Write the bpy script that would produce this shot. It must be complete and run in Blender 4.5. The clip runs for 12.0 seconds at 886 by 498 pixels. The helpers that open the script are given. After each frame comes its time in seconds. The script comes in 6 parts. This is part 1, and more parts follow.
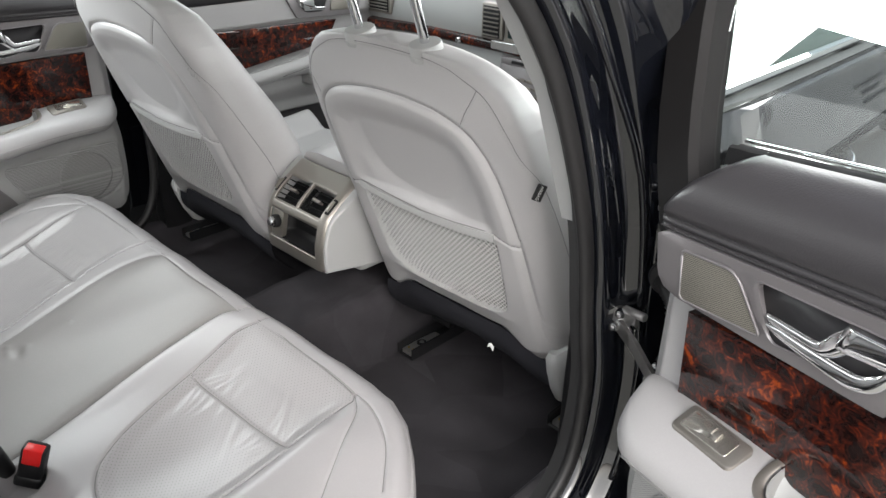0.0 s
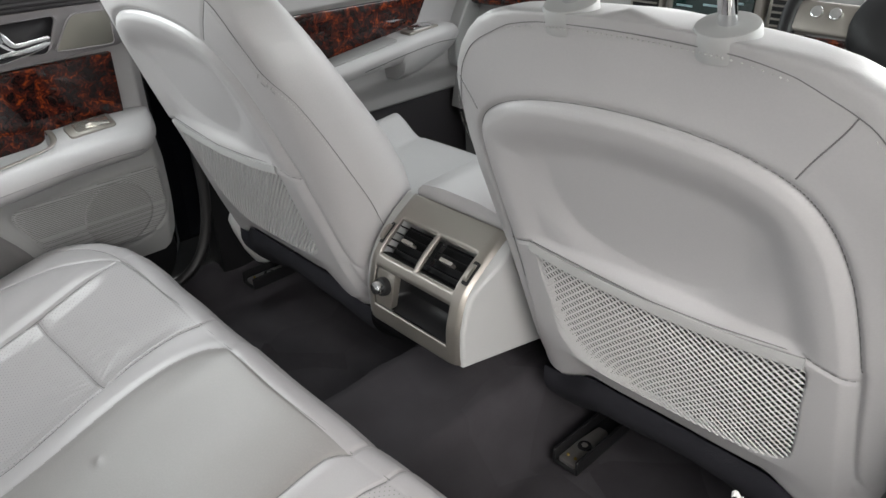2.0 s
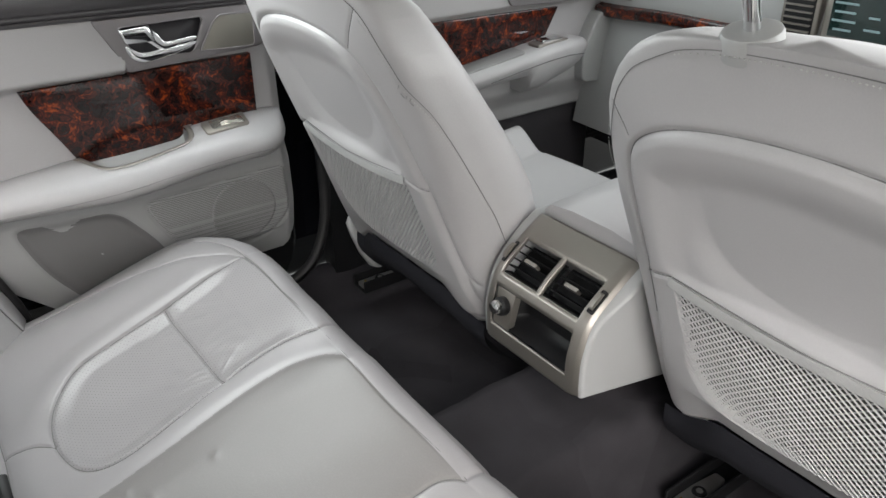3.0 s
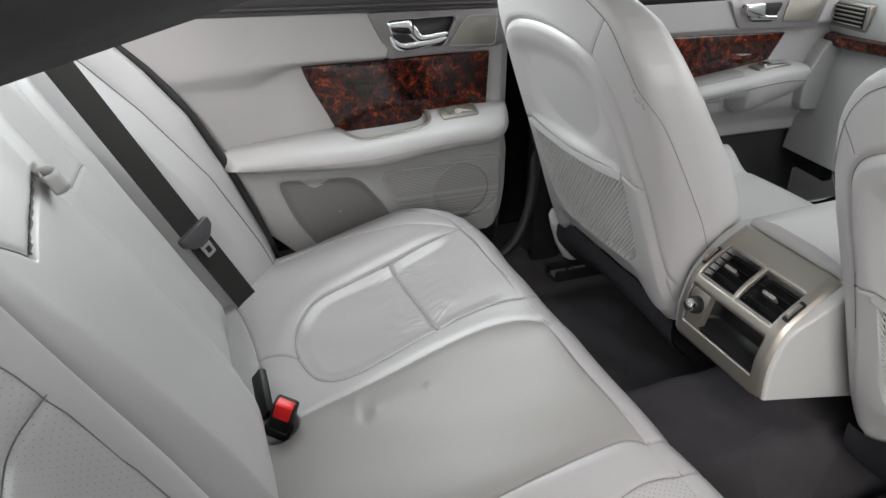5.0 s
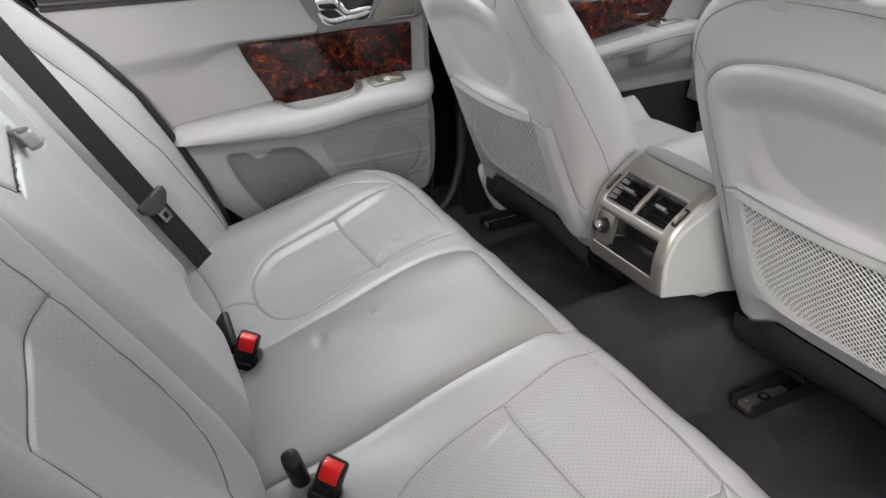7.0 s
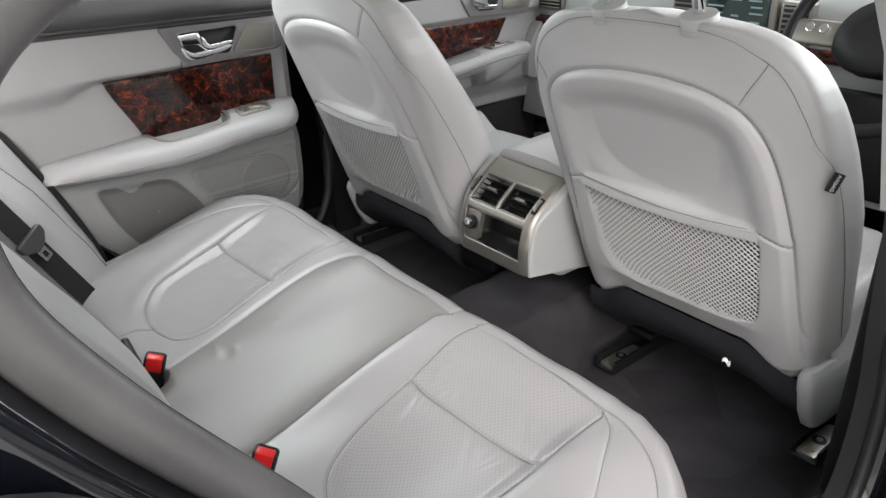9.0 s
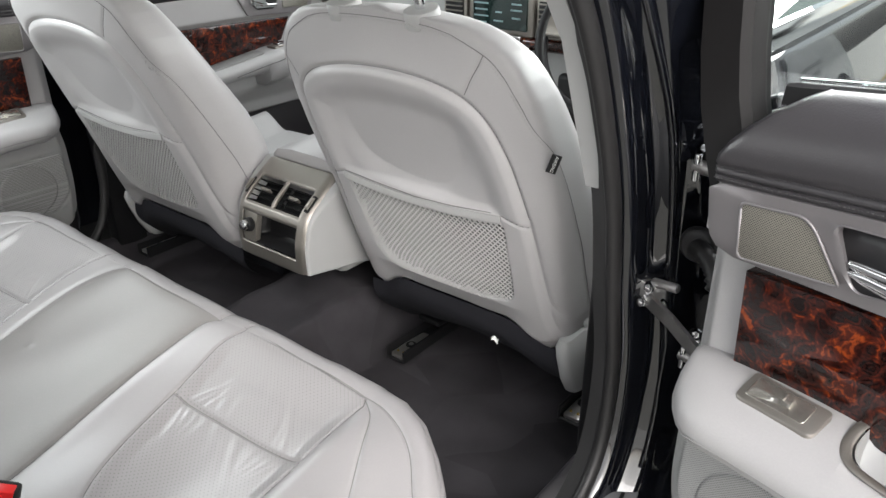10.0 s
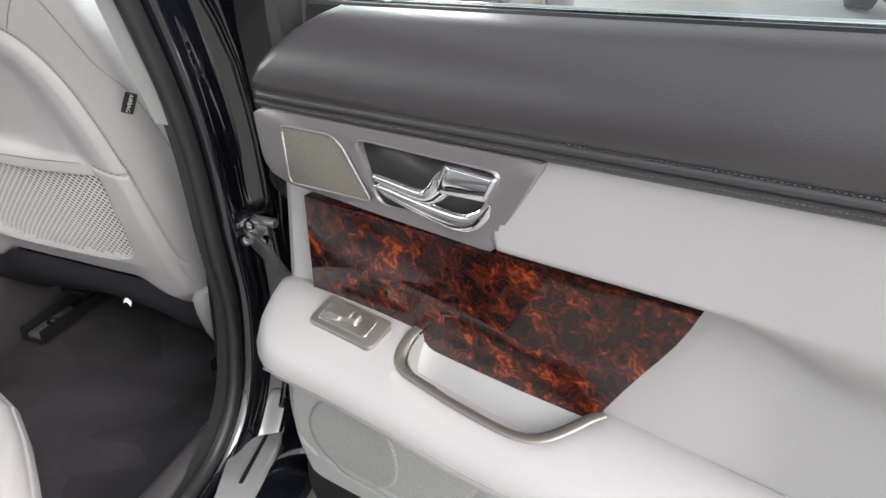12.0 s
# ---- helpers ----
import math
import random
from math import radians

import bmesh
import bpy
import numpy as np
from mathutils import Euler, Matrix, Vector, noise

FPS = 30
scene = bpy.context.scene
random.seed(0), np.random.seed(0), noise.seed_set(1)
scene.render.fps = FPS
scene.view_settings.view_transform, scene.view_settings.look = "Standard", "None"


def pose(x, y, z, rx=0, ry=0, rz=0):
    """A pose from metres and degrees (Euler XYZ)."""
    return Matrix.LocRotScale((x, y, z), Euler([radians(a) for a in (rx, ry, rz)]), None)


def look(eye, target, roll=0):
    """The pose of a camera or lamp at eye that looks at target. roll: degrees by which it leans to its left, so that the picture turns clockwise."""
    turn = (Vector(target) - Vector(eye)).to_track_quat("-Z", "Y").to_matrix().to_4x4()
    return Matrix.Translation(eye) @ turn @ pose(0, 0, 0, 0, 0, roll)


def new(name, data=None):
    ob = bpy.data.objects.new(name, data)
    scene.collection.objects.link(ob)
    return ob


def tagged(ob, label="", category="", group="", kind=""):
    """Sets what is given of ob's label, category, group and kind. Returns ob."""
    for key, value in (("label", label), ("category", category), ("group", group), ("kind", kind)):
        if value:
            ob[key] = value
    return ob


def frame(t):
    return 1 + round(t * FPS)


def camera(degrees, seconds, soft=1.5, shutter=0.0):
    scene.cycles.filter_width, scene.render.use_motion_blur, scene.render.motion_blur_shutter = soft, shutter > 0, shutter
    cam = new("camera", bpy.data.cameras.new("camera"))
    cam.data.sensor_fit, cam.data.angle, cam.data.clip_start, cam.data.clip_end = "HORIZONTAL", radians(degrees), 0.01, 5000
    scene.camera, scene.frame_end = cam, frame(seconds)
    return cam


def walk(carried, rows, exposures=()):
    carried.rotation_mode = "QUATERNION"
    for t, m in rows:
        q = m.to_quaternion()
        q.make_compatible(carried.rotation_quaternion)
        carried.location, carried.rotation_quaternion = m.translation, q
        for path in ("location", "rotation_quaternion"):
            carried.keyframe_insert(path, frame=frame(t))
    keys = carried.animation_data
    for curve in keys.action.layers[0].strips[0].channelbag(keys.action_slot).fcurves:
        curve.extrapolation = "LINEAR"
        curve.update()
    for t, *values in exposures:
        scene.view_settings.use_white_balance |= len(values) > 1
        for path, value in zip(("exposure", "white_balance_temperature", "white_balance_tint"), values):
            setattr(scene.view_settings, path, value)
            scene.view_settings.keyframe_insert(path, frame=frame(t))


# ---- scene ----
cam = camera(62.3, 12.0)
PATH = [
    (0, (1.238, -0.83, 1.331), (0.006, 0.451, 0.414), 1.0),
    (0.5, (1.12, -0.747, 1.298), (-0.092, 0.526, 0.344), 0.5),
    (1, (0.975, -0.692, 1.272), (-0.246, 0.555, 0.295), -0.8),
    (1.5, (0.801, -0.657, 1.245), (-0.439, 0.573, 0.27), -1.6),
    (2, (0.722, -0.611, 1.233), (-0.565, 0.574, 0.265), -1.9),
    (2.5, (0.689, -0.602, 1.231), (-0.673, 0.504, 0.272), -1.8),
    (3, (0.667, -0.627, 1.24), (-0.784, 0.37, 0.29), -1.3),
    (3.5, (0.676, -0.658, 1.252), (-0.858, 0.212, 0.308), -0.7),
    (3.7, (0.688, -0.679, 1.254), (-0.876, 0.141, 0.314), -0.2),
    (5.3, (0.782, -0.773, 1.265), (-0.886, -0.179, 0.337), 0.2),
    (5.5, (0.801, -0.78, 1.265), (-0.867, -0.187, 0.334), -0.0),
    (6, (0.846, -0.788, 1.263), (-0.816, -0.18, 0.331), -0.7),
    (6.5, (0.888, -0.797, 1.252), (-0.753, -0.143, 0.315), -1.5),
    (7, (0.94, -0.802, 1.248), (-0.671, -0.078, 0.308), -2.2),
    (7.2, (0.964, -0.803, 1.248), (-0.633, -0.047, 0.311), -2.4),
    (8.8, (1.023, -0.925, 1.262), (-0.425, 0.129, 0.373), -2.3),
    (9, (1.028, -0.937, 1.26), (-0.398, 0.159, 0.384), -2.1),
    (9.5, (1.055, -0.929, 1.261), (-0.287, 0.276, 0.397), -1.7),
    (10, (1.125, -0.851, 1.252), (0.0, 0.547, 0.369), -0.5),
    (10.5, (1.165, -0.761, 1.237), (0.266, 0.779, 0.331), 0.8),
    (11, (1.221, -0.728, 1.23), (0.502, 0.893, 0.306), 1.7),
    (11.5, (1.268, -0.73, 1.221), (0.687, 0.929, 0.269), 2.6),
    (12, (1.287, -0.742, 1.222), (0.788, 0.93, 0.245), 3.4),
]
walk(cam, [(t, look(eye, target, roll)) for t, eye, target, roll in PATH], [(0.0, 1.38), (1.5, 1.35), (9.4, 1.38), (10.6, 1.52), (12.0, 1.56)])

# ---- world and light ----
world = bpy.data.worlds.new("overcast_sky")
scene.world = world
world.use_nodes = True
wn = world.node_tree
wn.nodes.clear()
sky = wn.nodes.new("ShaderNodeTexSky")
sky.sky_type = "NISHITA"
sky.sun_disc = False
sky.sun_elevation = radians(38)
sky.sun_rotation = radians(120)
sky.air_density = 1.2
sky.dust_density = 4.0
wbg = wn.nodes.new("ShaderNodeBackground")
wbg.inputs["Strength"].default_value = 0.125
wout = wn.nodes.new("ShaderNodeOutputWorld")
whsv = wn.nodes.new("ShaderNodeHueSaturation")
whsv.inputs["Saturation"].default_value = 0.25
wn.links.new(sky.outputs[0], whsv.inputs["Color"])
wn.links.new(whsv.outputs[0], wbg.inputs["Color"])
wn.links.new(wbg.outputs[0], wout.inputs["Surface"])
sun_data = bpy.data.lights.new("sun", "SUN")
sun_data.energy = 0.5
sun_data.angle = radians(40)
sun_data.color = (1.0, 0.98, 0.99)
sun = new("sun", sun_data)
sun.matrix_world = look((6.0, -3.45, 5.4), (0, 0, 0))


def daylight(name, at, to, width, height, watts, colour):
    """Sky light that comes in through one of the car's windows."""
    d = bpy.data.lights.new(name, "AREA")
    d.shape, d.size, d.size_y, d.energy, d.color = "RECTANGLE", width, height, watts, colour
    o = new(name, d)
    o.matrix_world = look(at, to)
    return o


daylight("window_light_rear_left", (-0.72, -0.42, 1.21), (0.0, -0.50, 0.62), 0.70, 0.22, 2.7, (0.945, 1.0, 1.0))
daylight("window_light_front_left", (-0.72, 0.42, 1.21), (0.3, 0.4, 0.8), 0.70, 0.22, 0.6, (0.89, 1.0, 0.975))
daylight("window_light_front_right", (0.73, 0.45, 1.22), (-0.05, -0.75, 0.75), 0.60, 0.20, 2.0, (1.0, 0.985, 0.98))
daylight("windscreen_light", (0, 0.98, 1.24), (0, -0.2, 0.7), 1.15, 0.40, 1.9, (1.0, 1.0, 1.0))
daylight("rear_window_light", (0, -1.22, 1.24), (0, 0.2, 0.85), 1.05, 0.30, 0.5, (1.0, 0.985, 0.98))


# ---- helpers of this scene ----
def node_mat(name):
    m = bpy.data.materials.new(name)
    m.use_nodes = True
    return m, m.node_tree, m.node_tree.nodes["Principled BSDF"]


def surface(name, base, rough=0.5, metal=0.0, vary=0.12, scale=6.0, fine=350.0, bump=0.15, depth=0.0004,
            rough_vary=0.1, coat=0.0, coat_rough=0.05, voronoi=False, spec=0.5, coords="Object", coat_ior=1.5):
    """A surface with slow stains and fine grain in colour, gloss and relief."""
    m, t, b = node_mat(name)
    n, l = t.nodes, t.links
    co = n.new("ShaderNodeTexCoord")
    slow = n.new("ShaderNodeTexNoise")
    slow.inputs["Scale"].default_value = scale
    slow.inputs["Detail"].default_value = 5
    l.new(co.outputs[coords], slow.inputs["Vector"])
    if voronoi:
        grain = n.new("ShaderNodeTexVoronoi")
        grain.inputs["Scale"].default_value = fine
        gout = grain.outputs["Distance"]
    else:
        grain = n.new("ShaderNodeTexNoise")
        grain.inputs["Scale"].default_value = fine
        grain.inputs["Detail"].default_value = 3
        gout = grain.outputs["Fac"]
    l.new(co.outputs[coords], grain.inputs["Vector"])
    add = n.new("ShaderNodeMix")
    add.data_type = "FLOAT"
    add.inputs[0].default_value = 0.3
    l.new(slow.outputs["Fac"], add.inputs[2])
    l.new(gout, add.inputs[3])
    ramp = n.new("ShaderNodeMix")
    ramp.data_type = "RGBA"
    ramp.inputs[6].default_value = (*[c * (1 - vary) for c in base], 1)
    ramp.inputs[7].default_value = (*[min(1, c * (1 + vary)) for c in base], 1)
    l.new(add.outputs[0], ramp.inputs[0])
    l.new(ramp.outputs[2], b.inputs["Base Color"])
    rr = n.new("ShaderNodeMapRange")
    rr.inputs[3].default_value = max(0.02, rough - rough_vary)
    rr.inputs[4].default_value = min(1, rough + rough_vary)
    l.new(slow.outputs["Fac"], rr.inputs[0])
    l.new(rr.outputs[0], b.inputs["Roughness"])
    bp = n.new("ShaderNodeBump")
    bp.inputs["Strength"].default_value = bump
    bp.inputs["Distance"].default_value = depth
    l.new(gout, bp.inputs["Height"])
    l.new(bp.outputs[0], b.inputs["Normal"])
    b.inputs["Metallic"].default_value = metal
    b.inputs["Specular IOR Level"].default_value = spec
    b.inputs["Coat Weight"].default_value = coat
    b.inputs["Coat Roughness"].default_value = coat_rough
    b.inputs["Coat IOR"].default_value = coat_ior
    return m


def perforated(name, like, axes, pitch, dot=0.17, hole_tone=0.14):
    """The leather of another material, pierced by a regular field of small dark holes."""
    m = like.copy()
    m.name = name
    t = m.node_tree
    n, l = t.nodes, t.links
    b = n["Principled BSDF"]
    co = n.new("ShaderNodeTexCoord")
    sep = n.new("ShaderNodeSeparateXYZ")
    l.new(co.outputs["Object"], sep.inputs[0])
    com = n.new("ShaderNodeCombineXYZ")
    l.new(sep.outputs[axes[0]], com.inputs[0])
    l.new(sep.outputs[axes[1]], com.inputs[1])
    mp = n.new("ShaderNodeMapping")
    mp.inputs["Rotation"].default_value = (0, 0, radians(45))
    mp.inputs["Scale"].default_value = (1 / pitch, 1 / pitch, 1)
    l.new(com.outputs[0], mp.inputs["Vector"])
    fr = n.new("ShaderNodeVectorMath")
    fr.operation = "FRACTION"
    l.new(mp.outputs[0], fr.inputs[0])
    sub = n.new("ShaderNodeVectorMath")
    sub.operation = "SUBTRACT"
    sub.inputs[1].default_value = (0.5, 0.5, 0)
    l.new(fr.outputs[0], sub.inputs[0])
    ln = n.new("ShaderNodeVectorMath")
    ln.operation = "LENGTH"
    l.new(sub.outputs[0], ln.inputs[0])
    hole = n.new("ShaderNodeMapRange")
    hole.inputs[1].default_value = dot
    hole.inputs[2].default_value = dot + 0.08
    l.new(ln.outputs["Value"], hole.inputs[0])
    old = b.inputs["Base Color"].links[0].from_socket
    mix = n.new("ShaderNodeMix")
    mix.data_type = "RGBA"
    mix.inputs[6].default_value = (hole_tone, hole_tone, hole_tone * 0.98, 1)
    l.new(old, mix.inputs[7])
    l.new(hole.outputs[0], mix.inputs[0])
    l.new(mix.outputs[2], b.inputs["Base Color"])
    return m


def burl(name):
    """Polished walnut burl: swirling red-orange figure with dark eyes under clear lacquer."""
    m, t, b = node_mat(name)
    n, l = t.nodes, t.links
    co = n.new("ShaderNodeTexCoord")
    warp = n.new("ShaderNodeTexNoise")
    warp.inputs["Scale"].default_value = 22
    warp.inputs["Detail"].default_value = 4
    warp.inputs["Distortion"].default_value = 0.6
    l.new(co.outputs["Object"], warp.inputs["Vector"])
    mixv = n.new("ShaderNodeMix")
    mixv.data_type = "RGBA"
    mixv.blend_type = "LINEAR_LIGHT"
    mixv.inputs[0].default_value = 0.022
    l.new(co.outputs["Object"], mixv.inputs[6])
    l.new(warp.outputs["Color"], mixv.inputs[7])
    fig = n.new("ShaderNodeTexNoise")
    fig.inputs["Scale"].default_value = 95
    fig.inputs["Detail"].default_value = 9
    fig.inputs["Roughness"].default_value = 0.62
    fig.inputs["Distortion"].default_value = 0.7
    l.new(mixv.outputs[2], fig.inputs["Vector"])
    eyes = n.new("ShaderNodeTexVoronoi")
    eyes.inputs["Scale"].default_value = 48
    l.new(mixv.outputs[2], eyes.inputs["Vector"])
    mul = n.new("ShaderNodeMath")
    mul.operation = "MULTIPLY_ADD"
    mul.inputs[1].default_value = 0.40
    l.new(eyes.outputs["Distance"], mul.inputs[0])
    cloud = n.new("ShaderNodeTexNoise")
    cloud.inputs["Scale"].default_value = 13
    cloud.inputs["Detail"].default_value = 3
    l.new(mixv.outputs[2], cloud.inputs["Vector"])
    patch = n.new("ShaderNodeMath")
    patch.operation = "MULTIPLY_ADD"
    patch.inputs[1].default_value = 0.55
    l.new(cloud.outputs["Fac"], patch.inputs[0])
    l.new(fig.outputs["Fac"], patch.inputs[2])
    down = n.new("ShaderNodeMath")
    down.operation = "SUBTRACT"
    down.inputs[1].default_value = 0.275
    l.new(patch.outputs[0], down.inputs[0])
    rings = n.new("ShaderNodeMath")
    rings.operation = "MULTIPLY"
    rings.inputs[1].default_value = 24.0
    l.new(eyes.outputs["Distance"], rings.inputs[0])
    curl = n.new("ShaderNodeMath")
    curl.operation = "SINE"
    l.new(rings.outputs[0], curl.inputs[0])
    swirl = n.new("ShaderNodeMath")
    swirl.operation = "MULTIPLY_ADD"
    swirl.inputs[1].default_value = 0.07
    l.new(curl.outputs[0], swirl.inputs[0])
    l.new(down.outputs[0], swirl.inputs[2])
    l.new(swirl.outputs[0], mul.inputs[2])
    ramp = n.new("ShaderNodeValToRGB")
    e = ramp.color_ramp.elements
    e[0].position, e[0].color = 0.50, (0.005, 0.0012, 0.001, 1)
    e[1].position, e[1].color = 1.0, (0.30, 0.050, 0.006, 1)
    a = e.new(0.69)
    a.color = (0.020, 0.0034, 0.0020, 1)
    a = e.new(0.84)
    a.color = (0.075, 0.0095, 0.003, 1)
    l.new(mul.outputs[0], ramp.inputs[0])
    l.new(ramp.outputs[0], b.inputs["Base Color"])
    b.inputs["Roughness"].default_value = 0.5
    b.inputs["Specular IOR Level"].default_value = 0.1
    b.inputs["Coat Weight"].default_value = 1.0
    b.inputs["Coat Roughness"].default_value = 0.02
    return m


def grille_mat(name, base, hole, pitch, axes, metal=0.6):
    m = perforated(name, surface(name + "_base", base, 0.45, metal, 0.05), axes, pitch, 0.24)
    for nd in m.node_tree.nodes:
        if nd.type == "MIX" and nd.data_type == "RGBA" and not nd.inputs[6].is_linked and abs(nd.inputs[6].default_value[0] - 0.14) < 0.001:
            nd.inputs[6].default_value = (*hole, 1)
    return m


def glass_mat(name, tint, rough=0.0):
    m, t, b = node_mat(name)
    b.inputs["Base Color"].default_value = (*tint, 1)
    b.inputs["Roughness"].default_value = rough
    b.inputs["Transmission Weight"].default_value = 1.0
    b.inputs["IOR"].default_value = 1.45
    return m


LEATHER = surface("pale_grey_leather", (0.384, 0.377, 0.379), 0.42, vary=0.06, scale=9, fine=420, bump=0.13, depth=0.0006, voronoi=True)
# the same leather for the cushion, its colour lowered for the weaker light there
BENCH_LEATHER = surface("dimmed_pale_grey_leather", (0.306, 0.296, 0.299), 0.33, vary=0.06, scale=8, fine=420, bump=0.035, depth=0.0006, voronoi=True, rough_vary=0.03)
LEATHER_DARKER = surface("worn_grey_leather", (0.212, 0.203, 0.199), 0.38, vary=0.10, scale=7, fine=420, bump=0.13, depth=0.0006, voronoi=True, spec=0.4)
SEAM = surface("sunken_seam_thread", (0.16, 0.158, 0.157), 0.8, vary=0.1)
# dark grey that carries the shade inside pocket and slit
LINING = surface("shaded_pocket_lining", (0.10, 0.10, 0.10), 0.8, vary=0.1)
BRASS = surface("dull_brass", (0.50, 0.36, 0.10), 0.4, 0.9, vary=0.1)
PERF_SEAT = perforated("perforated_leather_flat", BENCH_LEATHER, (0, 1), 0.0056, 0.08, 0.13)
PERF_BACK = perforated("perforated_leather_upright", LEATHER, (0, 2), 0.0058, 0.05, 0.22)
PLASTIC = surface("pale_grey_plastic", (0.36, 0.363, 0.36), 0.5, vary=0.04, scale=5, fine=900, bump=0.1, depth=0.0003)
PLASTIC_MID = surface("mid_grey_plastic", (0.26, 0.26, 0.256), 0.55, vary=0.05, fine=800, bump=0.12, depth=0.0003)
HEM = surface("ribbed_elastic_hem", (0.33, 0.33, 0.325), 0.8, vary=0.15, fine=900, bump=0.6, depth=0.001)
NET = surface("elastic_net_cord", (0.40, 0.40, 0.396), 0.6, vary=0.08, fine=700)
CHARCOAL = surface("charcoal_soft_vinyl", (0.048, 0.045, 0.049), 0.36, vary=0.14, scale=7, fine=520, bump=0.24, depth=0.0005, voronoi=True, spec=0.7)
THREAD = surface("grey_stitch_thread", (0.075, 0.072, 0.075), 0.7, vary=0.05)
THREAD_PALE = surface("pale_stitch_thread", (0.44, 0.44, 0.43), 0.7, vary=0.05)
BLACK_PLASTIC = surface("black_plastic", (0.009, 0.009, 0.0098), 0.48, vary=0.1, fine=600, spec=0.32)
# the trim's grey with the shade of a recess put into the colour
RECESS = surface("recess_shade_plastic", (0.175, 0.172, 0.172), 0.6, vary=0.05, fine=800, bump=0.12, depth=0.0003)
RUBBER = surface("black_rubber_seal", (0.014, 0.0135, 0.014), 0.48, vary=0.25, scale=30, fine=250, bump=0.3, depth=0.0006)
SEAL_FLOCK = surface("grey_flocked_seal", (0.024, 0.023, 0.0235), 0.75, vary=0.15, fine=500)
CARPET = surface("charcoal_carpet", (0.032, 0.030, 0.0335), 0.95, vary=0.7, scale=11, fine=900, bump=0.9, depth=0.0025, spec=0.2)
FELT = surface("dark_underseat_felt", (0.016, 0.016, 0.020), 0.95, vary=0.2, fine=700, bump=0.6, depth=0.002, spec=0.2)
_t = CARPET.node_tree
_v = _t.nodes.new("ShaderNodeTexVoronoi")
_v.inputs["Scale"].default_value = 6.5
_c = _t.nodes.new("ShaderNodeTexCoord")
_t.links.new(_c.outputs["Object"], _v.inputs["Vector"])
_m = _t.nodes.new("ShaderNodeMix")
_m.data_type, _m.blend_type = "RGBA", "MULTIPLY"
_m.inputs[0].default_value = 0.6
_r = _t.nodes.new("ShaderNodeMapRange")
_r.inputs[3].default_value, _r.inputs[4].default_value = 0.6, 2.1
_t.links.new(_v.outputs["Color"], _r.inputs[0])
_b = _t.nodes["Principled BSDF"]
_t.links.new(_b.inputs["Base Color"].links[0].from_socket, _m.inputs[6])
_t.links.new(_r.outputs[0], _m.inputs[7])
_t.links.new(_m.outputs[2], _b.inputs["Base Color"])
FRAME_BLACK = surface("matt_black_frame", (0.011, 0.0102, 0.0104), 0.6, vary=0.15, fine=400, spec=0.2)
PAINT = surface("black_metallic_paint", (0.0035, 0.0042, 0.0068), 0.5, 0.0, vary=0.1, fine=1500, bump=0.0, coat=1.0, coat_rough=0.01, rough_vary=0.05, spec=0.05, coat_ior=1.8)
SATIN = surface("satin_champagne_metal", (0.30, 0.28, 0.255), 0.44, 0.8, vary=0.04, scale=20, fine=1500, bump=0.04, depth=0.0002)
CUP_GREY = surface("charcoal_cup_plastic", (0.030, 0.029, 0.032), 0.5, vary=0.06, fine=700, bump=0.06, depth=0.0002)
VENT_BLACK = surface("dull_black_vent_plastic", (0.007, 0.007, 0.0075), 0.6, vary=0.1, fine=600, spec=0.12)
SWITCH_METAL = surface("bright_satin_metal", (0.62, 0.60, 0.55), 0.24, 0.9, vary=0.03, fine=900, bump=0.02)
SATIN_DOOR = surface("satin_pewter_trim", (0.255, 0.240, 0.247), 0.44, 0.5, vary=0.03, scale=20, fine=1500, bump=0.04, depth=0.0002)
CHROME = surface("bright_chrome", (0.80, 0.81, 0.82), 0.06, 1.0, vary=0.02, fine=300, bump=0.0, rough_vary=0.03)
STEEL = surface("worn_steel", (0.46, 0.45, 0.44), 0.34, 0.9, vary=0.3, scale=40, fine=300)
BURL = burl("walnut_burl_veneer")
RED = surface("red_button_plastic", (0.70, 0.012, 0.012), 0.35, vary=0.05)
WEBBING = surface("dark_seat_belt_webbing", (0.024, 0.0235, 0.023), 0.8, vary=0.1, fine=900, bump=0.5, depth=0.0008, spec=0.2)
GLASS = glass_mat("green_tinted_window_glass", (0.93, 0.985, 0.965))
GLASS_DARK = glass_mat("dark_green_window_glass", (0.30, 0.41, 0.375))
GRILLE_TRIM = grille_mat("fine_speaker_grille", (0.33, 0.31, 0.27), (0.05, 0.05, 0.045), 0.0021, (0, 2))
GRILLE_SIDE = grille_mat("fine_speaker_grille_side", (0.30, 0.285, 0.25), (0.05, 0.05, 0.045), 0.0021, (1, 2))
SPEAKER_MID = perforated("speaker_mesh_texture", surface("speaker_mesh_plastic", (0.33, 0.33, 0.327), 0.55, vary=0.04), (0, 2), 0.0026, 0.24)
SPEAKER = perforated("speaker_cover_texture", PLASTIC, (0, 2), 0.0026, 0.2)
WHITE_LABEL = surface("white_label", (0.75, 0.75, 0.73), 0.4, vary=0.03)
HEADLINER = surface("pale_headliner_cloth", (0.50, 0.49, 0.47), 0.9, vary=0.05, fine=600)


def thing(name, at, label, category, group="", kind=""):
    e = new(name)
    e.empty_display_size = 0.05
    e.location = at
    return tagged(e, label, category, group, kind)


def attach(ob, parent):
    ob.parent = parent
    ob.matrix_parent_inverse = Matrix.Translation(parent.location).inverted() if parent.type == "EMPTY" else Matrix()
    return ob


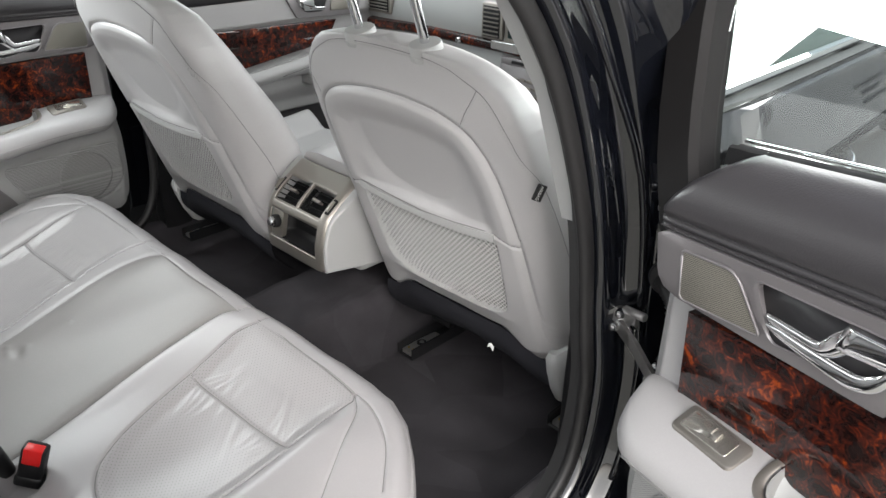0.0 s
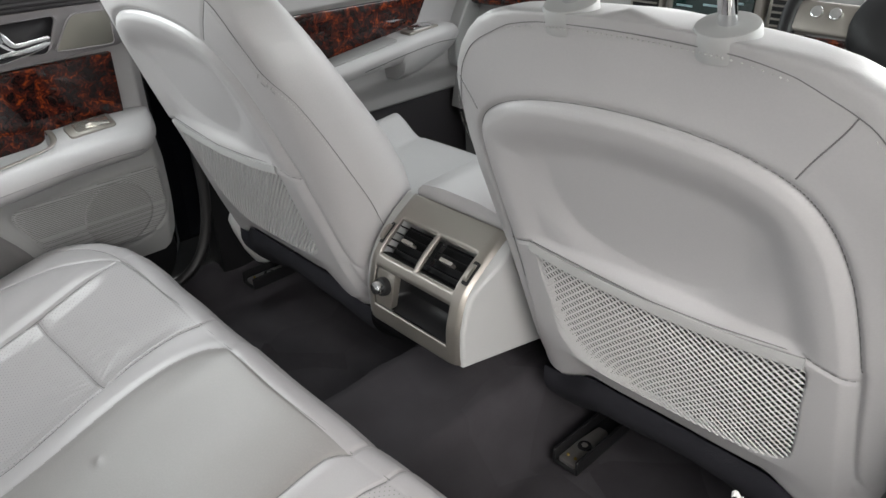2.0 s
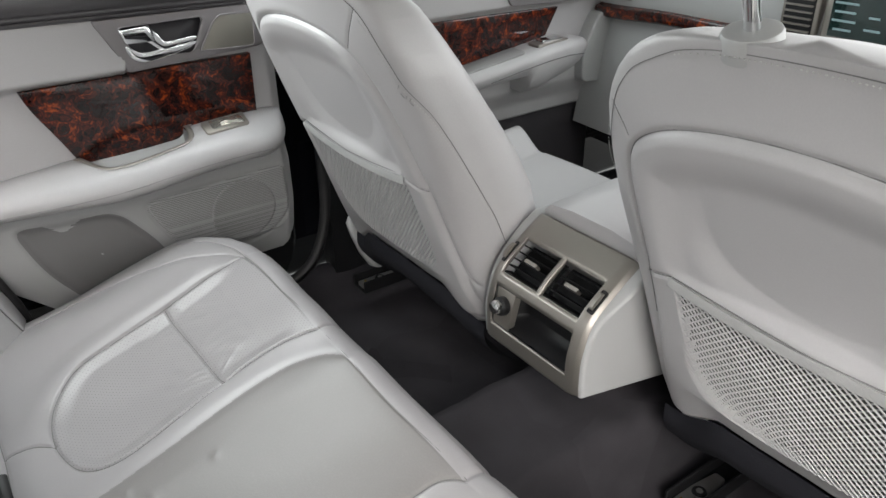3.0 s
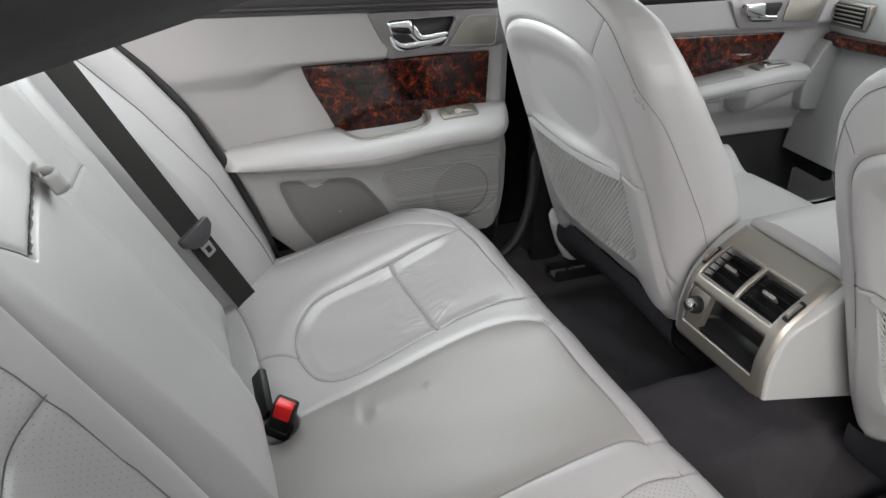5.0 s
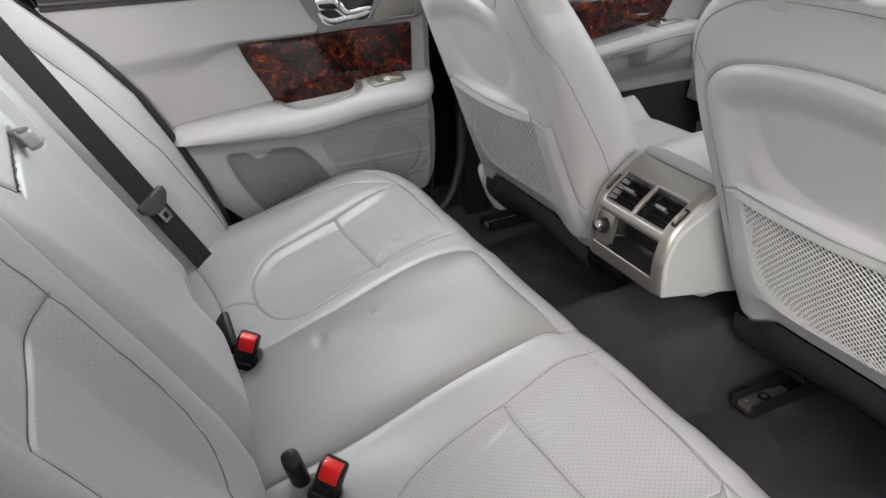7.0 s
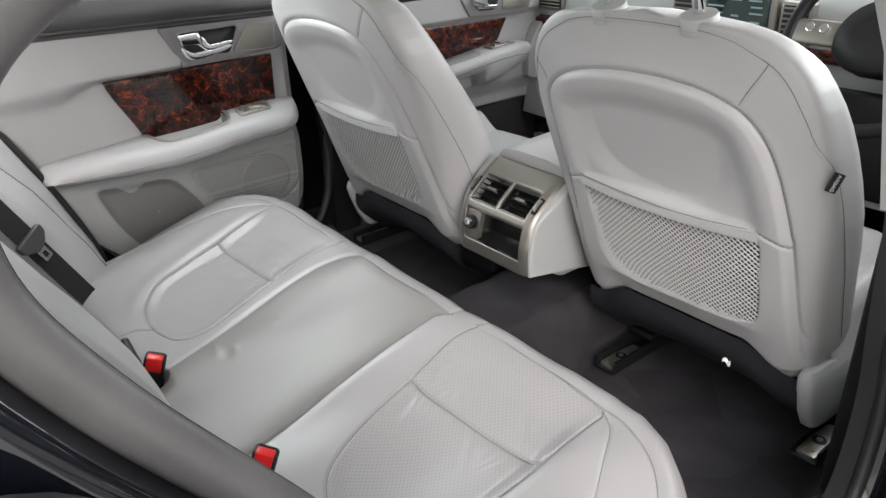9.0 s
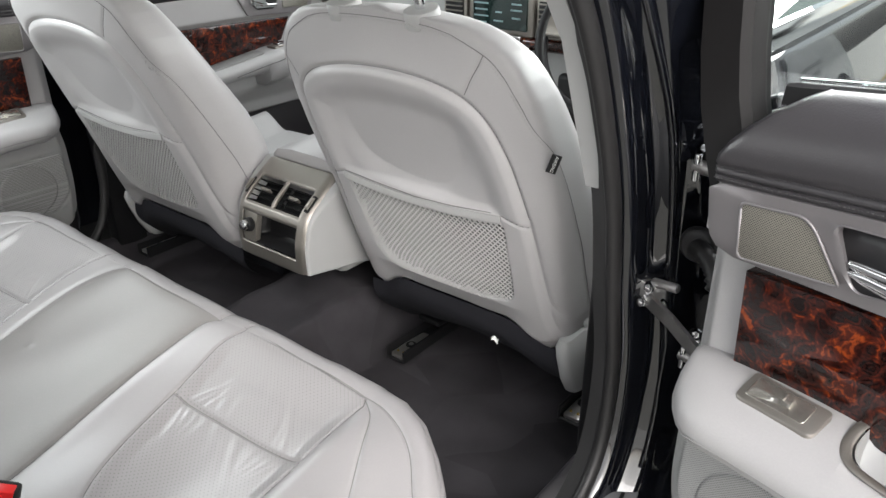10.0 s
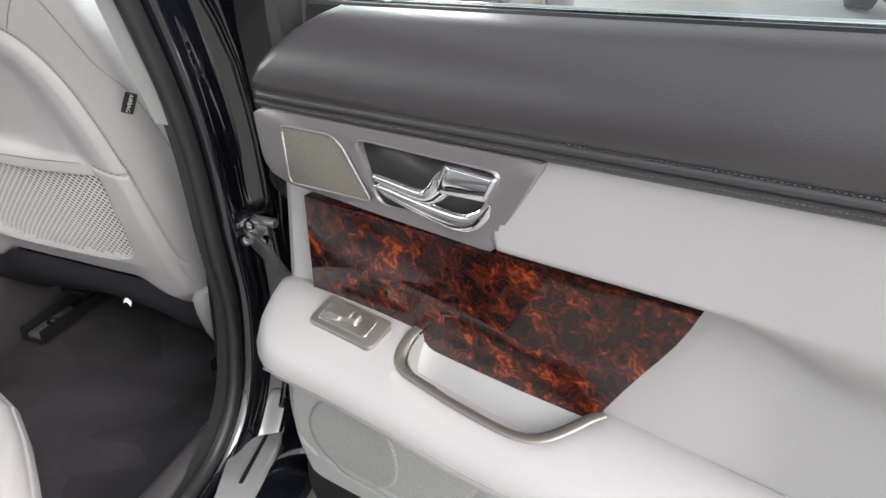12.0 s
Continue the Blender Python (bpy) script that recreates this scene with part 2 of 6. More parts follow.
def shell(name, V, F, mat, parent=None, label="", smooth=True, sharp=None, fix=True):
    """One mesh object from vertices and faces in world places, under a thing or a part."""
    me = bpy.data.meshes.new(name)
    me.from_pydata([tuple(v) for v in V], [], F)
    if fix:
        bm = bmesh.new()
        bm.from_mesh(me)
        bmesh.ops.recalc_face_normals(bm, faces=bm.faces)
        bm.to_mesh(me)
        bm.free()
    me.materials.append(mat)
    if smooth:
        me.shade_smooth()
        if sharp:
            me.set_sharp_from_angle(angle=radians(sharp))
    ob = new(name, me)
    if parent is not None:
        attach(ob, parent)
    if label:
        ob["label"] = label
    return ob


def part(name, bm, mat, parent=None, label="", sharp=35):
    me = bpy.data.meshes.new(name)
    bmesh.ops.recalc_face_normals(bm, faces=bm.faces)
    bm.to_mesh(me)
    bm.free()
    me.materials.append(mat)
    me.shade_smooth()
    me.set_sharp_from_angle(angle=radians(sharp))
    ob = new(name, me)
    if parent is not None:
        attach(ob, parent)
    if label:
        ob["label"] = label
    return ob


def grid(fn, nu, nv, close_u=False):
    V = [fn(i / nu, j / nv) for j in range(nv + 1) for i in range(nu if close_u else nu + 1)]
    w = nu if close_u else nu + 1
    F = [(j * w + i, j * w + (i + 1) % w, (j + 1) * w + (i + 1) % w, (j + 1) * w + i) for j in range(nv) for i in range(nu)]
    return V, F


def loft(rings, cap=True):
    """Closed rings of equal length, joined in order."""
    n = len(rings[0])
    V = [p for r in rings for p in r]
    F = [(k * n + i, k * n + (i + 1) % n, (k + 1) * n + (i + 1) % n, (k + 1) * n + i) for k in range(len(rings) - 1) for i in range(n)]
    if cap:
        F.append(tuple(range(n)))
        F.append(tuple(range((len(rings) - 1) * n, len(rings) * n)))
    return V, F


def smooth_path(pts, per=8):
    """A Catmull-Rom line through the points."""
    P = [Vector(p) for p in pts]
    P = [2 * P[0] - P[1]] + P + [2 * P[-1] - P[-2]]
    out = []
    for k in range(1, len(P) - 2):
        a, b, c, d = P[k - 1:k + 3]
        for i in range(per):
            t = i / per
            out.append(0.5 * ((2 * b) + (c - a) * t + (2 * a - 5 * b + 4 * c - d) * t * t + (3 * b - a - 3 * c + d) * t ** 3))
    out.append(P[-2])
    return out


def tube(pts, profile, up=(0, 0, 1), cap=True):
    """Sweeps a closed profile of (side, up) along a line."""
    P = [Vector(p) for p in pts]
    rings = []
    ref = Vector(up)
    for i, p in enumerate(P):
        d = (P[min(i + 1, len(P) - 1)] - P[max(i - 1, 0)]).normalized()
        side = d.cross(ref)
        if side.length < 1e-4:
            side = d.cross(Vector((1, 0, 0.1)))
        side.normalize()
        u = side.cross(d)
        rings.append([p + side * a + u * b for a, b in profile])
    return loft(rings, cap)


def circle(r, n=12, squash=1.0):
    return [(r * math.cos(2 * math.pi * k / n), squash * r * math.sin(2 * math.pi * k / n)) for k in range(n)]


def round_box(size, at, bevel=0.004, seg=3, turn=None):
    bm = bmesh.new()
    bmesh.ops.create_cube(bm, size=1)
    bmesh.ops.scale(bm, vec=size, verts=bm.verts)
    if bevel:
        bmesh.ops.bevel(bm, geom=bm.edges[:], offset=bevel, segments=seg, profile=0.5, affect="EDGES")
    m = Matrix.Translation(at) @ (turn.to_4x4() if turn else Matrix())
    bmesh.ops.transform(bm, matrix=m, verts=bm.verts)
    return bm


def cyl(r1, r2, a, b, n=20, bevel=0.0):
    a, b = Vector(a), Vector(b)
    bm = bmesh.new()
    bmesh.ops.create_cone(bm, cap_ends=True, segments=n, radius1=r1, radius2=r2, depth=(b - a).length)
    if bevel:
        bmesh.ops.bevel(bm, geom=[e for e in bm.edges if all(len(f.verts) > 4 or True for f in e.link_faces) and abs(e.verts[0].co.z - e.verts[1].co.z) < 1e-6],
                        offset=bevel, segments=2, profile=0.5, affect="EDGES")
    q = (b - a).to_track_quat("Z", "Y")
    bmesh.ops.transform(bm, matrix=Matrix.Translation((a + b) / 2) @ q.to_matrix().to_4x4(), verts=bm.verts)
    return bm


def slab(outline, place, front, back, bevel=0.003, seg=2):
    """A plate cut along an outline of (a, b); place(a, b, depth) gives its point; bevelled on the front edge."""
    bm = bmesh.new()
    f0 = [bm.verts.new(place(a, b, front)) for a, b in outline]
    f1 = [bm.verts.new(place(a, b, back)) for a, b in outline]
    n = len(outline)
    top = bm.faces.new(f0)
    bm.faces.new(f1[::-1])
    for i in range(n):
        bm.faces.new((f0[i], f1[i], f1[(i + 1) % n], f0[(i + 1) % n]))
    bmesh.ops.recalc_face_normals(bm, faces=bm.faces)
    if bevel:
        bmesh.ops.bevel(bm, geom=list(top.edges), offset=bevel, segments=seg, profile=0.5, affect="EDGES", clamp_overlap=True)
    return bm


def rounded(poly, r, n=5):
    """The polygon with its corners rounded; r: one radius or one a corner."""
    out = []
    m = len(poly)
    for i in range(m):
        p, a, b = Vector(poly[i]), Vector(poly[i - 1]), Vector(poly[(i + 1) % m])
        rr = r[i] if isinstance(r, (list, tuple)) else r
        u, v = (a - p), (b - p)
        k = min(rr, u.length * 0.48, v.length * 0.48)
        s, e = p + u.normalized() * k, p + v.normalized() * k
        for j in range(n + 1):
            t = j / n
            out.append(tuple((1 - t) ** 2 * s + 2 * t * (1 - t) * p + t * t * e))
    return out


def inside(poly, x, y):
    c = False
    j = len(poly) - 1
    for i in range(len(poly)):
        xi, yi = poly[i][0], poly[i][1]
        xj, yj = poly[j][0], poly[j][1]
        if (yi > y) != (yj > y) and x < (xj - xi) * (y - yi) / (yj - yi) + xi:
            c = not c
        j = i
    return c


def edge_far(poly, x, y):
    """The distance of a point from a polygon's outline."""
    P = np.array(poly)
    A, B = P, np.roll(P, -1, 0)
    d = B - A
    t = np.clip(((x - A[:, 0]) * d[:, 0] + (y - A[:, 1]) * d[:, 1]) / np.maximum((d ** 2).sum(1), 1e-12), 0, 1)
    return float(np.hypot(A[:, 0] + t * d[:, 0] - x, A[:, 1] + t * d[:, 1] - y).min())


def step(a, b, x):
    t = min(1, max(0, (x - a) / (b - a)))
    return t * t * (3 - 2 * t)


def bell(x, w):
    return math.exp(-(x / w) ** 2)


# ---- ground and surroundings ----
CONCRETE = surface("pale_worn_concrete", (0.50, 0.495, 0.465), 0.85, vary=0.3, scale=1.2, fine=60, bump=0.5, depth=0.004)
ASPHALT = surface("grey_worn_asphalt", (0.30, 0.295, 0.27), 0.9, vary=0.4, scale=2.5, fine=60, bump=0.7, depth=0.005)
YELLOW = surface("faded_yellow_road_paint", (0.55, 0.36, 0.04), 0.7, vary=0.3, scale=15, fine=80)
WHITE_PAINT = surface("white_van_paint", (0.80, 0.80, 0.79), 0.25, vary=0.03, fine=200, bump=0.0, coat=0.8)
DARK_GLASS = surface("dark_tinted_glass", (0.02, 0.03, 0.03), 0.05, vary=0.1, fine=20, bump=0.0, coat=1.0)
ALLOY = surface("silver_wheel_trim", (0.55, 0.55, 0.56), 0.3, 0.8, vary=0.05)
TYRE = surface("tyre_rubber", (0.02, 0.02, 0.02), 0.8, vary=0.2, fine=100)

V, F = grid(lambda u, v: (-60 + 120 * u, -60 + 120 * v, 0.0), 24, 24)
ground = shell("ground", V, F, CONCRETE, smooth=False)
tagged(ground, "pale worn concrete yard with grit and stains", "ground", kind="structure")
V, F = grid(lambda u, v: (-3.2 + 5.6 * u + 0.05 * math.sin(9 * v), -8 + 11.3 * v, 0.004), 6, 24)
lane = shell("asphalt_strip", V, F, ASPHALT, smooth=False)
tagged(lane, "darker gritty asphalt strip on the yard", "pavement", kind="structure")
for k in range(2):
    V, F = grid(lambda u, v: (2.38 + 0.16 * k + 0.07 * u, 8.8 + 10 * v, 0.008), 1, 30)
    tagged(shell("road_line", V, F, YELLOW, smooth=False), "faded yellow road line painted on the yard", "road line", kind="structure")


def parked_van(at):
    """A white panel van on two visible wheels, with side windows and a dark sill."""
    x0, y0 = at
    e = thing("van", (x0, y0, 0), "white panel van with dark windows parked on the yard", "van")
    prof = rounded([(-2.2, 0.35), (-2.2, 2.68), (2.6, 2.76), (3.5, 1.35), (4.1, 1.10), (4.15, 0.35)], 0.16, 6)
    rings = []
    for w, sc in ((0.0, 0.97), (0.06, 1.0), (1.6, 1.0), (1.7, 0.97)):
        rings.append([(x0 + w, y0 - a * sc, 1.0 + (b - 1.0) * sc) for a, b in prof])
    V, F = loft(rings)
    body = shell("body", V, F, WHITE_PAINT, e, sharp=40)
    for a0, a1 in ((2.05, 3.25),):
        top = 1.95
        out = rounded([(a0, 1.30), (a0, top), (a1 - 0.45, top), (a1, 1.30)], 0.07)
        part("window", slab([(y0 - a, b) for a, b in out], lambda a, b, d: (x0 - d, a, b), 0.012, -0.02, 0.004), DARK_GLASS, e, "dark side window")
    part("sill", round_box((0.08, 3.3, 0.16), (x0 + 0.03, y0 - 0.65, 0.36), 0.02), BLACK_PLASTIC, e, "black plastic sill")
    part("door_mirror", round_box((0.16, 0.12, 0.22), (x0 - 0.12, y0 - 3.0, 1.40), 0.04), BLACK_PLASTIC, e)
    for k, (yy, zz, ln) in enumerate(((-1.2, 1.25, 0.9), (-1.15, 1.12, 0.6), (-1.2, 0.98, 0.75))):
        part("lettering_bar", round_box((0.008, ln, 0.06), (x0 - 0.002, y0 - 0.1 - yy * 0.6, zz - 0.22), 0.002, 1), PLASTIC_MID, e, "row of dark lettering too small to read")
    for yy in (1.5, -2.95):
        w = part("wheel", cyl(0.33, 0.33, (x0 - 0.03, y0 + yy, 0.33), (x0 + 0.2, y0 + yy, 0.33), 32, 0.03), TYRE, e)
        part("rim", cyl(0.21, 0.2, (x0 - 0.045, y0 + yy, 0.33), (x0 + 0.1, y0 + yy, 0.33), 28, 0.01), ALLOY, w, "silver wheel trim")
        for k in range(8):
            c, s_ = math.cos(k * math.pi / 4), math.sin(k * math.pi / 4)
            part("spoke_slot", round_box((0.006, 0.03, 0.09), (x0 - 0.046, y0 + yy + 0.13 * c, 0.33 + 0.13 * s_), 0.002, 1,
                                         Matrix.Rotation(-k * math.pi / 4 + math.pi / 2, 3, "X")), BLACK_PLASTIC, w)
    return e


parked_van((2.75, 5.9))


# ---- floor of the car ----
def floor_z(x, y):
    tun = 0.155 * (1 - step(0.102, 0.150, abs(x))) * (0.75 + 0.25 * step(-0.5, 0.2, y))
    side = 0.09 * step(0.655, 0.72, abs(x))
    return 0.30 + tun + side + 0.003 * math.sin(31 * x + 17 * y) + 0.002 * math.sin(53 * y - 21 * x)


V, F = grid(lambda u, v: ((x := -0.74 + 1.48 * u), (y := -0.9 + 2.2 * v), floor_z(x, y)), 90, 120)
tagged(shell("floor", V, F, CARPET), "charcoal carpeted car floor with a raised centre tunnel", "floor", kind="structure")


# ---- rear bench ----
bench = thing("rear_bench_seat", (0, -0.5, 0.3), "pale grey leather rear bench seat with perforated panels", "car seat")


def far(line, X, Y):
    """The distances of many points from one line."""
    best = np.full(np.shape(X), 9.0)
    for (x0, y0), (x1, y1) in zip(line, line[1:]):
        dx, dy = x1 - x0, y1 - y0
        t = np.clip(((X - x0) * dx + (Y - y0) * dy) / max(dx * dx + dy * dy, 1e-12), 0, 1)
        best = np.minimum(best, np.hypot(x0 + t * dx - X, y0 + t * dy - Y))
    return best


def within(poly, X, Y):
    """Which of many points lie inside a polygon."""
    hit = np.zeros(np.shape(X), bool)
    for (x0, y0), (x1, y1) in zip(poly, poly[1:] + poly[:1]):
        if y0 != y1:
            hit ^= ((y0 > Y) != (y1 > Y)) & (X < (x1 - x0) * (Y - y0) / (y1 - y0) + x0)
    return hit


def soft(a, b, X):
    t = np.clip((X - a) / (b - a), 0, 1)
    return t * t * (3 - 2 * t)


def hump(X, w):
    return np.exp(-(X / w) ** 2)


def curve(pts, sx=1, per=8):
    return [(sx * p[0], p[1]) for p in smooth_path([(a, b, 0) for a, b in pts], per)]


def insert_outline(sx):
    if sx > 0:
        line = [(0.232, -0.258), (0.219, -0.30), (0.226, -0.36), (0.231, -0.42), (0.240, -0.49), (0.258, -0.55), (0.285, -0.590), (0.33, -0.612), (0.39, -0.612),
                (0.45, -0.580), (0.487, -0.52), (0.505, -0.44), (0.512, -0.36), (0.515, -0.275)]
    else:
        line = [(0.212, -0.258), (0.228, -0.30), (0.233, -0.35), (0.226, -0.42), (0.212, -0.51), (0.206, -0.567), (0.216, -0.602), (0.245, -0.626), (0.305, -0.639), (0.37, -0.633),
                (0.42, -0.612), (0.462, -0.572), (0.478, -0.50), (0.485, -0.42), (0.493, -0.35), (0.503, -0.275)]
    p = curve(line, sx)
    q = curve([(0.505, -0.262), (0.40, -0.256), (0.30, -0.254), (0.222, -0.256)], sx)
    return p + q


INSERTS = [insert_outline(1), insert_outline(-1)]
CROSS = [curve([(0.230, -0.397), (0.36, -0.392), (0.509, -0.388)], 1), curve([(0.227, -0.408), (0.36, -0.412), (0.484, -0.420)], -1)]
MIDLINES = [curve([(0.172, -0.257), (0.154, -0.272), (0.144, -0.30), (0.141, -0.40), (0.144, -0.53), (0.152, -0.64), (0.158, -0.735)], 1),
            curve([(0.126, -0.262), (0.155, -0.285), (0.176, -0.33), (0.180, -0.40), (0.173, -0.50), (0.163, -0.60), (0.150, -0.68), (0.146, -0.735)], -1)]
FRONTSEAM = curve([(-0.672, -0.352), (-0.62, -0.300), (-0.56, -0.270), (-0.505, -0.260), (-0.40, -0.255), (-0.22, -0.256), (0, -0.262), (0.22, -0.256), (0.40, -0.255), (0.505, -0.260), (0.56, -0.270), (0.62, -0.300), (0.672, -0.352)])
SIDESEAM = [curve([(0.507, -0.263), (0.540, -0.288), (0.567, -0.33), (0.602, -0.39), (0.634, -0.45), (0.655, -0.54), (0.648, -0.63), (0.640, -0.735)], s) for s in (1, -1)]
BACKSEAM = [curve([(0.306, -0.639), (0.326, -0.662), (0.334, -0.688), (0.334, -0.703)], s) for s in (1, -1)]
REARSEAM = [curve([(0.200, -0.708), (0.26, -0.705), (0.33, -0.704), (0.42, -0.708), (0.49, -0.716), (0.56, -0.735)], s) for s in (1, -1)]
SLOPE = math.atan(0.28)
NX, NY = 720, 360
NT = 296
# the rim runs round in plan; across it the leather rolls over from the slope to the front drop
XS = np.linspace(-0.722, 0.722, NX + 1)
AX = np.abs(XS)
EDGE = np.interp(AX, [0, 0.14, 0.23, 0.32, 0.42, 0.50, 0.55, 0.60, 0.646, 0.68, 0.70, 0.722], [-0.262, -0.262, -0.260, -0.256, -0.2545, -0.2565, -0.263, -0.282, -0.313, -0.342, -0.362, -0.392])
VS = np.concatenate([np.linspace(0, 0.80, NT), np.linspace(0.80, 1, NY + 2 - NT)[1:]])
X, VV = np.meshgrid(XS, VS)
E = EDGE[None, :] * np.ones_like(X)
K = np.clip(VV / 0.80, 0, 1)
Y = -0.79 + (E + 0.79) * K
A = np.abs(X)


def dish(Y):
    D = np.maximum(0, -0.5 - Y)
    return np.where(Y > -0.5, 0.566 + 0.28 * (Y + 0.4), 0.538 - 0.28 * D + 0.30 * D * D)


Z = dish(Y)
Z += 0.017 * hump(A - 0.575, 0.065) * soft(-0.25, -0.36, Y) + 0.004 * hump(Y + 0.68, 0.05) * hump(A - 0.40, 0.15)
Z -= 0.011 * hump(A - 0.355, 0.105) * hump(Y + 0.49, 0.12)
Z += 0.004 * soft(0.19, 0.10, A)
wav = np.sin(9 * X + 4) + np.sin(13 * Y - 2)
for poly, cr, sd in zip(INSERTS, CROSS, (1, -1)):
    on = within(poly, X, Y)
    d = far(poly + poly[:1], X, Y)
    rear_arc = soft(-0.27, -0.33, Y)
    Z -= 0.0030 * hump(d, 0.0024) + on * 0.0065 * soft(0.0, 0.030, d) * rear_arc
    Z += (~on) * 0.0045 * hump(d - 0.022, 0.020) * rear_arc * soft(0.30, 0.42, A)
    c = far(cr, X, Y)
    Z -= on * (0.0036 * hump(c, 0.0024) + 0.0026 * hump(c, 0.014))
    # gathers that run away from the cross seam, bunched towards its two ends
    side = np.sign(Y - np.interp(A, [0.236, 0.36, 0.494], [-0.40, -0.40, -0.40]))
    for x0, tilt, wid, amp in ((0.262, 0.55, 0.0042, 1.0), (0.276, 0.40, 0.0050, 0.8), (0.292, 0.25, 0.0042, 0.9), (0.312, 0.12, 0.0055, 0.6), (0.338, 0.02, 0.0048, 0.35), (0.400, -0.15, 0.0050, 0.35),
                               (0.428, -0.30, 0.0045, 0.6), (0.446, -0.45, 0.0042, 0.8), (0.462, -0.62, 0.0040, 0.7), (0.478, -0.85, 0.0036, 0.5)):
        bend = A - x0 - tilt * (c - 0.004) * (0.8 + 0.25 * side) - 0.0022 * np.sin(95 * c + 40 * x0) - 0.0010 * wav
        Z += on * 0.0008 * amp * hump(bend, wid) * soft(0.002, 0.010, c) * soft(0.062 + 0.03 * amp, 0.012, c) * soft(0.0, 0.010, d)
    fold = np.sin(160 * A + 60 * Y + 2.2 * np.sin(33 * X + 60 * Y)) * np.sin(47 * X + 23 * Y + 5)
    Z += on * 0.0004 * hump(c - 0.02, 0.05) * fold * soft(0.0, 0.012, d)
for ln in MIDLINES[1:]:
    Z -= 0.0016 * hump(far(ln, X, Y), 0.010)
for ln in MIDLINES[:1] + SIDESEAM + BACKSEAM + REARSEAM + [FRONTSEAM]:
    e_ = far(ln, X, Y)
    Z -= 0.0026 * hump(e_, 0.0024) + 0.0016 * hump(e_, 0.012)
Z += 0.0012 * np.sin(17 * X + 3) * np.sin(21 * Y + 1) + 0.0008 * np.sin(37 * X - 20 * Y)
for x0, y0, h, w in ((-0.10, -0.555, 0.0016, 0.008), (-0.093, -0.575, -0.0018, 0.009), (-0.115, -0.585, 0.0014, 0.008), (-0.137, -0.58, 0.0016, 0.007), (-0.10, -0.47, 0.0015, 0.006)):
    Z += h * hump(np.hypot((X - x0) * 0.6, Y - y0), w)
# pockets in the leather round the belt buckles
for x0, y0 in ((-0.150, -0.700), (0.212, -0.676)):
    Z -= 0.030 * soft(0.036, 0.024, np.hypot((X - x0) * 0.9, Y - y0))
# rolled front and outer sides
R = 0.036
TH = np.clip((VV - 0.80) / 0.13, 0, 1) * (math.pi / 2 + SLOPE + 0.1)
roll = VV > 0.80
zr = Z[NT - 1][None, :] * np.ones_like(X)
Y = np.where(roll, E + R * (np.sin(SLOPE) + np.sin(TH - SLOPE)), Y)
Z = np.where(roll, zr - R * (np.cos(SLOPE) - np.cos(TH - SLOPE)), Z)
Z -= 0.0025 * hump((TH - 1.1) * R, 0.004) * roll
drop = np.clip((VV - 0.93) / 0.07, 0, 1)
Z -= 0.17 * drop
Y -= 0.02 * drop
S = np.clip((A - 0.655) / 0.0675, 0, 1)
Z -= 0.058 * (1 - np.sqrt(np.maximum(0, 1 - S * S)))
V = [tuple(p) for p in np.stack([X, Y, Z], -1).reshape(-1, 3).tolist()]
W = NX + 1
F = [(j * W + i, j * W + i + 1, (j + 1) * W + i + 1, (j + 1) * W + i) for j in range(len(VS) - 1) for i in range(NX)]
xc = (X[:-1, :-1] + X[1:, 1:]) / 2
yc = (Y[:-1, :-1] + Y[1:, 1:]) / 2
LABEL = np.zeros(xc.shape, int)
MID = MIDLINES[0][::-1] + MIDLINES[1]
low = VV[:-1, :-1] < 0.80
LABEL[within(MID, xc, yc) & low] = 3
LABEL[within(INSERTS[0], xc, yc) & low] = 1
LABEL[within(INSERTS[1], xc, yc) & low] = 2
lab = LABEL.reshape(-1).tolist()


def cushion_at(x, y):
    """The height of the built cushion at a place on its top."""
    u = (x + 0.722) / 1.444 * NX
    i = min(NX - 1, max(0, int(u)))
    u -= i
    e = EDGE[i] * (1 - u) + EDGE[i + 1] * u
    v = (y + 0.79) / (e + 0.79) * (NT - 1)
    j = min(NT - 2, max(0, int(v)))
    v = min(1.0, v - j)
    return (Z[j, i] * (1 - u) + Z[j, i + 1] * u) * (1 - v) + (Z[j + 1, i] * (1 - u) + Z[j + 1, i + 1] * u) * v


def split_shell(name_mats, V, F, lab, parent):
    """One grid as several touching meshes, with the whole grid's soft shading kept across their joints."""
    va = np.array(V)
    quads = np.array([f if len(f) == 4 else (*f, f[-1]) for f in F if len(f) < 5])
    fn = np.cross(va[quads[:, 2]] - va[quads[:, 0]], va[quads[:, 3]] - va[quads[:, 1]])
    nv = np.zeros_like(va)
    for k in range(4):
        np.add.at(nv, quads[:, k], fn)
    nv /= np.maximum(np.linalg.norm(nv, axis=1), 1e-12)[:, None]
    made = []
    for k, (name, mat, label) in enumerate(name_mats):
        fs = [f for f, q in zip(F, lab) if q == k]
        if not fs:
            continue
        ids = sorted({i for f in fs for i in f})
        at = {i: n for n, i in enumerate(ids)}
        ob = shell(name, [V[i] for i in ids], [tuple(at[i] for i in f) for f in fs], mat, parent, label, fix=False)
        ob.data.normals_split_custom_set_from_vertices([tuple(nv[i]) for i in ids])
        made.append(ob)
    return made


split_shell([("cushion", BENCH_LEATHER, ""), ("cushion_insert", PERF_SEAT, "perforated leather insert"), ("cushion_insert", PERF_SEAT, "perforated leather insert"),
             ("centre_cushion", LEATHER_DARKER, "smooth worn centre section")], V, F, lab, bench)


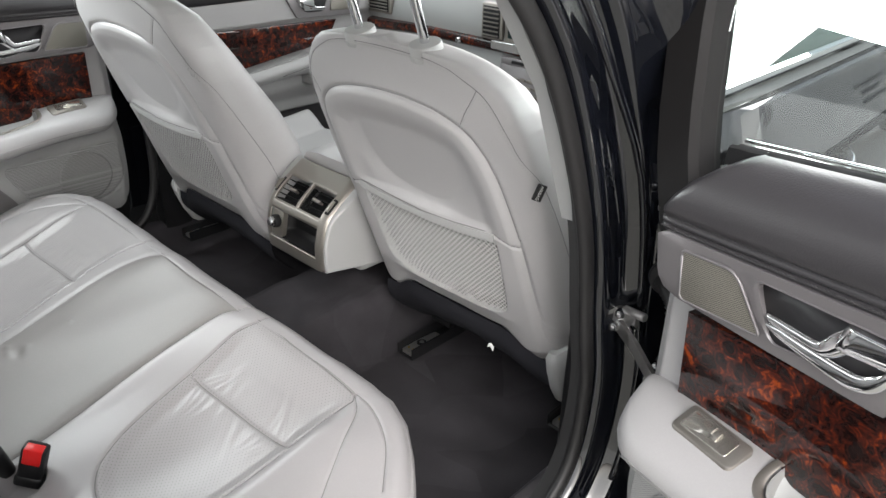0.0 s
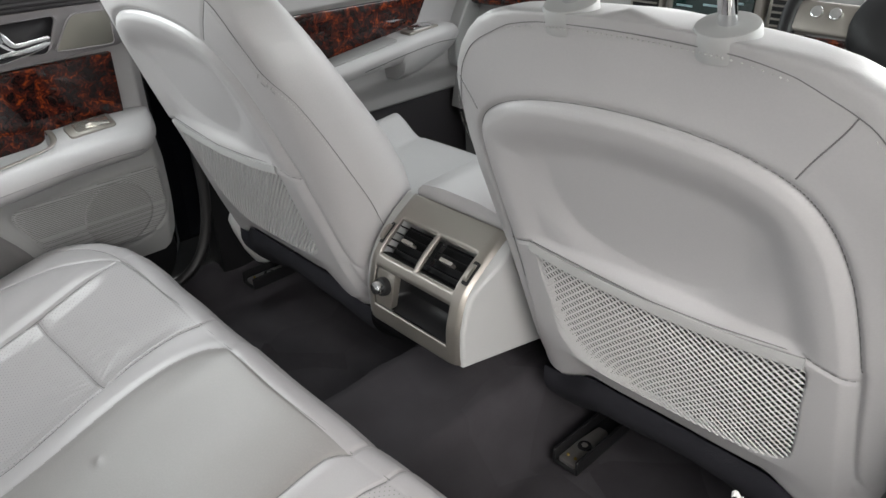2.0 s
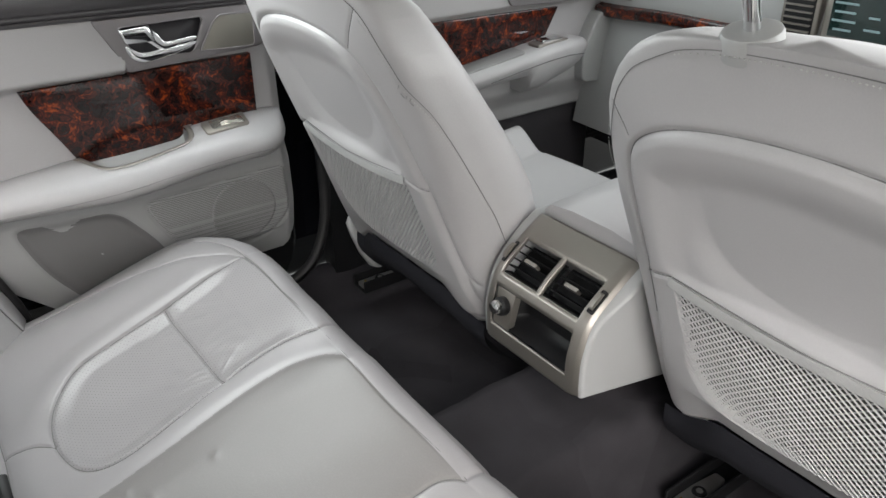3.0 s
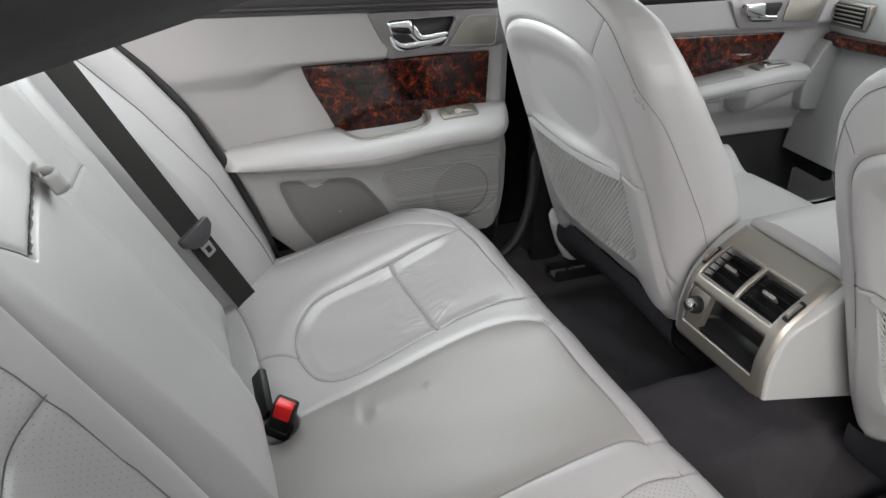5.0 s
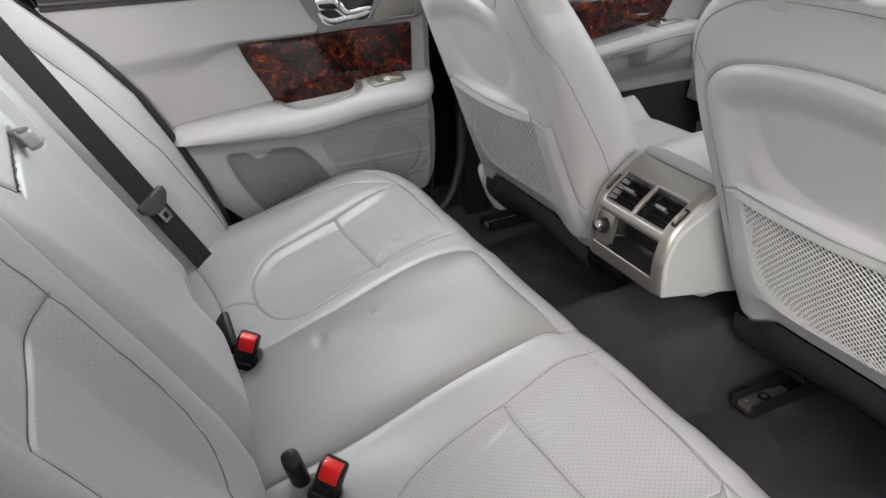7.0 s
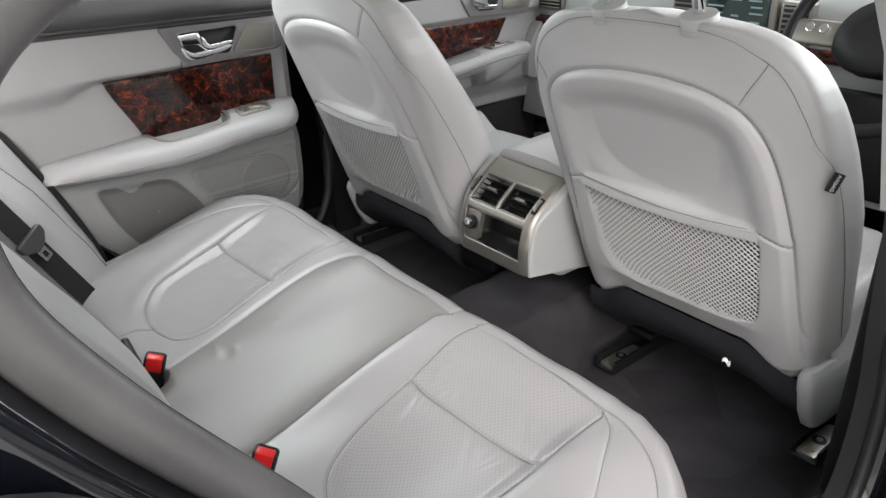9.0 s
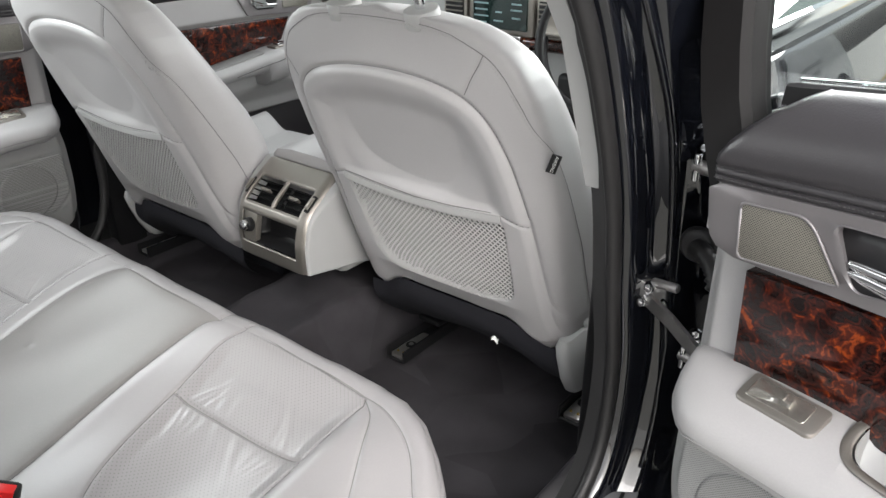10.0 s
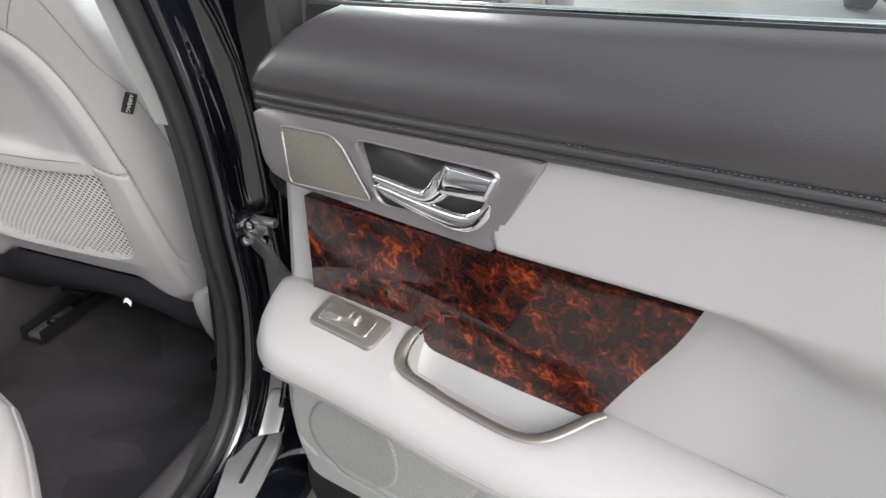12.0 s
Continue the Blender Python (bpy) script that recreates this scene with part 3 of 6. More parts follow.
def cushion_cord(line, r=0.0006):
    V, F = tube([(p[0], p[1], cushion_at(p[0], p[1]) + 0.0002) for p in line], circle(r, 6))
    shell("seam", V, F, SEAM, bench)


for poly, cr in zip(INSERTS, CROSS):
    cushion_cord(poly)
    cushion_cord(cr)
for ln in MIDLINES[:1] + SIDESEAM + BACKSEAM + REARSEAM + [FRONTSEAM]:
    cushion_cord(ln)
part("seat_base", round_box((1.36, 0.46, 0.14), (0, -0.54, 0.38), 0.01), FELT, bench)


# the backrest: v runs up the leaning face
LEAN_BACK = 0.458


def back_frame(x, v, d):
    """A place on the backrest, v up the face from its foot and d out of it."""
    c, s_ = math.cos(LEAN_BACK), math.sin(LEAN_BACK)
    return (x, -0.721 - v * s_ + d * c, 0.505 + v * c + d * s_)


def back_outline(sx):
    return curve([(0.222, 0.64), (0.214, 0.50), (0.206, 0.36), (0.206, 0.22), (0.228, 0.125), (0.29, 0.088), (0.36, 0.10), (0.402, 0.18), (0.415, 0.34), (0.422, 0.64)], sx)


BACK_INS = [back_outline(1), back_outline(-1)]
BACK_CROSS = [curve([(0.207, 0.418), (0.31, 0.410), (0.416, 0.402)], s) for s in (1, -1)]
BACK_MID = [curve([(0.148, -0.03), (0.149, 0.2), (0.143, 0.45), (0.143, 0.68)], s) for s in (1, -1)]
ARM_SEAM = curve([(0.046, 0.470), (0.060, 0.488), (0.082, 0.510), (0.115, 0.532)])
ARM_SLIT = curve([(-0.150, 0.493), (-0.06, 0.486), (0.02, 0.475), (0.046, 0.470)])
XB = np.linspace(-0.512, 0.512, 341)
QB = np.linspace(-0.04, 0.66, 231)
X, Q = np.meshgrid(XB, QB)
A = np.abs(X)


def back_relief(X, Q):
    A = np.abs(X)
    D = np.where(X > 0, 0.018, 0.010) * hump(A - 0.178, 0.030) * soft(0.0, 0.16, Q) - 0.022 * soft(0.20, 0.26, A) + 0.012 * hump(A - 0.452, 0.026) - 0.075 * soft(0.462, 0.512, A) ** 1.5
    D += 0.012 * hump(A - 0.33, 0.10) * hump(Q - 0.06, 0.10)
    D -= 0.03 * soft(0.06, -0.04, Q)
    roll = soft(0.148, 0.095, X) * soft(-0.225, -0.085, X)
    D += roll * (0.036 * soft(-0.02, 0.10, Q) * soft(0.66, 0.15, Q) ) - 0.014 * (1 - roll) * hump(X - 0.147, 0.012)
    return D


D = back_relief(X, Q)
for poly, cr in zip(BACK_INS, BACK_CROSS):
    on = within(poly, X, Q)
    e = far(poly, X, Q)
    c = far(cr, X, Q)
    firm = 1.0 if poly is BACK_INS[0] else soft(0.30, 0.46, Q)
    D -= firm * (0.0024 * hump(e, 0.0038) + on * 0.002 * soft(0, 0.02, e)) + on * 0.0030 * hump(c, 0.0042)
    D += on * 0.0003 * hump(c - 0.02, 0.03) * np.sin(40 * X + 190 * Q + 5 * np.sin(37 * X))
for ln, deep in zip(BACK_MID, (0.010, 0.0005)):
    D -= deep * hump(far(ln, X, Q), 0.006 if deep > 0.005 else 0.004)
D -= 0.0026 * hump(far(ARM_SEAM, X, Q), 0.0036)
D -= 0.0045 * hump(far(ARM_SLIT, X, Q), 0.0036)
D += 0.0013 * np.sin(19 * X + 2) * np.sin(17 * Q) + 0.0006 * np.sin(47 * X + 3 * Q) * np.sin(33 * Q - 9 * X)
top = np.clip((Q - 0.60) / 0.06, 0, 1)
D -= 0.06 * (1 - np.sqrt(np.maximum(0, 1 - top ** 2)))
cb, sb = math.cos(LEAN_BACK), math.sin(LEAN_BACK)
V = [tuple(p) for p in np.stack([X, -0.721 - Q * sb + D * cb, 0.505 + Q * cb + D * sb], -1).reshape(-1, 3).tolist()]
W = len(XB)
F = [(j * W + i, j * W + i + 1, (j + 1) * W + i + 1, (j + 1) * W + i) for j in range(len(QB) - 1) for i in range(W - 1)]
xc = (X[:-1, :-1] + X[1:, 1:]) / 2
qc = (Q[:-1, :-1] + Q[1:, 1:]) / 2
LABEL = np.zeros(xc.shape, int)
LABEL[np.abs(xc) < 0.143] = 3
LABEL[within(BACK_INS[0], xc, qc)] = 1
LABEL[within(BACK_INS[1], xc, qc)] = 2
split_shell([("backrest", LEATHER, ""), ("backrest_insert", PERF_BACK, "perforated leather insert"), ("backrest_insert", PERF_BACK, "perforated leather insert"),
             ("centre_armrest", LEATHER, "folded-up centre armrest")], V, F, LABEL.reshape(-1).tolist(), bench)
BACK_D = D


def back_cord(ln, r=0.0007):
    pts = []
    for a, b in ln:
        if b > 0.635:
            continue
        i = min(len(XB) - 2, int((a + 0.512) / 1.024 * (len(XB) - 1)))
        j = max(0, min(len(QB) - 2, int((b + 0.04) / 0.70 * (len(QB) - 1))))
        pts.append(back_frame(a, b, float(BACK_D[j:j + 2, i:i + 2].mean()) + 0.0003))
    V, F = tube(pts, circle(r, 6), (0, 0.9, 0.4))
    shell("seam", V, F, SEAM, bench)


for ln in [BACK_INS[0][6:-6], [p for p in BACK_INS[1][:20] if p[1] > 0.40]] + BACK_CROSS + [ARM_SEAM]:
    back_cord(ln, 0.0007)
V, F = tube([back_frame(a, b, float(BACK_D[int((b + 0.04) / 0.70 * 230), int((a + 0.512) / 1.024 * 340)]) + 0.001) for a, b in ARM_SLIT[3:-2]], [(-0.0013, -0.001), (0.0013, -0.001), (0.0013, 0.0008), (-0.0013, 0.0008)], (0, 0.9, 0.4))
shell("armrest_slit", V, F, LINING, bench, "dark slit along the armrest top")
part("backrest_core", slab([(-0.5, -0.02), (-0.5, 0.62), (0.5, 0.62), (0.5, -0.02)], back_frame, -0.085, -0.14, 0.01), FELT, bench)

# padded side wings beside the backrest, with a long seam
for s_ in (1, -1):
    def wing(u, v, s_=s_):
        q = -0.05 + 0.72 * v
        x = 0.490 + 0.234 * u
        dseam = float(np.interp(q, [-0.05, 0.026, 0.20, 0.371, 0.494, 0.70], [0.086, 0.092, 0.090, 0.061, 0.029, -0.045]))
        dout = float(np.interp(q, [-0.05, 0.0, 0.153, 0.31, 0.419, 0.492, 0.70], [0.088, 0.097, 0.110, 0.113, 0.095, 0.076, 0.01]))
        d = float(np.interp(x, [0.49, 0.515, 0.54, 0.59, 0.65, 0.69, 0.708, 0.717, 0.724], [-0.085, -0.050, dseam - 0.080, dseam - 0.034, dseam, dout - 0.002, dout, dout - 0.008, dout - 0.035]))
        d -= 0.0035 * bell(x - 0.648, 0.004)
        return back_frame(s_ * x, q, d)
    V, F = grid(wing, 96, 60)
    shell("side_wing", V, F, LEATHER, bench, "padded leather side wing")
    V, F = tube([(Vector(wing(0.676, v / 40)) + Vector((0, 0.0008, 0.0005))) for v in range(41)], circle(0.0011, 6), (0, 0.9, 0.4))
    shell("seam", V, F, SEAM, bench)

# the pull strap of the armrest, a short loop of webbing in the slit
strap_line = smooth_path([(-0.146, -0.016, 0), (-0.142, 0.004, 0), (-0.134, 0.022, 0), (-0.118, 0.030, 0), (-0.104, 0.027, 0), (-0.100, 0.018, 0), (-0.108, 0.013, 0), (-0.124, 0.010, 0), (-0.138, 0.000, 0), (-0.143, -0.016, 0)], 5)
V, F = grid(lambda u, v: back_frame(strap_line[round(u * (len(strap_line) - 1))][0], 0.470 + 0.026 * v - 0.20 * max(0, strap_line[round(u * (len(strap_line) - 1))][1]), strap_line[round(u * (len(strap_line) - 1))][1] + 0.004), len(strap_line) - 1, 4)
st = shell("pull_strap", V, F, PLASTIC_MID, bench, "grey webbing pull strap")
st.modifiers.new("thick", "SOLIDIFY").thickness = 0.0018


def buckle(x, y, z, tip, lean, turn):
    e = thing("seat_belt_buckle", (x, y, z - 0.03), "black seat belt buckle with a red release button on the bench", "seat belt buckle", "rear seat belt buckles")
    t = Matrix.Rotation(radians(tip), 3, "X") @ Matrix.Rotation(radians(lean), 3, "Y") @ Matrix.Rotation(radians(turn), 3, "Z")
    c = Vector((x, y, z))
    part("housing", round_box((0.036, 0.026, 0.064), c, 0.005, 3, t), BLACK_PLASTIC, e)
    part("collar", round_box((0.041, 0.031, 0.020), c + t @ Vector((0, 0, -0.028)), 0.006, 3, t), BLACK_PLASTIC, e)
    part("release_button", round_box((0.027, 0.019, 0.028), c + t @ Vector((0, -0.0055, 0.0195)), 0.0025, 2, t), RED, e, "red plastic release button")
    part("tongue_slot", round_box((0.026, 0.004, 0.002), c + t @ Vector((0, 0.008, 0.0318)), 0.0005, 1, t), SLOT_BLACK, e)
    return e


SLOT_BLACK = BLACK_PLASTIC
buckle(-0.149, -0.690, 0.514, -16, 10, 62)
buckle(0.214, -0.655, 0.522, -18, 8, 50)
e = thing("belt_stalk", (-0.20, -0.71, 0.50), "flat black seat belt stalk leaning out of the bench", "seat belt stalk")
part("stalk", round_box((0.082, 0.014, 0.030), (-0.205, -0.712, 0.520), 0.004, 2, Matrix.Rotation(radians(20), 3, "Y") @ Matrix.Rotation(radians(-30), 3, "X")), BLACK_PLASTIC, e)
e = thing("belt_anchor", (0.178, -0.69, 0.50), "rounded black belt stalk poking out of the bench", "seat belt stalk")
part("stalk", round_box((0.034, 0.026, 0.066), (0.172, -0.690, 0.520), 0.011, 4, Matrix.Rotation(radians(12), 3, "X") @ Matrix.Rotation(radians(14), 3, "Y")), BLACK_PLASTIC, e)

# the left seat belt
belt = thing("seat_belt", (-0.62, -0.75, 0.56), "dark grey seat belt hanging beside the bench backrest", "seat belt")
line = [Vector(back_frame(-0.530 - 0.012 * max(0, v - 0.3), v, 0.018)) for v in np.linspace(-0.06, 0.85, 40)]
belt_face = (Vector((0.80, 0, 0)) + 0.6 * (Vector(back_frame(0, 0, 1)) - Vector(back_frame(0, 0, 0)))).normalized()
V, F = tube(line, [(-0.024, -0.0008), (0.024, -0.0008), (0.024, 0.0008), (-0.024, 0.0008)], belt_face)
shell("webbing", V, F, WEBBING, belt, sharp=40)
tn = belt_face
td = (line[12] - line[8]).normalized()
ts = td.cross(tn).normalized()
tongue_at = Vector(back_frame(-0.530, 0.165, 0.018)) + tn * 0.006


def on_tongue(a, b, d):
    """a across the belt, b up along it and d off its face."""
    return tongue_at + ts * a + td * b + tn * d


part("tongue_grip", slab(rounded([(-0.037, 0.014), (0.037, 0.014), (0.036, -0.004), (0.018, -0.020), (-0.018, -0.020), (-0.036, -0.004)], 0.006), on_tongue, 0.008, -0.004, 0.003, 3), CHARCOAL, belt, "dark grey plastic tongue grip")
part("tongue_neck", slab(rounded([(-0.020, -0.008), (0.020, -0.008), (0.011, -0.024), (-0.011, -0.024)], 0.004), on_tongue, 0.006, -0.001, 0.001), CHARCOAL, belt)
part("tongue_plate", slab(rounded([(-0.012, -0.018), (0.012, -0.018), (0.011, -0.050), (-0.011, -0.050)], 0.004), on_tongue, 0.004, 0.001, 0.0005, 1), CHROME, belt, "chrome tongue plate")
part("tongue_slot", slab(rounded([(-0.005, -0.030), (0.005, -0.030), (0.005, -0.043), (-0.005, -0.043)], 0.002), on_tongue, 0.0046, 0.003, 0.0002, 1), BLACK_PLASTIC, belt)


# ---- front seats ----
def front_seat(sx, dy, dz, label):
    """A front seat; sx is 1 for the right one and -1 for its mirror twin, shifted by dy and dz."""
    cx = 0.379

    def P(u, y, z):
        return (sx * (cx + u), y + dy, z + dz)

    def rear(z):
        return 0.004 - 0.35 * (z - 0.795)

    e = thing("front_seat", (sx * cx, 0.3 + dy, 0.32), label, "car seat", "front seats")
    zs = [0.50, 0.53, 0.58, 0.64, 0.70, 0.76, 0.82, 0.88, 0.93, 0.97, 1.0, 1.025, 1.045, 1.062, 1.076, 1.087, 1.094, 1.0985, 1.101]
    aw = [0.215, 0.238, 0.247, 0.250, 0.253, 0.257, 0.262, 0.264, 0.262, 0.257, 0.250, 0.240, 0.229, 0.214, 0.196, 0.174, 0.148, 0.105, 0.04]
    NR = 5.5

    def wide(z):
        return float(np.interp(z, zs, aw))

    def half(z):
        return float(np.interp(z, [0.50, 0.60, 0.75, 0.82, 0.90, 0.99, 1.05, 1.105], [0.085, 0.098, 0.100, 0.092, 0.077, 0.062, 0.052, 0.030]))

    def mid(z):
        return rear(z) + half(z) + 0.006 + 0.014 * step(1.0, 1.105, z)

    def low(u, z):
        """The foot of the backrest hangs lower at its two sides."""
        if z > 0.60:
            return z
        zb = 0.552 - 0.045 * step(0.12, 0.20, abs(u))
        return zb + (z - 0.50) * (0.60 - zb) / 0.10

    # outline of the moulded rear panel, of the map pocket in it and of the knee scoop above the pocket
    rim = curve([(0.214, 0.80), (0.206, 0.86), (0.196, 0.909), (0.179, 0.953), (0.155, 0.983), (0.123, 1.000), (0.08, 1.011), (0.01, 1.017), (-0.065, 1.014), (-0.13, 1.003), (-0.175, 0.986),
                 (-0.205, 0.962), (-0.2155, 0.93), (-0.214, 0.87), (-0.209, 0.80), (-0.210, 0.70), (-0.215, 0.60), (-0.21, 0.52), (-0.1, 0.50), (0, 0.50), (0.1, 0.50), (0.22, 0.52), (0.222, 0.60), (0.217, 0.70), (0.214, 0.80)], sx, 7)
    pocket = curve([(-0.163, 0.792), (-0.160, 0.73), (-0.150, 0.662), (-0.128, 0.622), (-0.09, 0.605), (-0.02, 0.599), (0.06, 0.601), (0.125, 0.608), (0.158, 0.622), (0.166, 0.66), (0.168, 0.72), (0.165, 0.792),
                    (0.08, 0.785), (0.0, 0.782), (-0.08, 0.784), (-0.163, 0.792)], sx, 4)
    scoop = curve([(-0.122, 0.95), (-0.118, 0.895), (-0.096, 0.852), (-0.052, 0.832), (0.008, 0.823), (0.054, 0.827), (0.088, 0.850), (0.106, 0.885), (0.10, 0.95), (0.05, 0.99), (-0.07, 0.99), (-0.122, 0.95)], sx, 5)
    leg = curve([(0.214, 0.80), (0.216, 0.73), (0.221, 0.64), (0.236, 0.605), (0.262, 0.588)], sx, 6)
    shoulders = [curve([(0.148, 0.998), (0.160, 1.018), (0.176, 1.042), (0.184, 1.057)], sx, 6), curve([(-0.207, 0.974), (-0.214, 0.985), (-0.222, 0.997), (-0.230, 1.008)], sx, 6)]
    fz = np.concatenate([np.linspace(0.50, 1.0, 190), np.linspace(1.003, 1.101, 44)])
    NB, NF = 250, 56

    def relief(U, Zr):
        """How far the rear face stands out: rolled rim, dished middle, knee scoop, open pocket and seams."""
        e_ = far(rim, U, Zr)
        s_ = np.where(within(rim, U, Zr), e_, -e_)
        up = soft(0.79, 0.815, Zr)
        D = -0.0042 * hump(e_, 0.0026) * (0.25 + 0.75 * up) + 0.0012 * hump(s_ + 0.010, 0.008)
        D += 0.0068 * soft(0.0, 0.016, s_) * (1 - soft(0.022, 0.066, s_) * (0.2 + 0.8 * up))
        D -= 0.0035 * soft(0.03, 0.07, s_) * up
        out = np.where(within(scoop, U, Zr), 0.0, far(scoop, U, Zr))
        D -= up * 0.011 * soft(1.03, 0.85, Zr) * (1 - soft(-0.012, 0.046, out))
        D += 0.004 * hump(Zr - 0.800, 0.018) * hump(U - sx * 0.03, 0.09)
        on = within(pocket, U, Zr)
        D -= on * 0.034 * soft(0.0, 0.012, far(pocket, U, Zr))
        for sd in (1, -1):
            line_z = 0.799 - 0.010 * (np.abs(U) - 0.17) / 0.03
            D -= 0.0040 * hump(Zr - line_z, 0.0022) * (np.abs(U - sd * 0.190) < 0.026) * (s_ > 0)
        D -= 0.0030 * hump(far(leg, U, Zr), 0.0045)
        for ln in shoulders:
            D -= 0.0020 * hump(far(ln, U, Zr), 0.0024)
        D += 0.0007 * np.sin(31 * U + 9 * Zr) * np.sin(23 * Zr + 2) + 0.0016 * hump(U - sx * 0.09, 0.03) * hump(Zr - 0.84, 0.03)
        return D

    CB = -np.cos(np.linspace(0, math.pi, NB + 1))
    A_ = np.array([wide(z) for z in fz])[:, None]
    H_ = np.array([half(z) for z in fz])[:, None]
    M_ = np.array([mid(z) for z in fz])[:, None]
    ZR = fz[:, None] * np.ones((1, NB + 1))
    UB = A_ * CB[None, :]
    YB = M_ - H_ * (1 - np.abs(CB[None, :]) ** NR) ** (1 / NR) + 0.004 * (np.abs(UB) / 0.26) ** 2
    YB -= relief(UB, ZR) * soft(1.0, 0.93, np.abs(CB))[None, :]
    ths = np.linspace(0, math.pi, NF + 2)[1:-1]
    cf, sf = np.cos(ths)[None, :], np.sin(ths)[None, :]
    UF = A_ * np.sign(cf) * np.abs(cf) ** (2 / 2.6)
    top_ = soft(1.0, 1.105, fz)[:, None]
    YF = M_ + 1.22 * H_ * sf ** (2 / 2.6) + 0.022 * soft(0.45, 0.95, np.abs(UF) / np.maximum(A_, 1e-3)) * (1 - top_) * sf
    rings, seam_pts = [], {1: [], -1: []}
    for k, z in enumerate(fz):
        a = wide(z)
        goal = rear(z) + float(np.interp(z, [0.60, 0.737, 0.90, 0.96], [0.105, 0.090, 0.047, 0.025]))
        if 0.585 < z < 0.945 and k % 3 == 0:
            for sd in (1, -1):
                w_ = max(0.0, min(1.0, (mid(z) - goal) / half(z)))
                seam_pts[sd].append((sd * (a * (1 - w_ ** NR) ** (1 / NR) + 0.0006), goal, z))
        ring = list(zip(UB[k].tolist(), YB[k].tolist())) + list(zip(UF[k].tolist(), YF[k].tolist()))
        rings.append([P(u, y, low(u, z)) for u, y in ring])
    V, F = loft(rings)
    if sx < 0:
        F = [f[::-1] for f in F]
    n_ = NB + 1 + NF
    uc, zc = (UB[:-1, :-1] + UB[1:, 1:]) / 2, (ZR[:-1, :-1] + ZR[1:, 1:]) / 2
    kind_ = np.zeros(uc.shape, int)
    kind_[within(rim, uc, zc)] = 1
    # pocket floor gets a darker material that stands in for shade behind the net
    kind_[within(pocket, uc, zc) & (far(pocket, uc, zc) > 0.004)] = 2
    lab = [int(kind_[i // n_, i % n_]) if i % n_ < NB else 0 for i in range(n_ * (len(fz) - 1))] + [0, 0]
    split_shell([("backrest", LEATHER, ""), ("rear_panel", LEATHER, "moulded leather rear panel with a knee scoop"), ("pocket_lining", LINING, "inside of the map pocket, shade put into its grey")], V, F, lab, e)

    def on_back(u, z, d):
        k = min(0.999, abs(u) / wide(z))
        return P(u, mid(z) - half(z) * (1 - k ** NR) ** (1 / NR) + 0.004 * (abs(u) / 0.26) ** 2 - d, low(u, z))

    def on_face(u, z, d):
        """A place d in front of the finished rear face."""
        return on_back(u, z, d + float(relief(np.array([u]), np.array([z]))[0]))

    for ln in [rim[:105]] + shoulders:
        V, F = tube([on_face(u, z, 0.0004) for u, z in ln], circle(0.0006, 6), (0, 1, 0.3))
        shell("seam", V, F, SEAM, e)
    for s_ in (1, -1):
        V, F = tube([on_face(s_ * u, 0.799 - 0.010 * (u - 0.17) / 0.03, 0.0006) for u in np.linspace(0.168, 0.210, 8)], circle(0.0009, 6), (0, 0, 1))
        shell("rim_joint", V, F, SEAM, e)

    EDGE = [(0.244, 0.959), (0.233, 0.989), (0.222, 1.014), (0.213, 1.030), (0.198, 1.048), (0.182, 1.059), (0.166, 1.067), (0.149, 1.075), (0.133, 1.081), (0.097, 1.088), (0.05, 1.091)]
    pts = [P(u, y, z) for u, y, z in seam_pts[-1][::6]]
    pts += [on_back(u, z, 0.0006) for u, z in [(-a, b) for a, b in EDGE] + [(0.0, 1.092)] + EDGE[::-1]]
    pts += [P(u, y, z) for u, y, z in seam_pts[1][::6]][::-1]
    line = smooth_path(pts, 5)
    V, F = tube(line, circle(0.0005, 6))
    shell("edge_seam", V, F, SEAM, e, "seam round the backrest edge")
    SV, SF = [], []
    for i in range(0, len(line) - 1):
        a_, b_ = line[i], line[i + 1]
        n_ = int((b_ - a_).length / 0.0045)
        for k in range(n_):
            c_ = a_.lerp(b_, (k + 0.5) / max(n_, 1)) + Vector((0, -0.0035, -0.003))
            t_ = (b_ - a_).normalized() * 0.0014
            n0 = len(SV)
            SV += [c_ - t_, c_ + Vector((0, -0.0012, 0)), c_ + t_, c_ + Vector((0, 0, 0.0011)), c_ + Vector((0, 0, -0.0011))]
            SF += [(n0, n0 + 1, n0 + 3), (n0 + 1, n0 + 2, n0 + 3), (n0, n0 + 4, n0 + 1), (n0 + 1, n0 + 4, n0 + 2)]

    tagged(shell("edge_stitching", SV, SF, THREAD_PALE, e, "row of pale stitches", smooth=False, fix=False), kind="stuff")

    # elastic net: two families of flat cords
    def net_place(a, b, d=0.0):
        """a across and b down the pocket, both from 0 to 1."""
        v = 2 * a - 1
        w = 0.173 - 0.004 * step(0.3, 0.75, b) - (0.026 if sx * v < 0 else 0.006) * step(0.70, 1.0, b)
        z = 0.796 - 0.200 * b - 0.009 * (1 - b) * (1 - v * v) + 0.012 * b * v ** 4 + 0.006 * b * sx * v
        return on_back(v * w, z, 0.0042 + 0.004 * (1 - v * v) * (1 - 0.5 * b) + d)
    NV, NF = [], []
    nd = 34
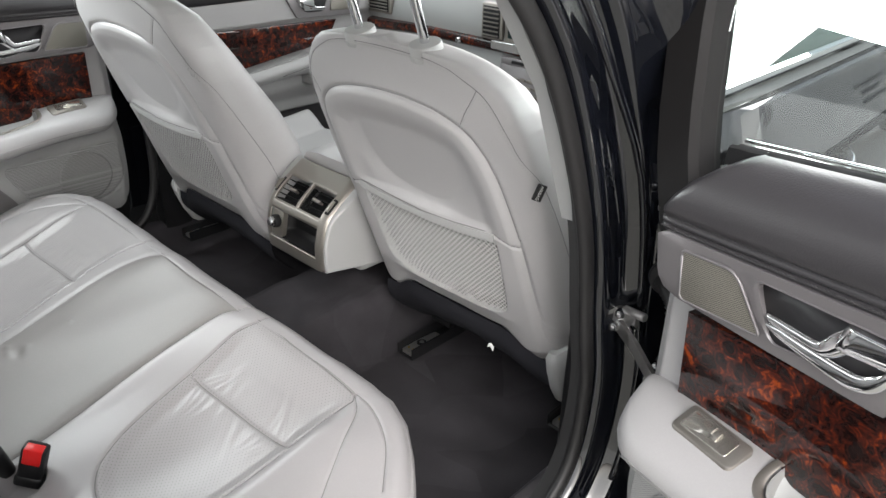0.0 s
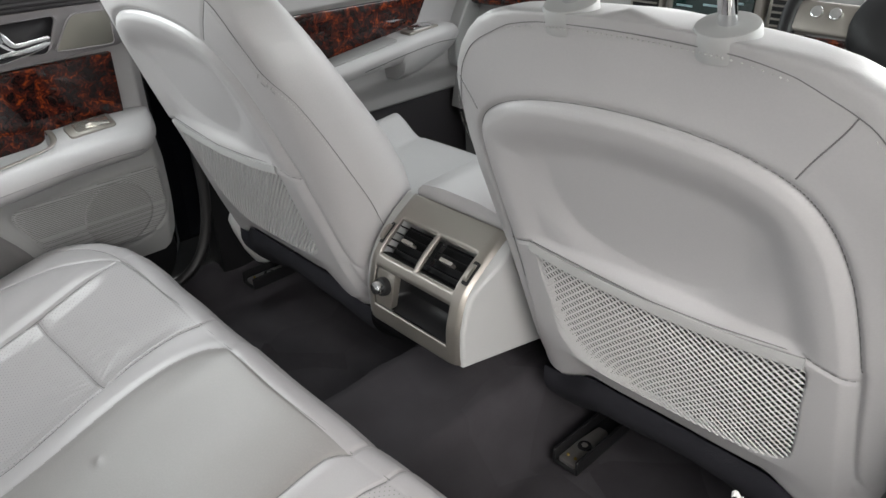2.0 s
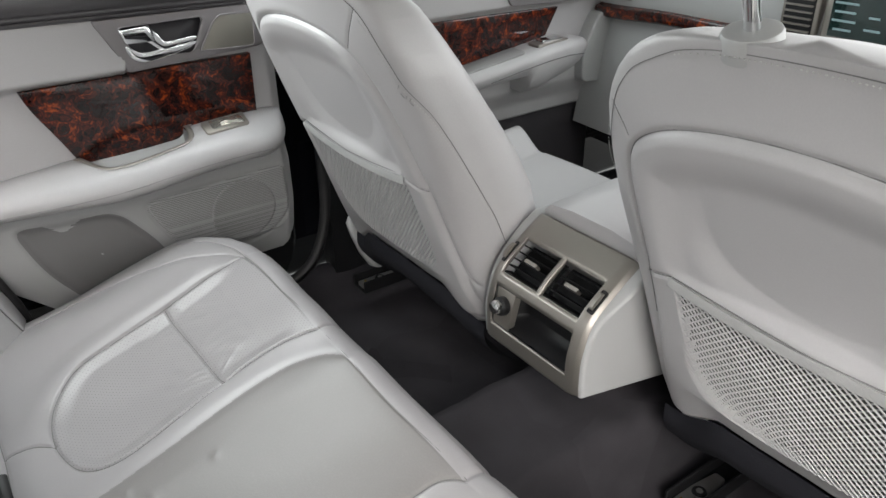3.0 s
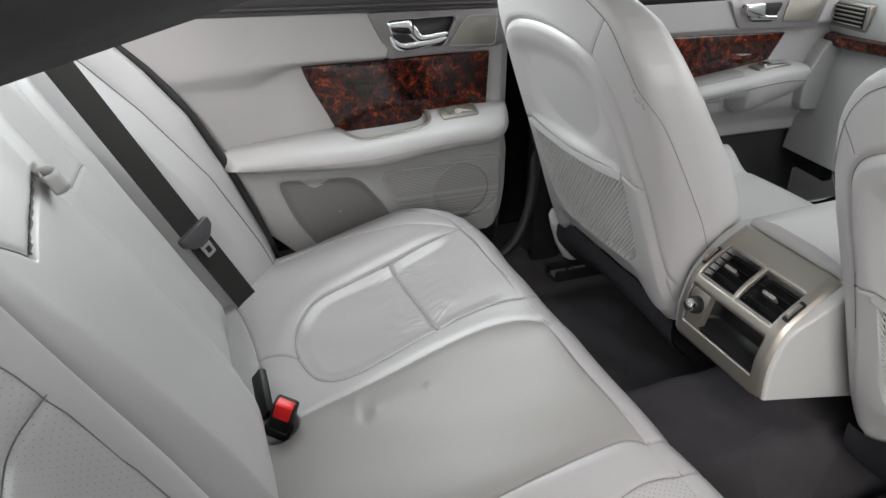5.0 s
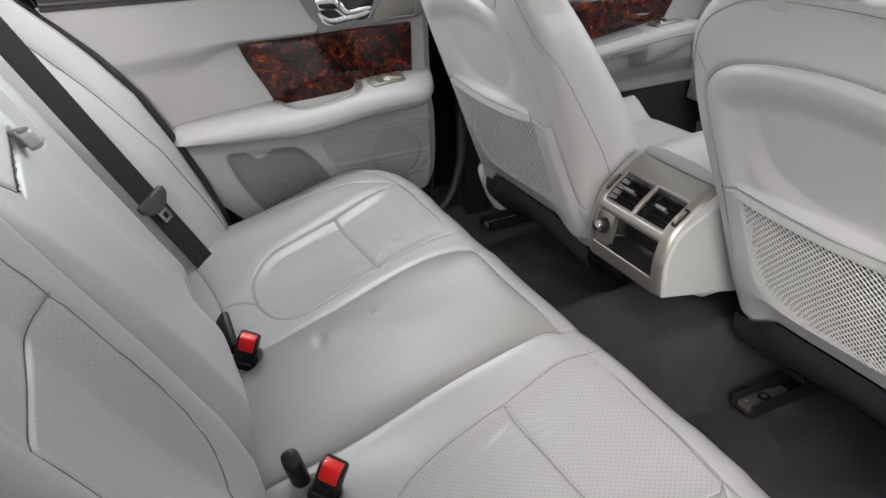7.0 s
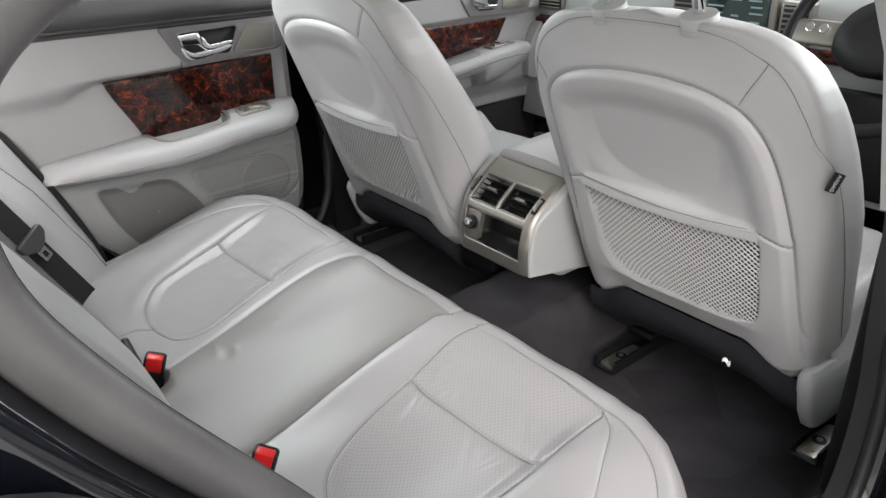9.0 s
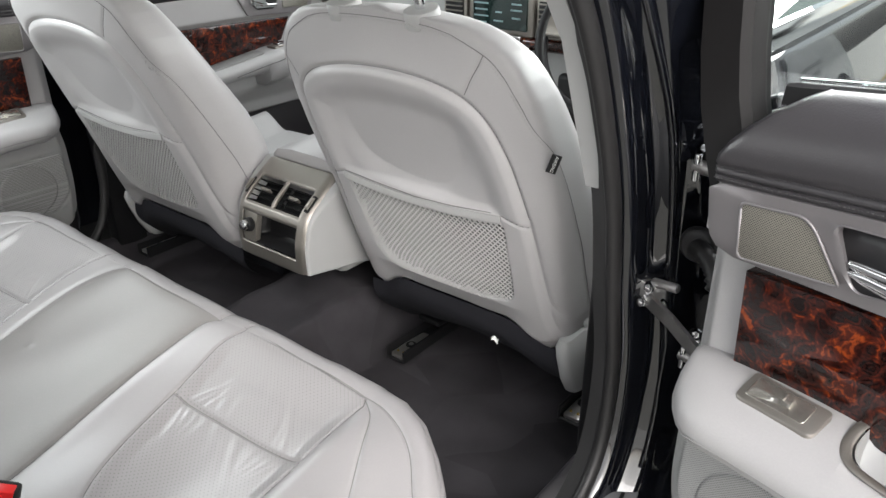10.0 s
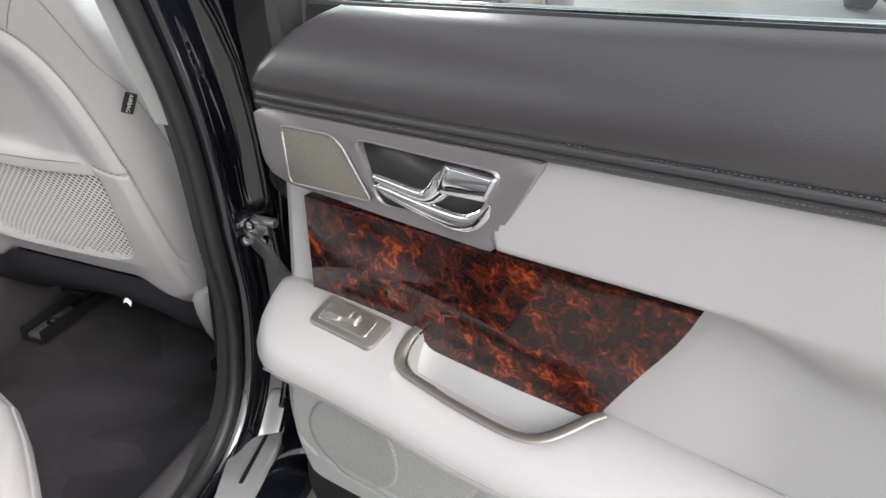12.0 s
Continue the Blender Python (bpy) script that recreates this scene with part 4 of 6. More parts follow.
    for fam in (1, -1):
        for k in range(-22, nd + 22):
            pts = []
            for j in range(33):
                b = j / 32
                a = (k + 0.5) / nd + fam * (b - 0.5) * 0.56
                if -0.001 <= a <= 1.001:
                    pts.append((a, b, j))
            for (a0, b0, j0), (a1, b1, j1) in zip(pts, pts[1:]):
                w = 0.0064 if fam > 0 else 0.0048
                h = h2 = 0.0005 * fam
                n0 = len(NV)
                NV += [net_place(a0 - w, b0, h - 0.0008), net_place(a0, b0, h + 0.0006), net_place(a0 + w, b0, h - 0.0008),
                       net_place(a1 - w, b1, h2 - 0.0008), net_place(a1, b1, h2 + 0.0006), net_place(a1 + w, b1, h2 - 0.0008)]
                NF += [(n0, n0 + 1, n0 + 4, n0 + 3), (n0 + 1, n0 + 2, n0 + 5, n0 + 4)]
    shell("pocket_net", NV, NF, NET, e, "stretched elastic diamond net", smooth=False, fix=False)
    V, F = tube([net_place(0.01 + 0.98 * t / 24, 0.012, 0.0030) for t in range(25)], [(-0.0065, -0.0008), (0.0, -0.0018), (0.0065, -0.0008), (0.0065, 0.0012), (-0.0065, 0.0012)], (0, 1, 0))
    shell("net_hem", V, F, HEM, e, "ribbed elastic hem", sharp=60)
    V, F = tube([on_face(sx * u, z, 0.0006) for u, z in ((-0.163, 0.8015), (-0.08, 0.7955), (0.0, 0.7930), (0.08, 0.7960), (0.165, 0.8015))], circle(0.0008, 6), (0, 0, 1))
    shell("seam", V, F, SEAM, e)

    if sx < 0:
        for u0, z0, u1, z1 in ((-0.236, 0.962, -0.232, 0.956), (-0.234, 0.950, -0.238, 0.944), (-0.243, 0.950, -0.240, 0.943), (-0.247, 0.944, -0.243, 0.940), (-0.244, 0.938, -0.2475, 0.934)):
            V, F = tube([on_back(u0 + (u1 - u0) * t, z0 + (z1 - z0) * t, 0.0002) for t in (0, 0.5, 1)], circle(0.0006, 5))
            shell("scuff_mark", V, F, PLASTIC_MID, e, "small dark scuff in the leather")

    # headrest on two chrome posts
    for u in (-0.075, 0.075):
        base = Vector(P(u, rear(1.098) + 0.046, 1.093))
        top = base + Vector((0, -0.055, 0.16))
        post = part("headrest_post", cyl(0.0075, 0.0075, base, top, 16), CHROME, e)
        sl = part("post_sleeve", cyl(0.0265, 0.0255, base + Vector((0, 0.001, -0.010)), base + Vector((0, -0.005, 0.014)), 28, 0.004), PLASTIC, e, "grey plastic post sleeve")
    rings = []
    for t in np.linspace(-1, 1, 17):
        k = math.sqrt(max(0.02, 1 - t * t * 0.98))
        cz, cy = 1.262 + 0.078 * t, rear(1.098) - 0.03 - 0.03 * t
        rings.append([P(0.135 * (0.75 + 0.25 * k) * (abs(math.cos(a)) ** 0.7) * (1 if math.cos(a) > 0 else -1) * (0.55 + 0.45 * k), cy + 0.055 * k * math.sin(a), cz) for a in np.linspace(0, 2 * math.pi, 33)[:-1]])
    V, F = loft(rings)
    shell("headrest", V, F, LEATHER, e)

    # seat cushion with side bolsters
    def cushion(u, v):
        x = -0.255 + 0.51 * u
        y = 0.17 + 0.43 * v
        s = abs(2 * u - 1)
        z = 0.575 + 0.045 * v + 0.045 * step(0.55, 0.85, s) - 0.09 * step(0.86, 1.0, s) - 0.10 * step(0.90, 1.0, v)
        z -= 0.004 * bell((s - 0.56) * 0.265, 0.006) + 0.004 * bell(y - 0.38, 0.006)
        return P(x, y + 0.02 * (1 - s * s), z)
    V, F = grid(cushion, 48, 40)
    shell("cushion", V, F, LEATHER, e)
    part("cushion_base", round_box((0.50, 0.36, 0.10), P(0, 0.43, 0.49), 0.02), PLASTIC, e)
    # dark felt below the backrest and the runners
    def felt(u, v):
        x = -0.225 + 0.45 * u
        top = 0.556 - 0.040 * step(0.12, 0.20, abs(x))
        th = v * 1.5
        return P(x, 0.100 + 0.020 * step(0.12, 0.2, abs(x)) + 0.075 * math.sin(th * 0.9) - 0.035 * math.sin(v * math.pi), top - 0.115 * v + 0.006 * math.sin(11 * u + 2) * v)
    V, F = grid(felt, 30, 14)
    shell("underside_felt", V, F, FELT, e, "dark felt under the backrest")
    part("seat_pan", round_box((0.42, 0.36, 0.10), P(0, 0.41, 0.44), 0.015), FELT, e)
    for u in ((-0.182, 0.252) if sx > 0 else (0.252,)):
        z0 = 0.318 - dz + (0.045 if u > 0 else 0.0)
        rail = part("runner", round_box((0.046, 0.46, 0.006), P(u, 0.36, z0), 0.002, 1), BLACK_PLASTIC, e, "black steel seat runner")
        for q in (-0.023, 0.023):
            part("runner_lip", round_box((0.005, 0.46, 0.030), P(u + q, 0.36, z0 + 0.012), 0.0015, 1), BLACK_PLASTIC, rail)
        part("runner_foot", slab(rounded([(-0.017, 0.135), (0.017, 0.135), (0.017, 0.19), (0.010, 0.24), (-0.010, 0.24), (-0.017, 0.19)], 0.006), lambda a, b, d: P(u + a, b, z0 + d + 0.05 * max(0, b - 0.19)), 0.010, 0.003, 0.001), STEEL, rail, "worn steel runner foot")
        part("bolt", cyl(0.0125, 0.0115, P(u, 0.185, z0 + 0.009), P(u, 0.185, z0 + 0.013), 20, 0.001), BLACK_PLASTIC, rail, "round bolt head")
        part("bolt_socket", cyl(0.006, 0.006, P(u, 0.185, z0 + 0.012), P(u, 0.185, z0 + 0.0138), 6), STEEL, rail)
        for q in (-0.008, 0.007):
            part("rivet", cyl(0.0032, 0.002, P(u + q, 0.150, z0 + 0.009), P(u + q, 0.150, z0 + 0.013), 10), BRASS, rail, "small brass rivet")
        part("runner_clip", round_box((0.06, 0.035, 0.012), P(u, 0.265, z0 + 0.042), 0.003), BLACK_PLASTIC, rail)
    # lower side shield
    rings = []
    for k, (z, y0, y1, w) in enumerate(((0.545, 0.110, 0.20, 0.020), (0.53, 0.105, 0.25, 0.032), (0.50, 0.112, 0.30, 0.036), (0.45, 0.130, 0.32, 0.036), (0.415, 0.150, 0.32, 0.032), (0.405, 0.165, 0.31, 0.020))):
        rings.append([P(0.236 + w * 0.6 * math.copysign(abs(math.cos(a)) ** 0.6, math.cos(a)), (y0 + y1) / 2 + (y1 - y0) / 2 * math.copysign(abs(math.sin(a)) ** 0.6, math.sin(a)), z) for a in np.linspace(0, 2 * math.pi, 25)[:-1]])
    V, F = loft(rings)
    shell("side_shield", V, F, PLASTIC, e, "pale grey plastic side shield", sharp=60)
    return e


seat_r = front_seat(1, 0.0, 0.0, "pale grey leather front seat with net pocket and airbag tag")
seat_l = front_seat(-1, -0.100, 0.012, "pale grey leather front seat with a net pocket and scuffed side")
TAG_TURN = Matrix.Rotation(radians(-42), 3, "Z") @ Matrix.Rotation(radians(-20), 3, "X")
TAG_AT = Vector((0.6465, -0.012, 0.911))
tg = part("airbag_tag", round_box((0.003, 0.015, 0.027), TAG_AT, 0.0008, 1, TAG_TURN), BLACK_PLASTIC, seat_r, "small black airbag tag")
font = bpy.data.curves.new("tag_print", "FONT")
font.body, font.size, font.align_x, font.align_y = "AIRBAG", 0.0068, "CENTER", "CENTER"
carrier = bpy.data.objects.new("tag_print", font)
print_mesh = bpy.data.meshes.new_from_object(carrier)
bpy.data.objects.remove(carrier)
print_mesh.transform(Matrix.Translation(TAG_AT + TAG_TURN @ Vector((0.0019, 0, 0))) @ (TAG_TURN @ Matrix(((0, 0, 1), (0, 1, 0), (-1, 0, 0)))).to_4x4())
print_mesh.materials.append(WHITE_LABEL)
letters = attach(new("tag_print", print_mesh), tg)
letters["label"] = "white lettering"


# ---- centre console ----
console = thing("centre_console", (0, 0.3, 0.42), "satin metal centre console with twin air vents and leather lid", "centre console")
FACE = smooth_path([(0.088, 0.7405, 0), (0.047, 0.7135, 0), (0.001, 0.676, 0), (-0.016, 0.630, 0), (-0.019, 0.598, 0), (-0.017, 0.560, 0)], 8)
FACE = [(p[0], p[1]) for p in FACE]
FL = np.concatenate([[0], np.cumsum([math.dist(a, b) for a, b in zip(FACE, FACE[1:])])])
LEN = FL[-1]


def face(x, m, d=0.0):
    """A place on the rear face: m metres down the curve from its top edge, d out of it."""
    i = int(np.clip(np.searchsorted(FL, m) - 1, 0, len(FL) - 2))
    a, b = Vector(FACE[i]), Vector(FACE[i + 1])
    t = (m - FL[i]) / (FL[i + 1] - FL[i])
    p = a.lerp(b, t)
    w = (b - a).normalized()
    nrm = Vector((w[1], -w[0]))
    if nrm[0] > 0:
        nrm = -nrm
    return (x, p[0] + nrm[0] * d, p[1] + nrm[1] * d)


def where(y):
    """How far down the face a given height lies."""
    return float(np.interp(-y, [-p[1] for p in FACE], FL))


VT, VB = where(0.7135), where(0.676)
CUT = [(-0.082, VT - 0.001, -0.004, VB + 0.003), (0.004, VT - 0.001, 0.082, VB + 0.003), (-0.083, where(0.655), 0.083, where(0.590))]
xs = sorted({round(v, 4) for v in [-0.105, -0.099, 0.099, 0.105, -0.0955, 0.0955] + [c for q in CUT for c in (q[0], q[2])] + list(np.linspace(-0.095, 0.095, 20))})
ms = sorted({round(float(v), 5) for v in [0, LEN] + [c for q in CUT for c in (q[1], q[3])] + list(np.linspace(0.004, LEN - 0.004, 30))})


def face_d(x):
    k = max(0, abs(x) - 0.088) / 0.017
    return -0.012 * k * k


V = [face(x, m, face_d(x)) for m in ms for x in xs]
F = []
for j in range(len(ms) - 1):
    for i in range(len(xs) - 1):
        cxm, cmm = (xs[i] + xs[i + 1]) / 2, (ms[j] + ms[j + 1]) / 2
        if not any(q[0] < cxm < q[2] and q[1] < cmm < q[3] for q in CUT):
            F.append((j * len(xs) + i, j * len(xs) + i + 1, (j + 1) * len(xs) + i + 1, (j + 1) * len(xs) + i))
ob = shell("rear_face", V, F, SATIN, console, "satin champagne metal rear face")
md = ob.modifiers.new("thick", "SOLIDIFY")
md.thickness = 0.004
md.offset = 1
for q in CUT[:2]:
    vent = shell("air_vent", *grid(lambda u, v, q=q: face(q[0] + (q[2] - q[0]) * u, q[1] + (q[3] - q[1]) * v, -0.022), 4, 4), VENT_BLACK, console, "black slatted air vent")
    for k in range(5):
        m0 = q[1] + (q[3] - q[1]) * (k + 0.5) / 5
        vs = [face(q[0], m0 - 0.001, -0.016), face(q[2], m0 - 0.001, -0.016), face(q[2], m0 + 0.0035, -0.001), face(q[0], m0 + 0.0035, -0.001)]
        vs += [face(q[0], m0 + 0.0015, -0.016), face(q[2], m0 + 0.0015, -0.016), face(q[2], m0 + 0.0055, -0.001), face(q[0], m0 + 0.0055, -0.001)]
        shell("slat", vs, [(0, 1, 2, 3), (4, 5, 6, 7), (3, 2, 6, 7), (0, 1, 5, 4), (0, 3, 7, 4), (1, 2, 6, 5)], VENT_BLACK, vent, smooth=False)
    mc, xc = (q[1] + q[3]) / 2, (q[0] + q[2]) / 2
    shell("vent_slider", *loft([[face(xc + a, mc + b, d) for a, b in rounded([(-0.013, -0.0028), (0.013, -0.0028), (0.013, 0.0028), (-0.013, 0.0028)], 0.002, 3)] for d in (-0.006, 0.003, 0.005)]), SATIN, vent, "satin vent slider", sharp=40)
    # bright inner frame
    fr = [(q[0], q[1]), (q[2], q[1]), (q[2], q[3]), (q[0], q[3]), (q[0], q[1])]
    V, F = tube([face(a, b, 0.0005) for a, b in fr], circle(0.0014, 6), (0, -1, 0.3))
    shell("vent_frame", V, F, SATIN, vent)
for s_ in (1, -1):
    mm = (VT + VB) / 2
    out = rounded([(s_ * 0.0925 - 0.005, mm - 0.019), (s_ * 0.0925 + 0.005, mm - 0.019), (s_ * 0.0925 + 0.005, mm + 0.019), (s_ * 0.0925 - 0.005, mm + 0.019)], 0.003, 3)
    wheel = part("thumbwheel_slot", slab(out, lambda a, b, d: face(a, b, d + face_d(a)), 0.0062, -0.004, 0.0005, 1), BLACK_PLASTIC, console)
    shell("thumbwheel", *loft([[face(s_ * 0.0925 + a * 0.003, mm + 0.014 * math.cos(t), 0.006 + 0.006 * math.sin(t) + face_d(0.0925)) for t in np.linspace(0, math.pi, 13)] for a in (-1, 1)]), SATIN, wheel, "knurled satin thumbwheel", sharp=40)
q = CUT[2]
tray = shell("tray", *grid(lambda u, v: face(q[0] + (q[2] - q[0]) * u, q[1] + (q[3] - q[1]) * v, -0.045 * min(1, 6 * u, 6 * (1 - u), 9 * v, 9 * (1 - v)) - 0.003), 24, 18), BLACK_PLASTIC, console, "dark open tray")
plate = part("socket_plate", slab(rounded([(-0.081, q[1] + 0.002), (-0.040, q[1] + 0.002), (-0.046, q[3] - 0.002), (-0.081, q[3] - 0.002)], 0.003, 3), face, 0.001, -0.012, 0.001), SATIN, console, "satin power socket plate")
mk = where(0.628)
ko = Vector(face(-0.062, mk, 0.0))
kn = (Vector(face(-0.062, mk, 0.02)) - ko).normalized()
sock = part("power_socket", cyl(0.0155, 0.0145, ko - kn * 0.002, ko + kn * 0.010, 24, 0.002), BLACK_PLASTIC, console, "black power socket")
part("socket_cap", cyl(0.0115, 0.0100, ko + kn * 0.008, ko + kn * 0.021, 24, 0.003), CHROME, sock, "silver socket cap")
# light plastic flanks and the padded lid
for s_ in (1, -1):
    out = [(a, b) for a, b in FACE] + [(0.10, 0.545), (0.30, 0.50), (0.75, 0.50), (0.75, 0.735), (0.30, 0.745)]
    part("flank", slab(out, lambda a, b, d: (s_ * (0.103 + d + 0.012 * step(-0.02, 0.06, a)), a + 0.004, b - 0.002), 0.008, -0.02, 0.006, 3), PLASTIC, console, "pale grey plastic flank")
part("console_core", round_box((0.19, 0.66, 0.18), (0, 0.42, 0.60), 0.02), PLASTIC, console)
V, F = loft([[(x * w, y, z0 + h) for x, h in ((-0.098, 0), (-0.098, 0.012), (-0.085, 0.024), (-0.04, 0.030), (0.04, 0.030), (0.085, 0.024), (0.098, 0.012), (0.098, 0))]
             for y, z0, w in ((0.090, 0.728, 0.97), (0.094, 0.735, 1), (0.15, 0.739, 1), (0.30, 0.745, 1), (0.44, 0.748, 1), (0.45, 0.742, 0.97))])
shell("armrest_lid", V, F, LEATHER, console, "padded leather armrest lid", sharp=50)
part("gear_panel", round_box((0.19, 0.36, 0.03), (0, 0.63, 0.745), 0.008), SATIN, console, "satin metal gear panel")
part("gear_dial", cyl(0.035, 0.033, (0, 0.66, 0.755), (0, 0.66, 0.785), 28, 0.004), CHROME, console, "rotary chrome gear dial")

# scrap of paper under the seat
scrap = thing("paper_scrap", (0.492, 0.10, 0.510), "small crumpled white paper label tucked under the seat", "paper scrap")
V, F = grid(lambda u, v: (0.482 + 0.015 * u + 0.003 * v, 0.088 + 0.004 * math.sin(3 * u) - 0.006 * v, 0.513 - 0.007 * v * (0.5 + 0.5 * u) + 0.003 * math.sin(7 * u)), 8, 6)
shell("sheet", V, F, WHITE_LABEL, scrap).modifiers.new("thick", "SOLIDIFY").thickness = 0.0006


# ---- doors ----
def resample(poly, n, centre):
    """The outline as n points at even angles round a centre."""
    out = []
    P = list(poly)
    for k in range(n):
        th = 2 * math.pi * k / n
        dx, dy = math.cos(th), math.sin(th)
        best = None
        for i in range(len(P)):
            ax, ay = P[i][0] - centre[0], P[i][1] - centre[1]
            bx, by = P[(i + 1) % len(P)][0] - centre[0], P[(i + 1) % len(P)][1] - centre[1]
            ex, ey = bx - ax, by - ay
            den = dx * ey - dy * ex
            if abs(den) < 1e-12:
                continue
            t = (ax * ey - ay * ex) / den
            w = (ax * dy - ay * dx) / den
            if t > 0 and -1e-9 <= w <= 1 + 1e-9 and (best is None or t > best):
                best = t
        out.append((centre[0] + dx * best, centre[1] + dy * best))
    return out


def rear_door(name, place, label, side_mat, opened):
    """Trim, handle, glass and skin of a rear door. place(q, n, z): q metres back from the veneer's front end, n into the car."""
    door = thing(name, place(-0.06, -0.06, 0.4), label, "car door", kind="structure")

    def qmax(z):
        return 0.51 + 0.565 * (z - 0.53) if z > 0.53 else 0.51 - 0.9 * (0.53 - z)

    def qmin(z):
        return -0.058 + 0.10 * step(0.52, 0.40, z) ** 2

    rec = rounded([(0.305, 0.655), (0.497, 0.664), (0.462, 0.560), (0.40, 0.46), (0.195, 0.46), (0.232, 0.56)], [0.035, 0.03, 0.05, 0.03, 0.03, 0.05], 7)
    spk = rounded([(0.262, 0.650), (-0.040, 0.662), (-0.046, 0.55), (0.01, 0.500), (0.18, 0.490)], [0.03, 0.02, 0.05, 0.05, 0.02])

    def depth(q, z):
        n = 0.0
        under = 0.024 * step(0.238, 0.226, q)
        n -= 0.028 * step(0.913 + under, 0.894 + under - 0.05 * step(0.42, 0.55, q), z) * step(0.74, 0.40, q)
        n -= 0.008 * step(0.90, 0.86, z) * step(0.40, 0.5, q)
        n += 0.016 * step(0.72, 0.66, z) - 0.05 * step(0.60, 0.36, z)
        n -= 0.016 * step(-0.035, -0.06, q)
        # map recess and speaker field of the lower trim
        n -= 0.0026 * bell(edge_far(spk, q, z), 0.0038)
        if inside(rec, q, z):
            n -= 0.011 * step(0.0, 0.022, edge_far(rec, q, z))
        n += 0.004 * bell(z - (0.515 - 0.02 * q), 0.005) * step(0.20, 0.17, q) * step(-0.03, 0.0, q)
        return n

    def trim(u, v):
        z = 0.37 + 0.65 * v
        q = qmin(z) + (qmax(z) - qmin(z)) * u
        return place(q, depth(q, z), z)
    V, F = grid(trim, 260, 230)
    drop_plate = [(-0.04, 0.997), (0.270, 0.997), (0.230, 0.917), (-0.02, 0.926)]
    lab = []
    for f in F:
        i, j = f[0] % 261 + 0.5, f[0] // 261 + 0.5
        z = 0.37 + 0.65 * j / 230
        q = qmin(z) + (qmax(z) - qmin(z)) * i / 260
        k = 0
        if inside(drop_plate, q, z):
            k = 9
        elif z < 0.735 and q < 0.60:
            k = 2 if inside(spk, q, z) else 1
        lab.append(k)
    split_shell([("trim_panel", LEATHER, "pale grey leather trim panel"), ("lower_trim", PLASTIC, "pale grey plastic lower trim"), ("loudspeaker_cover", SPEAKER, "finely textured loudspeaker cover")], V, F, lab, door)

    # sheet over the map recess, coloured darker to stand in for shade
    cq, cz = 0.35, 0.565
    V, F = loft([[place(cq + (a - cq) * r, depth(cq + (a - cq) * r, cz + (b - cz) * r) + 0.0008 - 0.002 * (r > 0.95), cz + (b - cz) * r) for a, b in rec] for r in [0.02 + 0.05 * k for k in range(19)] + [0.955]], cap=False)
    shell("map_recess", V, F, RECESS, door, "map recess in darker grey for its shade")

    # dark padded shoulder below the glass
    prof = [(-0.012, 0.992), (0.004, 0.9925), (0.008, 0.996), (0.0085, 1.000), (0.006, 1.0015), (0.0085, 1.003), (0.010, 1.006), (0.0085, 1.009), (0.007, 1.010), (0.011, 1.014), (0.014, 1.022), (0.0135, 1.035), (0.009, 1.050), (-0.001, 1.065), (-0.016, 1.076), (-0.036, 1.083), (-0.05, 1.080), (-0.05, 0.99)]

    def belt(q, z):
        return z + 0.005 + 0.040 * max(0, q) * step(1.0, 1.08, z) + 0.018 * max(0, q) * (1 - step(1.0, 1.08, z))

    rings = []
    for u in [0.0, 0.002, 0.006, 0.013, 0.025, 0.045] + list(np.linspace(0.07, 1, 30)):
        ring = []
        for n, z in prof:
            qf = -0.050 + 0.075 * max(0, (z - 1.012) / 0.07) ** 1.6
            q = qf + (0.78 - qf) * u
            ring.append(place(q, n - 0.014 * max(0, 1 - u / 0.013) ** 2, belt(max(q, 0), z + 0.006 * step(1.02, 1.08, z))))
        rings.append(ring)
    V, F = loft(rings)
    shell("shoulder_pad", V, F, CHARCOAL, door, "charcoal leather-look shoulder pad", sharp=60)
    SV, SF = [], []
    for row, (zz, nn) in enumerate(((0.9985, 0.0088), (1.0105, 0.0085))):
        for k in range(200):
            q0 = -0.043 + 0.0041 * k
            n0 = len(SV)
            zig = 0.0003 * (1 if k % 2 else -1) * row
            for dq, dz, dn in ((0, -0.0006 - zig, 0), (0.003, -0.0006 + zig, 0), (0.003, 0.0006 + zig, 0), (0, 0.0006 - zig, 0), (0.0015, 0, 0.0011)):
                SV.append(place(q0 + dq, nn + dn, belt(q0, zz + dz)))
            SF += [(n0, n0 + 1, n0 + 4), (n0 + 1, n0 + 2, n0 + 4), (n0 + 2, n0 + 3, n0 + 4), (n0 + 3, n0, n0 + 4)]
    tagged(shell("stitching", SV, SF, THREAD, door, "double row of grey stitching", smooth=False, fix=False), kind="stuff")

    def place_up(q, n, z):
        return place(q, n, z + 0.015 - 0.007 * step(0.92, 0.89, z))

    # pewter plate round the handle cup and the tweeter grille
    outer = rounded([(-0.049, 0.983), (0.278, 0.987), (0.232, 0.896), (-0.03, 0.906), (-0.046, 0.92)], [0.004, 0.004, 0.005, 0.012, 0.010])
    cup = rounded([(0.086, 0.972), (0.238, 0.970), (0.214, 0.917), (0.111, 0.911)], [0.012, 0.012, 0.022, 0.012])
    c0 = (0.16, 0.942)
    N = 120
    A, B = resample(outer, N, c0), resample(cup, N, c0)
    fl = lambda a, b: 0.006 - 0.13 * (0.98 - b)
    rings = [[place_up(a, fl(a, b) - 0.010, b) for a, b in A], [place_up(a, fl(a, b), b) for a, b in A]]
